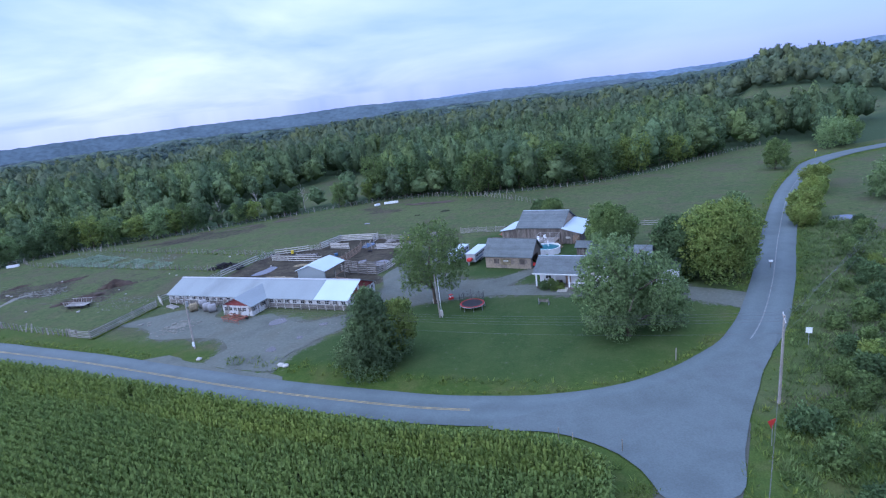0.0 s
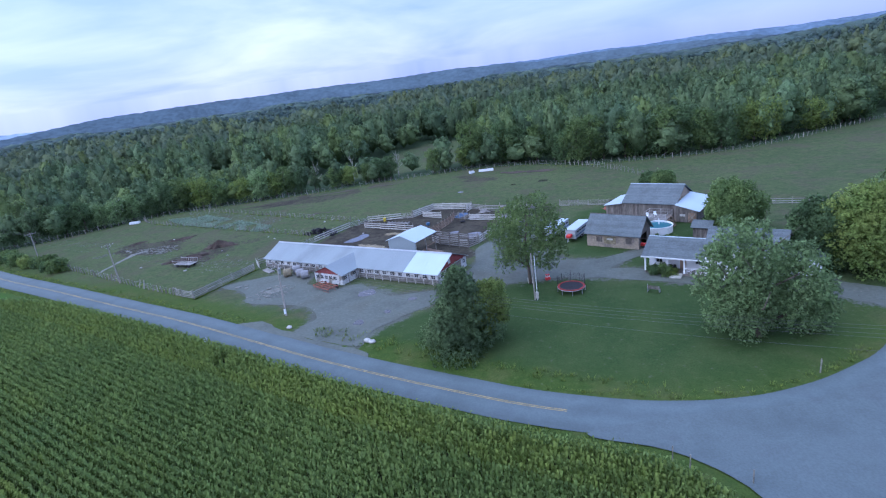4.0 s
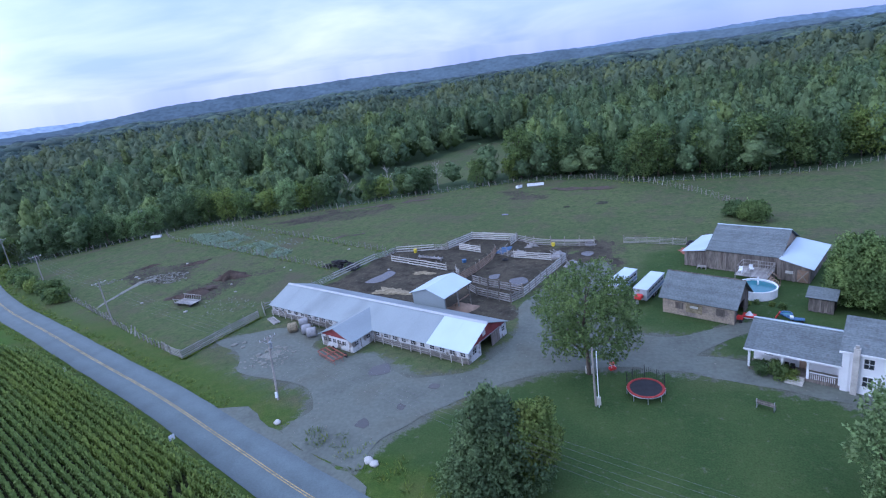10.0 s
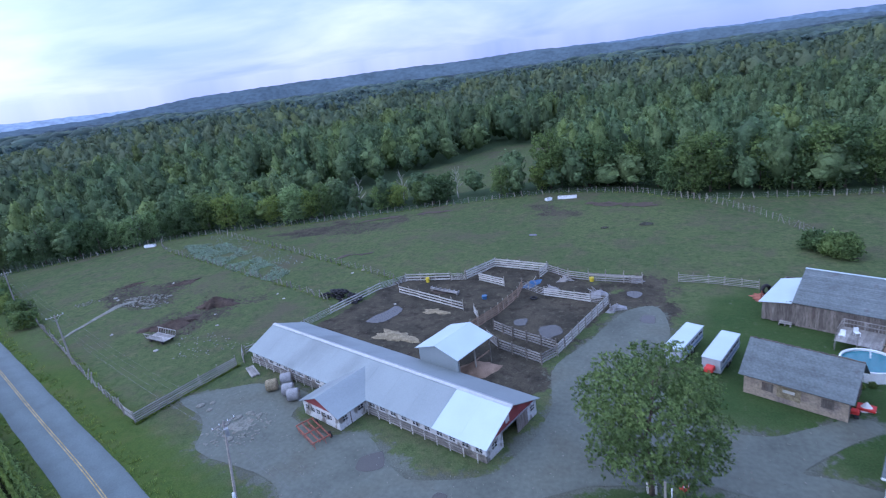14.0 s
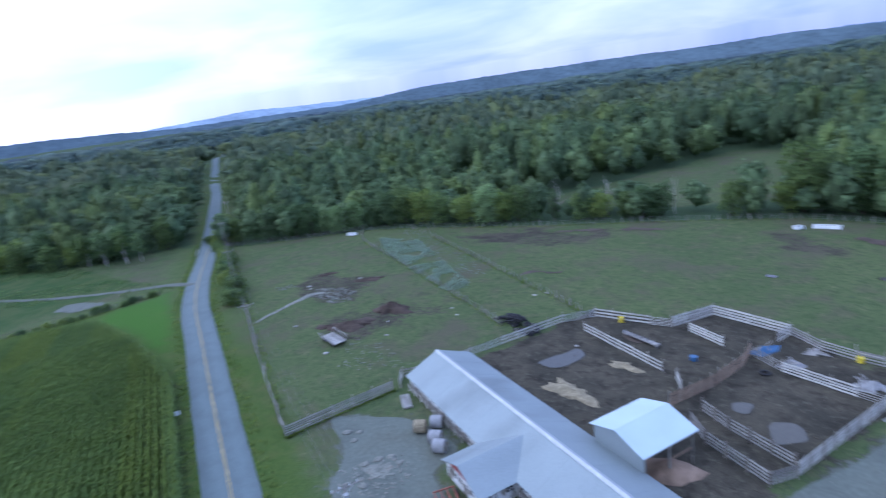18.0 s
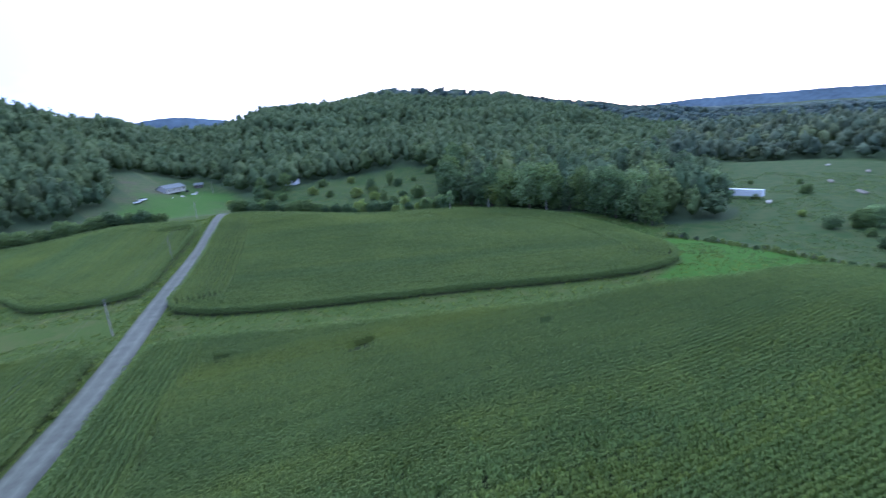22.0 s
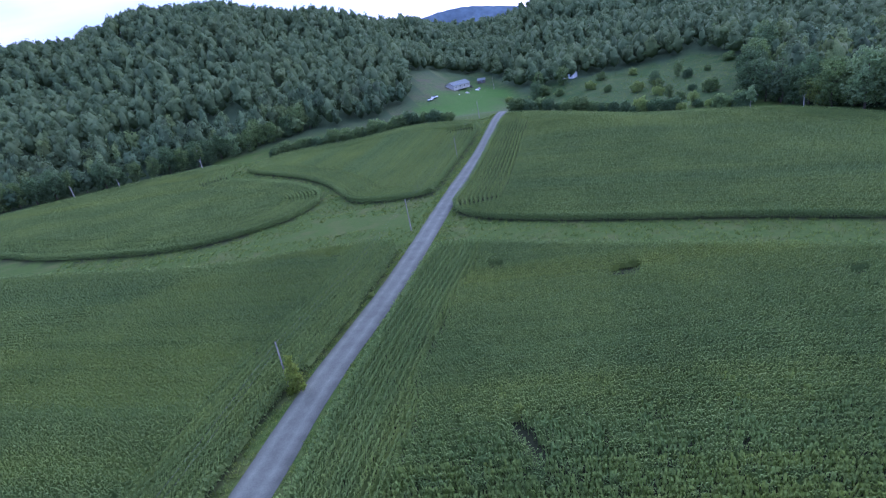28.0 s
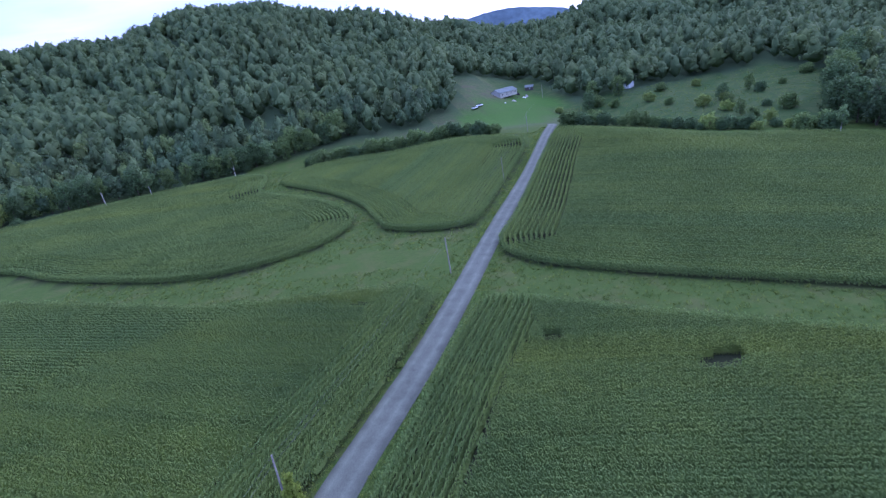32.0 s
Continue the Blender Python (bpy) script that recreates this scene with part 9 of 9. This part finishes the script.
EW = [0.24, 0.22, 0.14, 0.12, 0.16, 0.07, 0.05]
edge_label = "tall green tree at the woodland edge"
row_of([(-170, 139), (-143, 149), (-122, 159), (-100, 165.5), (-84, 170)], 4.6, 3.2, 1.4, (0.68, 0.98), EDGE, EW, "edge_tree", edge_label, "woodland edge trees")
row_of([(-84, 170), (-60, 176), (-46, 180)], 4.6, 3.4, 1.2, (0.55, 0.78), EDGE, EW, "edge_tree", "low green tree in the pasture hedge", "woodland edge trees")
row_of([(-33, 184), (-22, 187)], 4.5, 2.5, 1.0, (0.6, 0.75), EDGE, EW, "edge_tree", "low green tree in the pasture hedge", "woodland edge trees")
row_of([(-17, 189), (0, 185), (13, 175), (27, 173), (49, 172), (70, 179), (84, 187), (104, 199)], 4.6, 2.8, 1.6, (0.85, 1.22), EDGE, EW, "edge_tree", edge_label, "woodland edge trees")
stand(0, -20, 190.5, 1.35, "edge_tree", "large round tree by the field gap", "woodland edge trees", EDGE)
stand(1, -10, 190.5, 1.3, "edge_tree", "large dark tree by the field gap", "woodland edge trees", EDGE)
row_of([(112, -150), (96, -207), (55, -215), (22, -221), (-13, -232), (-50, -243)], 5.6, -2.0, 1.8, (0.75, 1.2), EDGE, EW, "edge_tree", "tree at the foot of the wooded hill", "hill foot trees")
row_of([(-262, -152), (-214, -114), (-198, -97), (-192, -62), (-190, -30), (-178, -4)], 5.0, -2.0, 2.4, (1.0, 1.6), EDGE, [0.2, 0.22, 0.12, 0.06, 0.16, 0.06, 0.18], "edge_tree", "tall tree behind the corn field", "hill foot trees")
for x, y, s in ((58, -206, 0.9), (42, -211, 0.8), (8, -214, 0.9), (-186, -48, 0.9), (-188, -76, 0.8), (-205, -108, 1.0), (-184, 118, 0.85), (-189, 114, 0.9), (-181, 121, 0.75), (-193, 121, 0.9), (-197, 112, 0.8), (-180, -90, 0.7)):
    stand(rs_t.randint(2), x, y, s, "birch_tree", "slim pale-barked birch at the wood's edge", "birches", BIRCH)
row_of([(-250, 97), (-234, 97), (-212, 103.5), (-195, 115), (-187, 132)], 5.0, 0.0, 2.5, (0.6, 1.1), EDGE, EW, "edge_tree", "tall tree at the western wood's edge", "woodland edge trees")
for x, y, s in ((-205, -165, 0.7), (-196, -152, 0.55), (-190, -140, 0.5), (-222, -168, 0.6), (-182, -118, 0.6), (-178, -228, 0.8), (-188, -219, 0.9), (-168, -215, 0.9)):
    stand(rs_t.choice(7, p=EW), x, y, s, "tree", "small tree standing in the meadow", "meadow trees", EDGE)
SW_ = [0.4, 0.3, 0.3]
row_of([(-176, 141), (-150, 130), (-133, 121.2), (-117, 112.2), (-106, 106.5)], 2.4, 0.4, 0.9, (0.8, 1.25), SHRUB, SW_, "hedge_shrub", "rounded green shrub in the roadside hedge", "roadside hedge")
row_of([(27, 40), (34, 47), (41, 55), (50, 67), (60, 82), (70, 96)], 2.6, -3.8, 2.4, (0.45, 0.95), SHRUB, [0.45, 0.2, 0.35], "weed_shrub", "rank green shrub on the road bank", "road bank shrubs")
row_of([(22, 33), (30, 40), (39, 50), (52, 62)], 2.2, -4.5, 2.5, (0.5, 0.9), SHRUB, SW_, "weed_shrub", "green weedy shrub on the road bank", "road bank shrubs")
row_of([(-24, -206), (-52, -204), (-80, -192), (-100, -178)], 3.4, 0.0, 3.0, (1.3, 2.6), SHRUB, [0.6, 0.0, 0.4], "hedge_shrub", "dark green shrub behind the corn", "field hedge")
row_of([(-128, -168), (-150, -152), (-172, -130), (-186, -96)], 3.2, -3.0, 3.5, (1.0, 2.4), SHRUB, [0.5, 0.1, 0.4], "hedge_shrub", "dark green shrub behind the corn", "field hedge")
row_of(DITCH, 2.0, 0.2, 0.7, (0.30, 0.62), SHRUB, SW_, "hedge_shrub", "low scrubby shrub along the field ditch", "ditch scrub")
for x, y, s in ((15.1, 80.6, 0.55), (16.2, 79.9, 0.65), (17.2, 79.4, 0.5), (14.6, 81.4, 0.4), (21.4, 95.6, 0.28), (20.5, 96.4, 0.25), (19.0, 97.2, 0.22), (18.0, 97.0, 0.2), (-21.3, -26.6, 0.35), (-24.5, -15.6, 0.5), (-58, -64, 0.6), (-14.5, -1.5, 0.35), (62, -196, 0.9), (84, -192, 1.4)):
    stand(rs_t.randint(3), x, y, s, "shrub", "small green shrub", "garden shrubs", SHRUB)
for o_ in [o for o in scene.objects if o.name.startswith("shrub") and o.type == "EMPTY"]:
    tagged(o_, "small leafy green shrub in the grass")

for k_ in range(22):
    x, y = rs_t.uniform(-255, -150), rs_t.uniform(-222, -128)
    if inside(x, y, OPEN["farm"]) and not inside(x, y, CORN["west"][0]):
        stand(rs_t.randint(3), x, y, rs_t.uniform(0.5, 2.2), "meadow_shrub", "dark green shrub standing in the rough meadow", "meadow shrubs", SHRUB)
for k_ in range(12):
    x, y = rs_t.uniform(-300, -165), rs_t.uniform(0, 96)
    if inside(x, y, OPEN["farm"]) and not inside(x, y, CORN["west"][0]) and y < 0.5 * x + 190 and y < 70 + 0.1 * x:
        stand(rs_t.randint(3), x, y, rs_t.uniform(0.4, 1.3), "meadow_shrub", "scrubby green shrub standing in the rough meadow", "meadow shrubs", SHRUB)

# vine on the first lane pole
M["vine"] = foliage("vine_leaf", (0.30, 0.37, 0.060), (0.26, 0.34, 0.055))
rs_v = np.random.RandomState(4)
vz = float(land(-5.3, -6.0))
vine = thing("climbing_vine", pose(-5.3, -6.0, vz), "bright yellow-green vine climbing the lane pole", "vine")
v, f, n = leafy(91, 14, 700, 0.24, 1.15, 5.4, cone=0.6, low=0.03, tight=0.8)
part("leaves", nmesh("leaves", v + (-0.75, 0.55, 0.3), f, M["vine"], True, n), None, vine)

# dead standing trees and fallen brush
for x, y, h in ((-60, 183, 9), (-45, 186, 8), (-72, 180, 8), (40, 176, 9), (-130, 158, 8)):
    t = thing("dead_tree", pose(x, y, float(land(x, y))), "bare grey dead tree at the woodland edge", "tree", "dead trees")
    part("trunk", limb_mesh("trunk", int(h * 13 - x + 200), h, 0.16, 11, 1.9, M["birch"], 0.35), None, t)


# rough grass and weeds on verges, banks and along fences
def tuft(seed, blades, high, wide):
    rs = np.random.RandomState(seed)
    v, f = [], []
    for k in range(blades):
        a = rs.uniform(0, 6.28)
        r = wide * rs.uniform(0.1, 0.5)
        d = np.array([math.cos(a), math.sin(a), 0])
        w = np.array([-math.sin(a), math.cos(a), 0]) * 0.05
        b = d * r
        o = len(v)
        v += [b - w, b + w, b + d * wide * rs.uniform(0.2, 0.6) + (0, 0, high * rs.uniform(0.6, 1.1))]
        f.append((o, o + 1, o + 2))
    return np.array(v), np.array(f)


TUFTS = [tuft(300 + k, 9, 0.4, 0.7) for k in range(5)]


def grass(name, pts, label, mat, size=(0.7, 1.5), seed=1):
    rs = np.random.RandomState(seed)
    pts = np.asarray(pts)
    pos = np.column_stack([pts, land(pts[:, 0], pts[:, 1]) - 0.06])
    s = rs.uniform(*size, len(pts))
    ob_ = new(name, scatter(TUFTS, pos, s, rs.uniform(0, 6.28, len(pts)), rs.randint(0, len(TUFTS), len(pts)), name, mat))
    return tagged(ob_, label, "grass", kind="stuff")


def along(line, n, near, far, seed):
    rs = np.random.RandomState(seed)
    c = spline(line, 0.5)
    d = np.gradient(c, axis=0)
    d /= np.linalg.norm(d, axis=1)[:, None]
    i = rs.randint(0, len(c), n)
    o_ = near + (far - near) * rs.uniform(size=n) ** 1.3
    return c[i] + np.stack([-d[i, 1], d[i, 0]], 1) * o_[:, None]


M["verge_grass"] = foliage("verge_grass", (0.118, 0.178, 0.036), (0.148, 0.196, 0.044), island=0.3, tints=[(0.8, 0.85, 0.8), (1, 1, 1), (1.3, 1.15, 0.8)])
near_paved = [p for p in PAVED if -180 < p[0] < 150]
near_gravel = GRAVEL[1:9]
out = []
hw = PAVED_WIDTH / 2
for n_, a_, b_, ln, sd in ((1900, hw + 0.2, hw + 1.8, near_paved, 1), (1900, -hw - 0.2, -hw - 1.6, near_paved, 2), (2400, 2.5, 4.3, near_gravel, 3), (2400, -2.5, -4.3, near_gravel, 4), (700, -0.6, 0.6, [(-164, 139.5), (-143, 148.5), (-122, 158.2), (-95, 165.2), (-74, 170), (-50, 177.6), (-20, 184.4), (0, 181), (13, 171), (49, 168)], 5), (500, -0.5, 0.5, [(-58.5, 84), (-56.6, 89.5), (-53.9, 97)], 6), (500, -0.8, 0.4, [(-63.6, 86.5), (-92, 101.4), (-134, 124), (-164, 139.5)], 7), (250, -0.5, 0.5, [(-111.3, 148.3), (-86, 136.0), (-61.4, 123.9), (-50.9, 118.2)], 8), (250, -0.5, 0.5, [(-95, 156.4), (-76, 146), (-56.5, 135.2), (-42.2, 127.2)], 9), (1200, -1.2, 1.2, DITCH, 10)):
    out.append(along(ln, n_, a_, b_, sd))
pts = np.concatenate(out)
rd = np.minimum(edge_distance(pts[:, 0], pts[:, 1], PAVED, False) - hw, edge_distance(pts[:, 0], pts[:, 1], GRAVEL, False) - GRAVEL_WIDTH / 2)
mouth = inside(pts[:, 0], pts[:, 1], [(2, 45.4), (8, 43.2), (11.6, 40), (13.2, 36.5), (13.8, 32), (18.6, 32), (22.0, 37.5), (25.5, 42.5), (30, 48.4), (36.5, 56.5), (33, 56), (25, 51), (18, 48.6), (10, 47.6)])
ok = (rd > 0.15) & ~mouth & ~inside(pts[:, 0], pts[:, 1], DRIVE) & ~inside(pts[:, 0], pts[:, 1], LAWN) & ~((pts[:, 0] > -43) & (pts[:, 0] < 40) & (pts[:, 1] > 58) & (pts[:, 1] < 75))
grass("verge_grass", pts[ok], "rough green grass on verges and along fences", M["verge_grass"], (0.4, 0.85), seed=2)
rs_g = np.random.RandomState(12)
bank = rs_g.uniform((22, 28), (75, 100), (9000, 2))
bd = edge_distance(bank[:, 0], bank[:, 1], PAVED, False)
side_ = (bank[:, 0] - 28) * 0.82 - (bank[:, 1] - 42) * 0.57
ok = (bd > hw + 0.6) & (side_ > 0) & (side_ < 14) & ~inside(bank[:, 0], bank[:, 1], CORN["east"][0]) & ~inside(bank[:, 0], bank[:, 1], [(2, 45.4), (13.2, 36.5), (13.8, 32), (18.6, 32), (25.5, 42.5), (36.5, 56.5)])
grass("bank_weeds", bank[ok], "tall green weeds and goldenrod on the bank", M["leaf"], (0.7, 1.6), 3)
garden = rs_g.uniform((-112, 122), (-62, 155), (9000, 2))
ok = inside(garden[:, 0], garden[:, 1], [(-110.3, 152.6), (-97.2, 153.0), (-65.5, 131.1), (-65.7, 126.0), (-77.6, 131.5), (-99.3, 143.3)]) & (waves(garden[:, 0], garden[:, 1], 14, 91) > -0.35)
M["thistle"] = foliage("thistle_leaf", (0.34, 0.43, 0.33), (0.28, 0.37, 0.27), island=0.3)
grass("thistles", garden[ok], "pale blue-green thistles in the fenced strip", M["thistle"], (0.6, 1.3), 9)
strip = rs_g.uniform((-150, -215), (40, 70), (60000, 2))
fd = np.min([edge_distance(strip[:, 0], strip[:, 1], CORN[k_][0]) for k_ in ("near", "west", "east", "oval", "south")], 0)
for k_ in ("near", "west", "east", "oval", "south"):
    fd = np.where(inside(strip[:, 0], strip[:, 1], CORN[k_][0]), 99, fd)
ok = (fd < 12) & (edge_distance(strip[:, 0], strip[:, 1], GRAVEL, False) > 3.2) & (edge_distance(strip[:, 0], strip[:, 1], PAVED, False) > 4.5) & inside(strip[:, 0], strip[:, 1], OPEN["farm"]) & ~inside(strip[:, 0], strip[:, 1], [(2, 45.4), (13.2, 36.5), (13.8, 32), (18.6, 32), (25.5, 42.5), (36.5, 56.5)])
grass("headland_grass", strip[ok], "uncut green grass between the corn fields", M["verge_grass"], (0.5, 1.3), 6)
west_m = rs_g.uniform((-320, -20), (-136, 110), (16000, 2))
ok = inside(west_m[:, 0], west_m[:, 1], OPEN["farm"]) & ~inside(west_m[:, 0], west_m[:, 1], CORN["west"][0]) & ~inside(west_m[:, 0], west_m[:, 1], CORN["near"][0]) & (edge_distance(west_m[:, 0], west_m[:, 1], PAVED, False) > 5) & (waves(west_m[:, 0], west_m[:, 1], 40, 71) > -0.2)
grass("meadow_grass", west_m[ok], "rough uncut grass in the western meadow", M["leaf"], (0.5, 1.5), 7)
flowers = rs_g.uniform((-262, -225), (-150, -130), (5000, 2))
ok = inside(flowers[:, 0], flowers[:, 1], OPEN["farm"]) & ~inside(flowers[:, 0], flowers[:, 1], CORN["west"][0])
grass("meadow_weeds", flowers[ok], "tall weeds and grass in the far meadow", M["verge_grass"], (0.5, 1.2), 5)
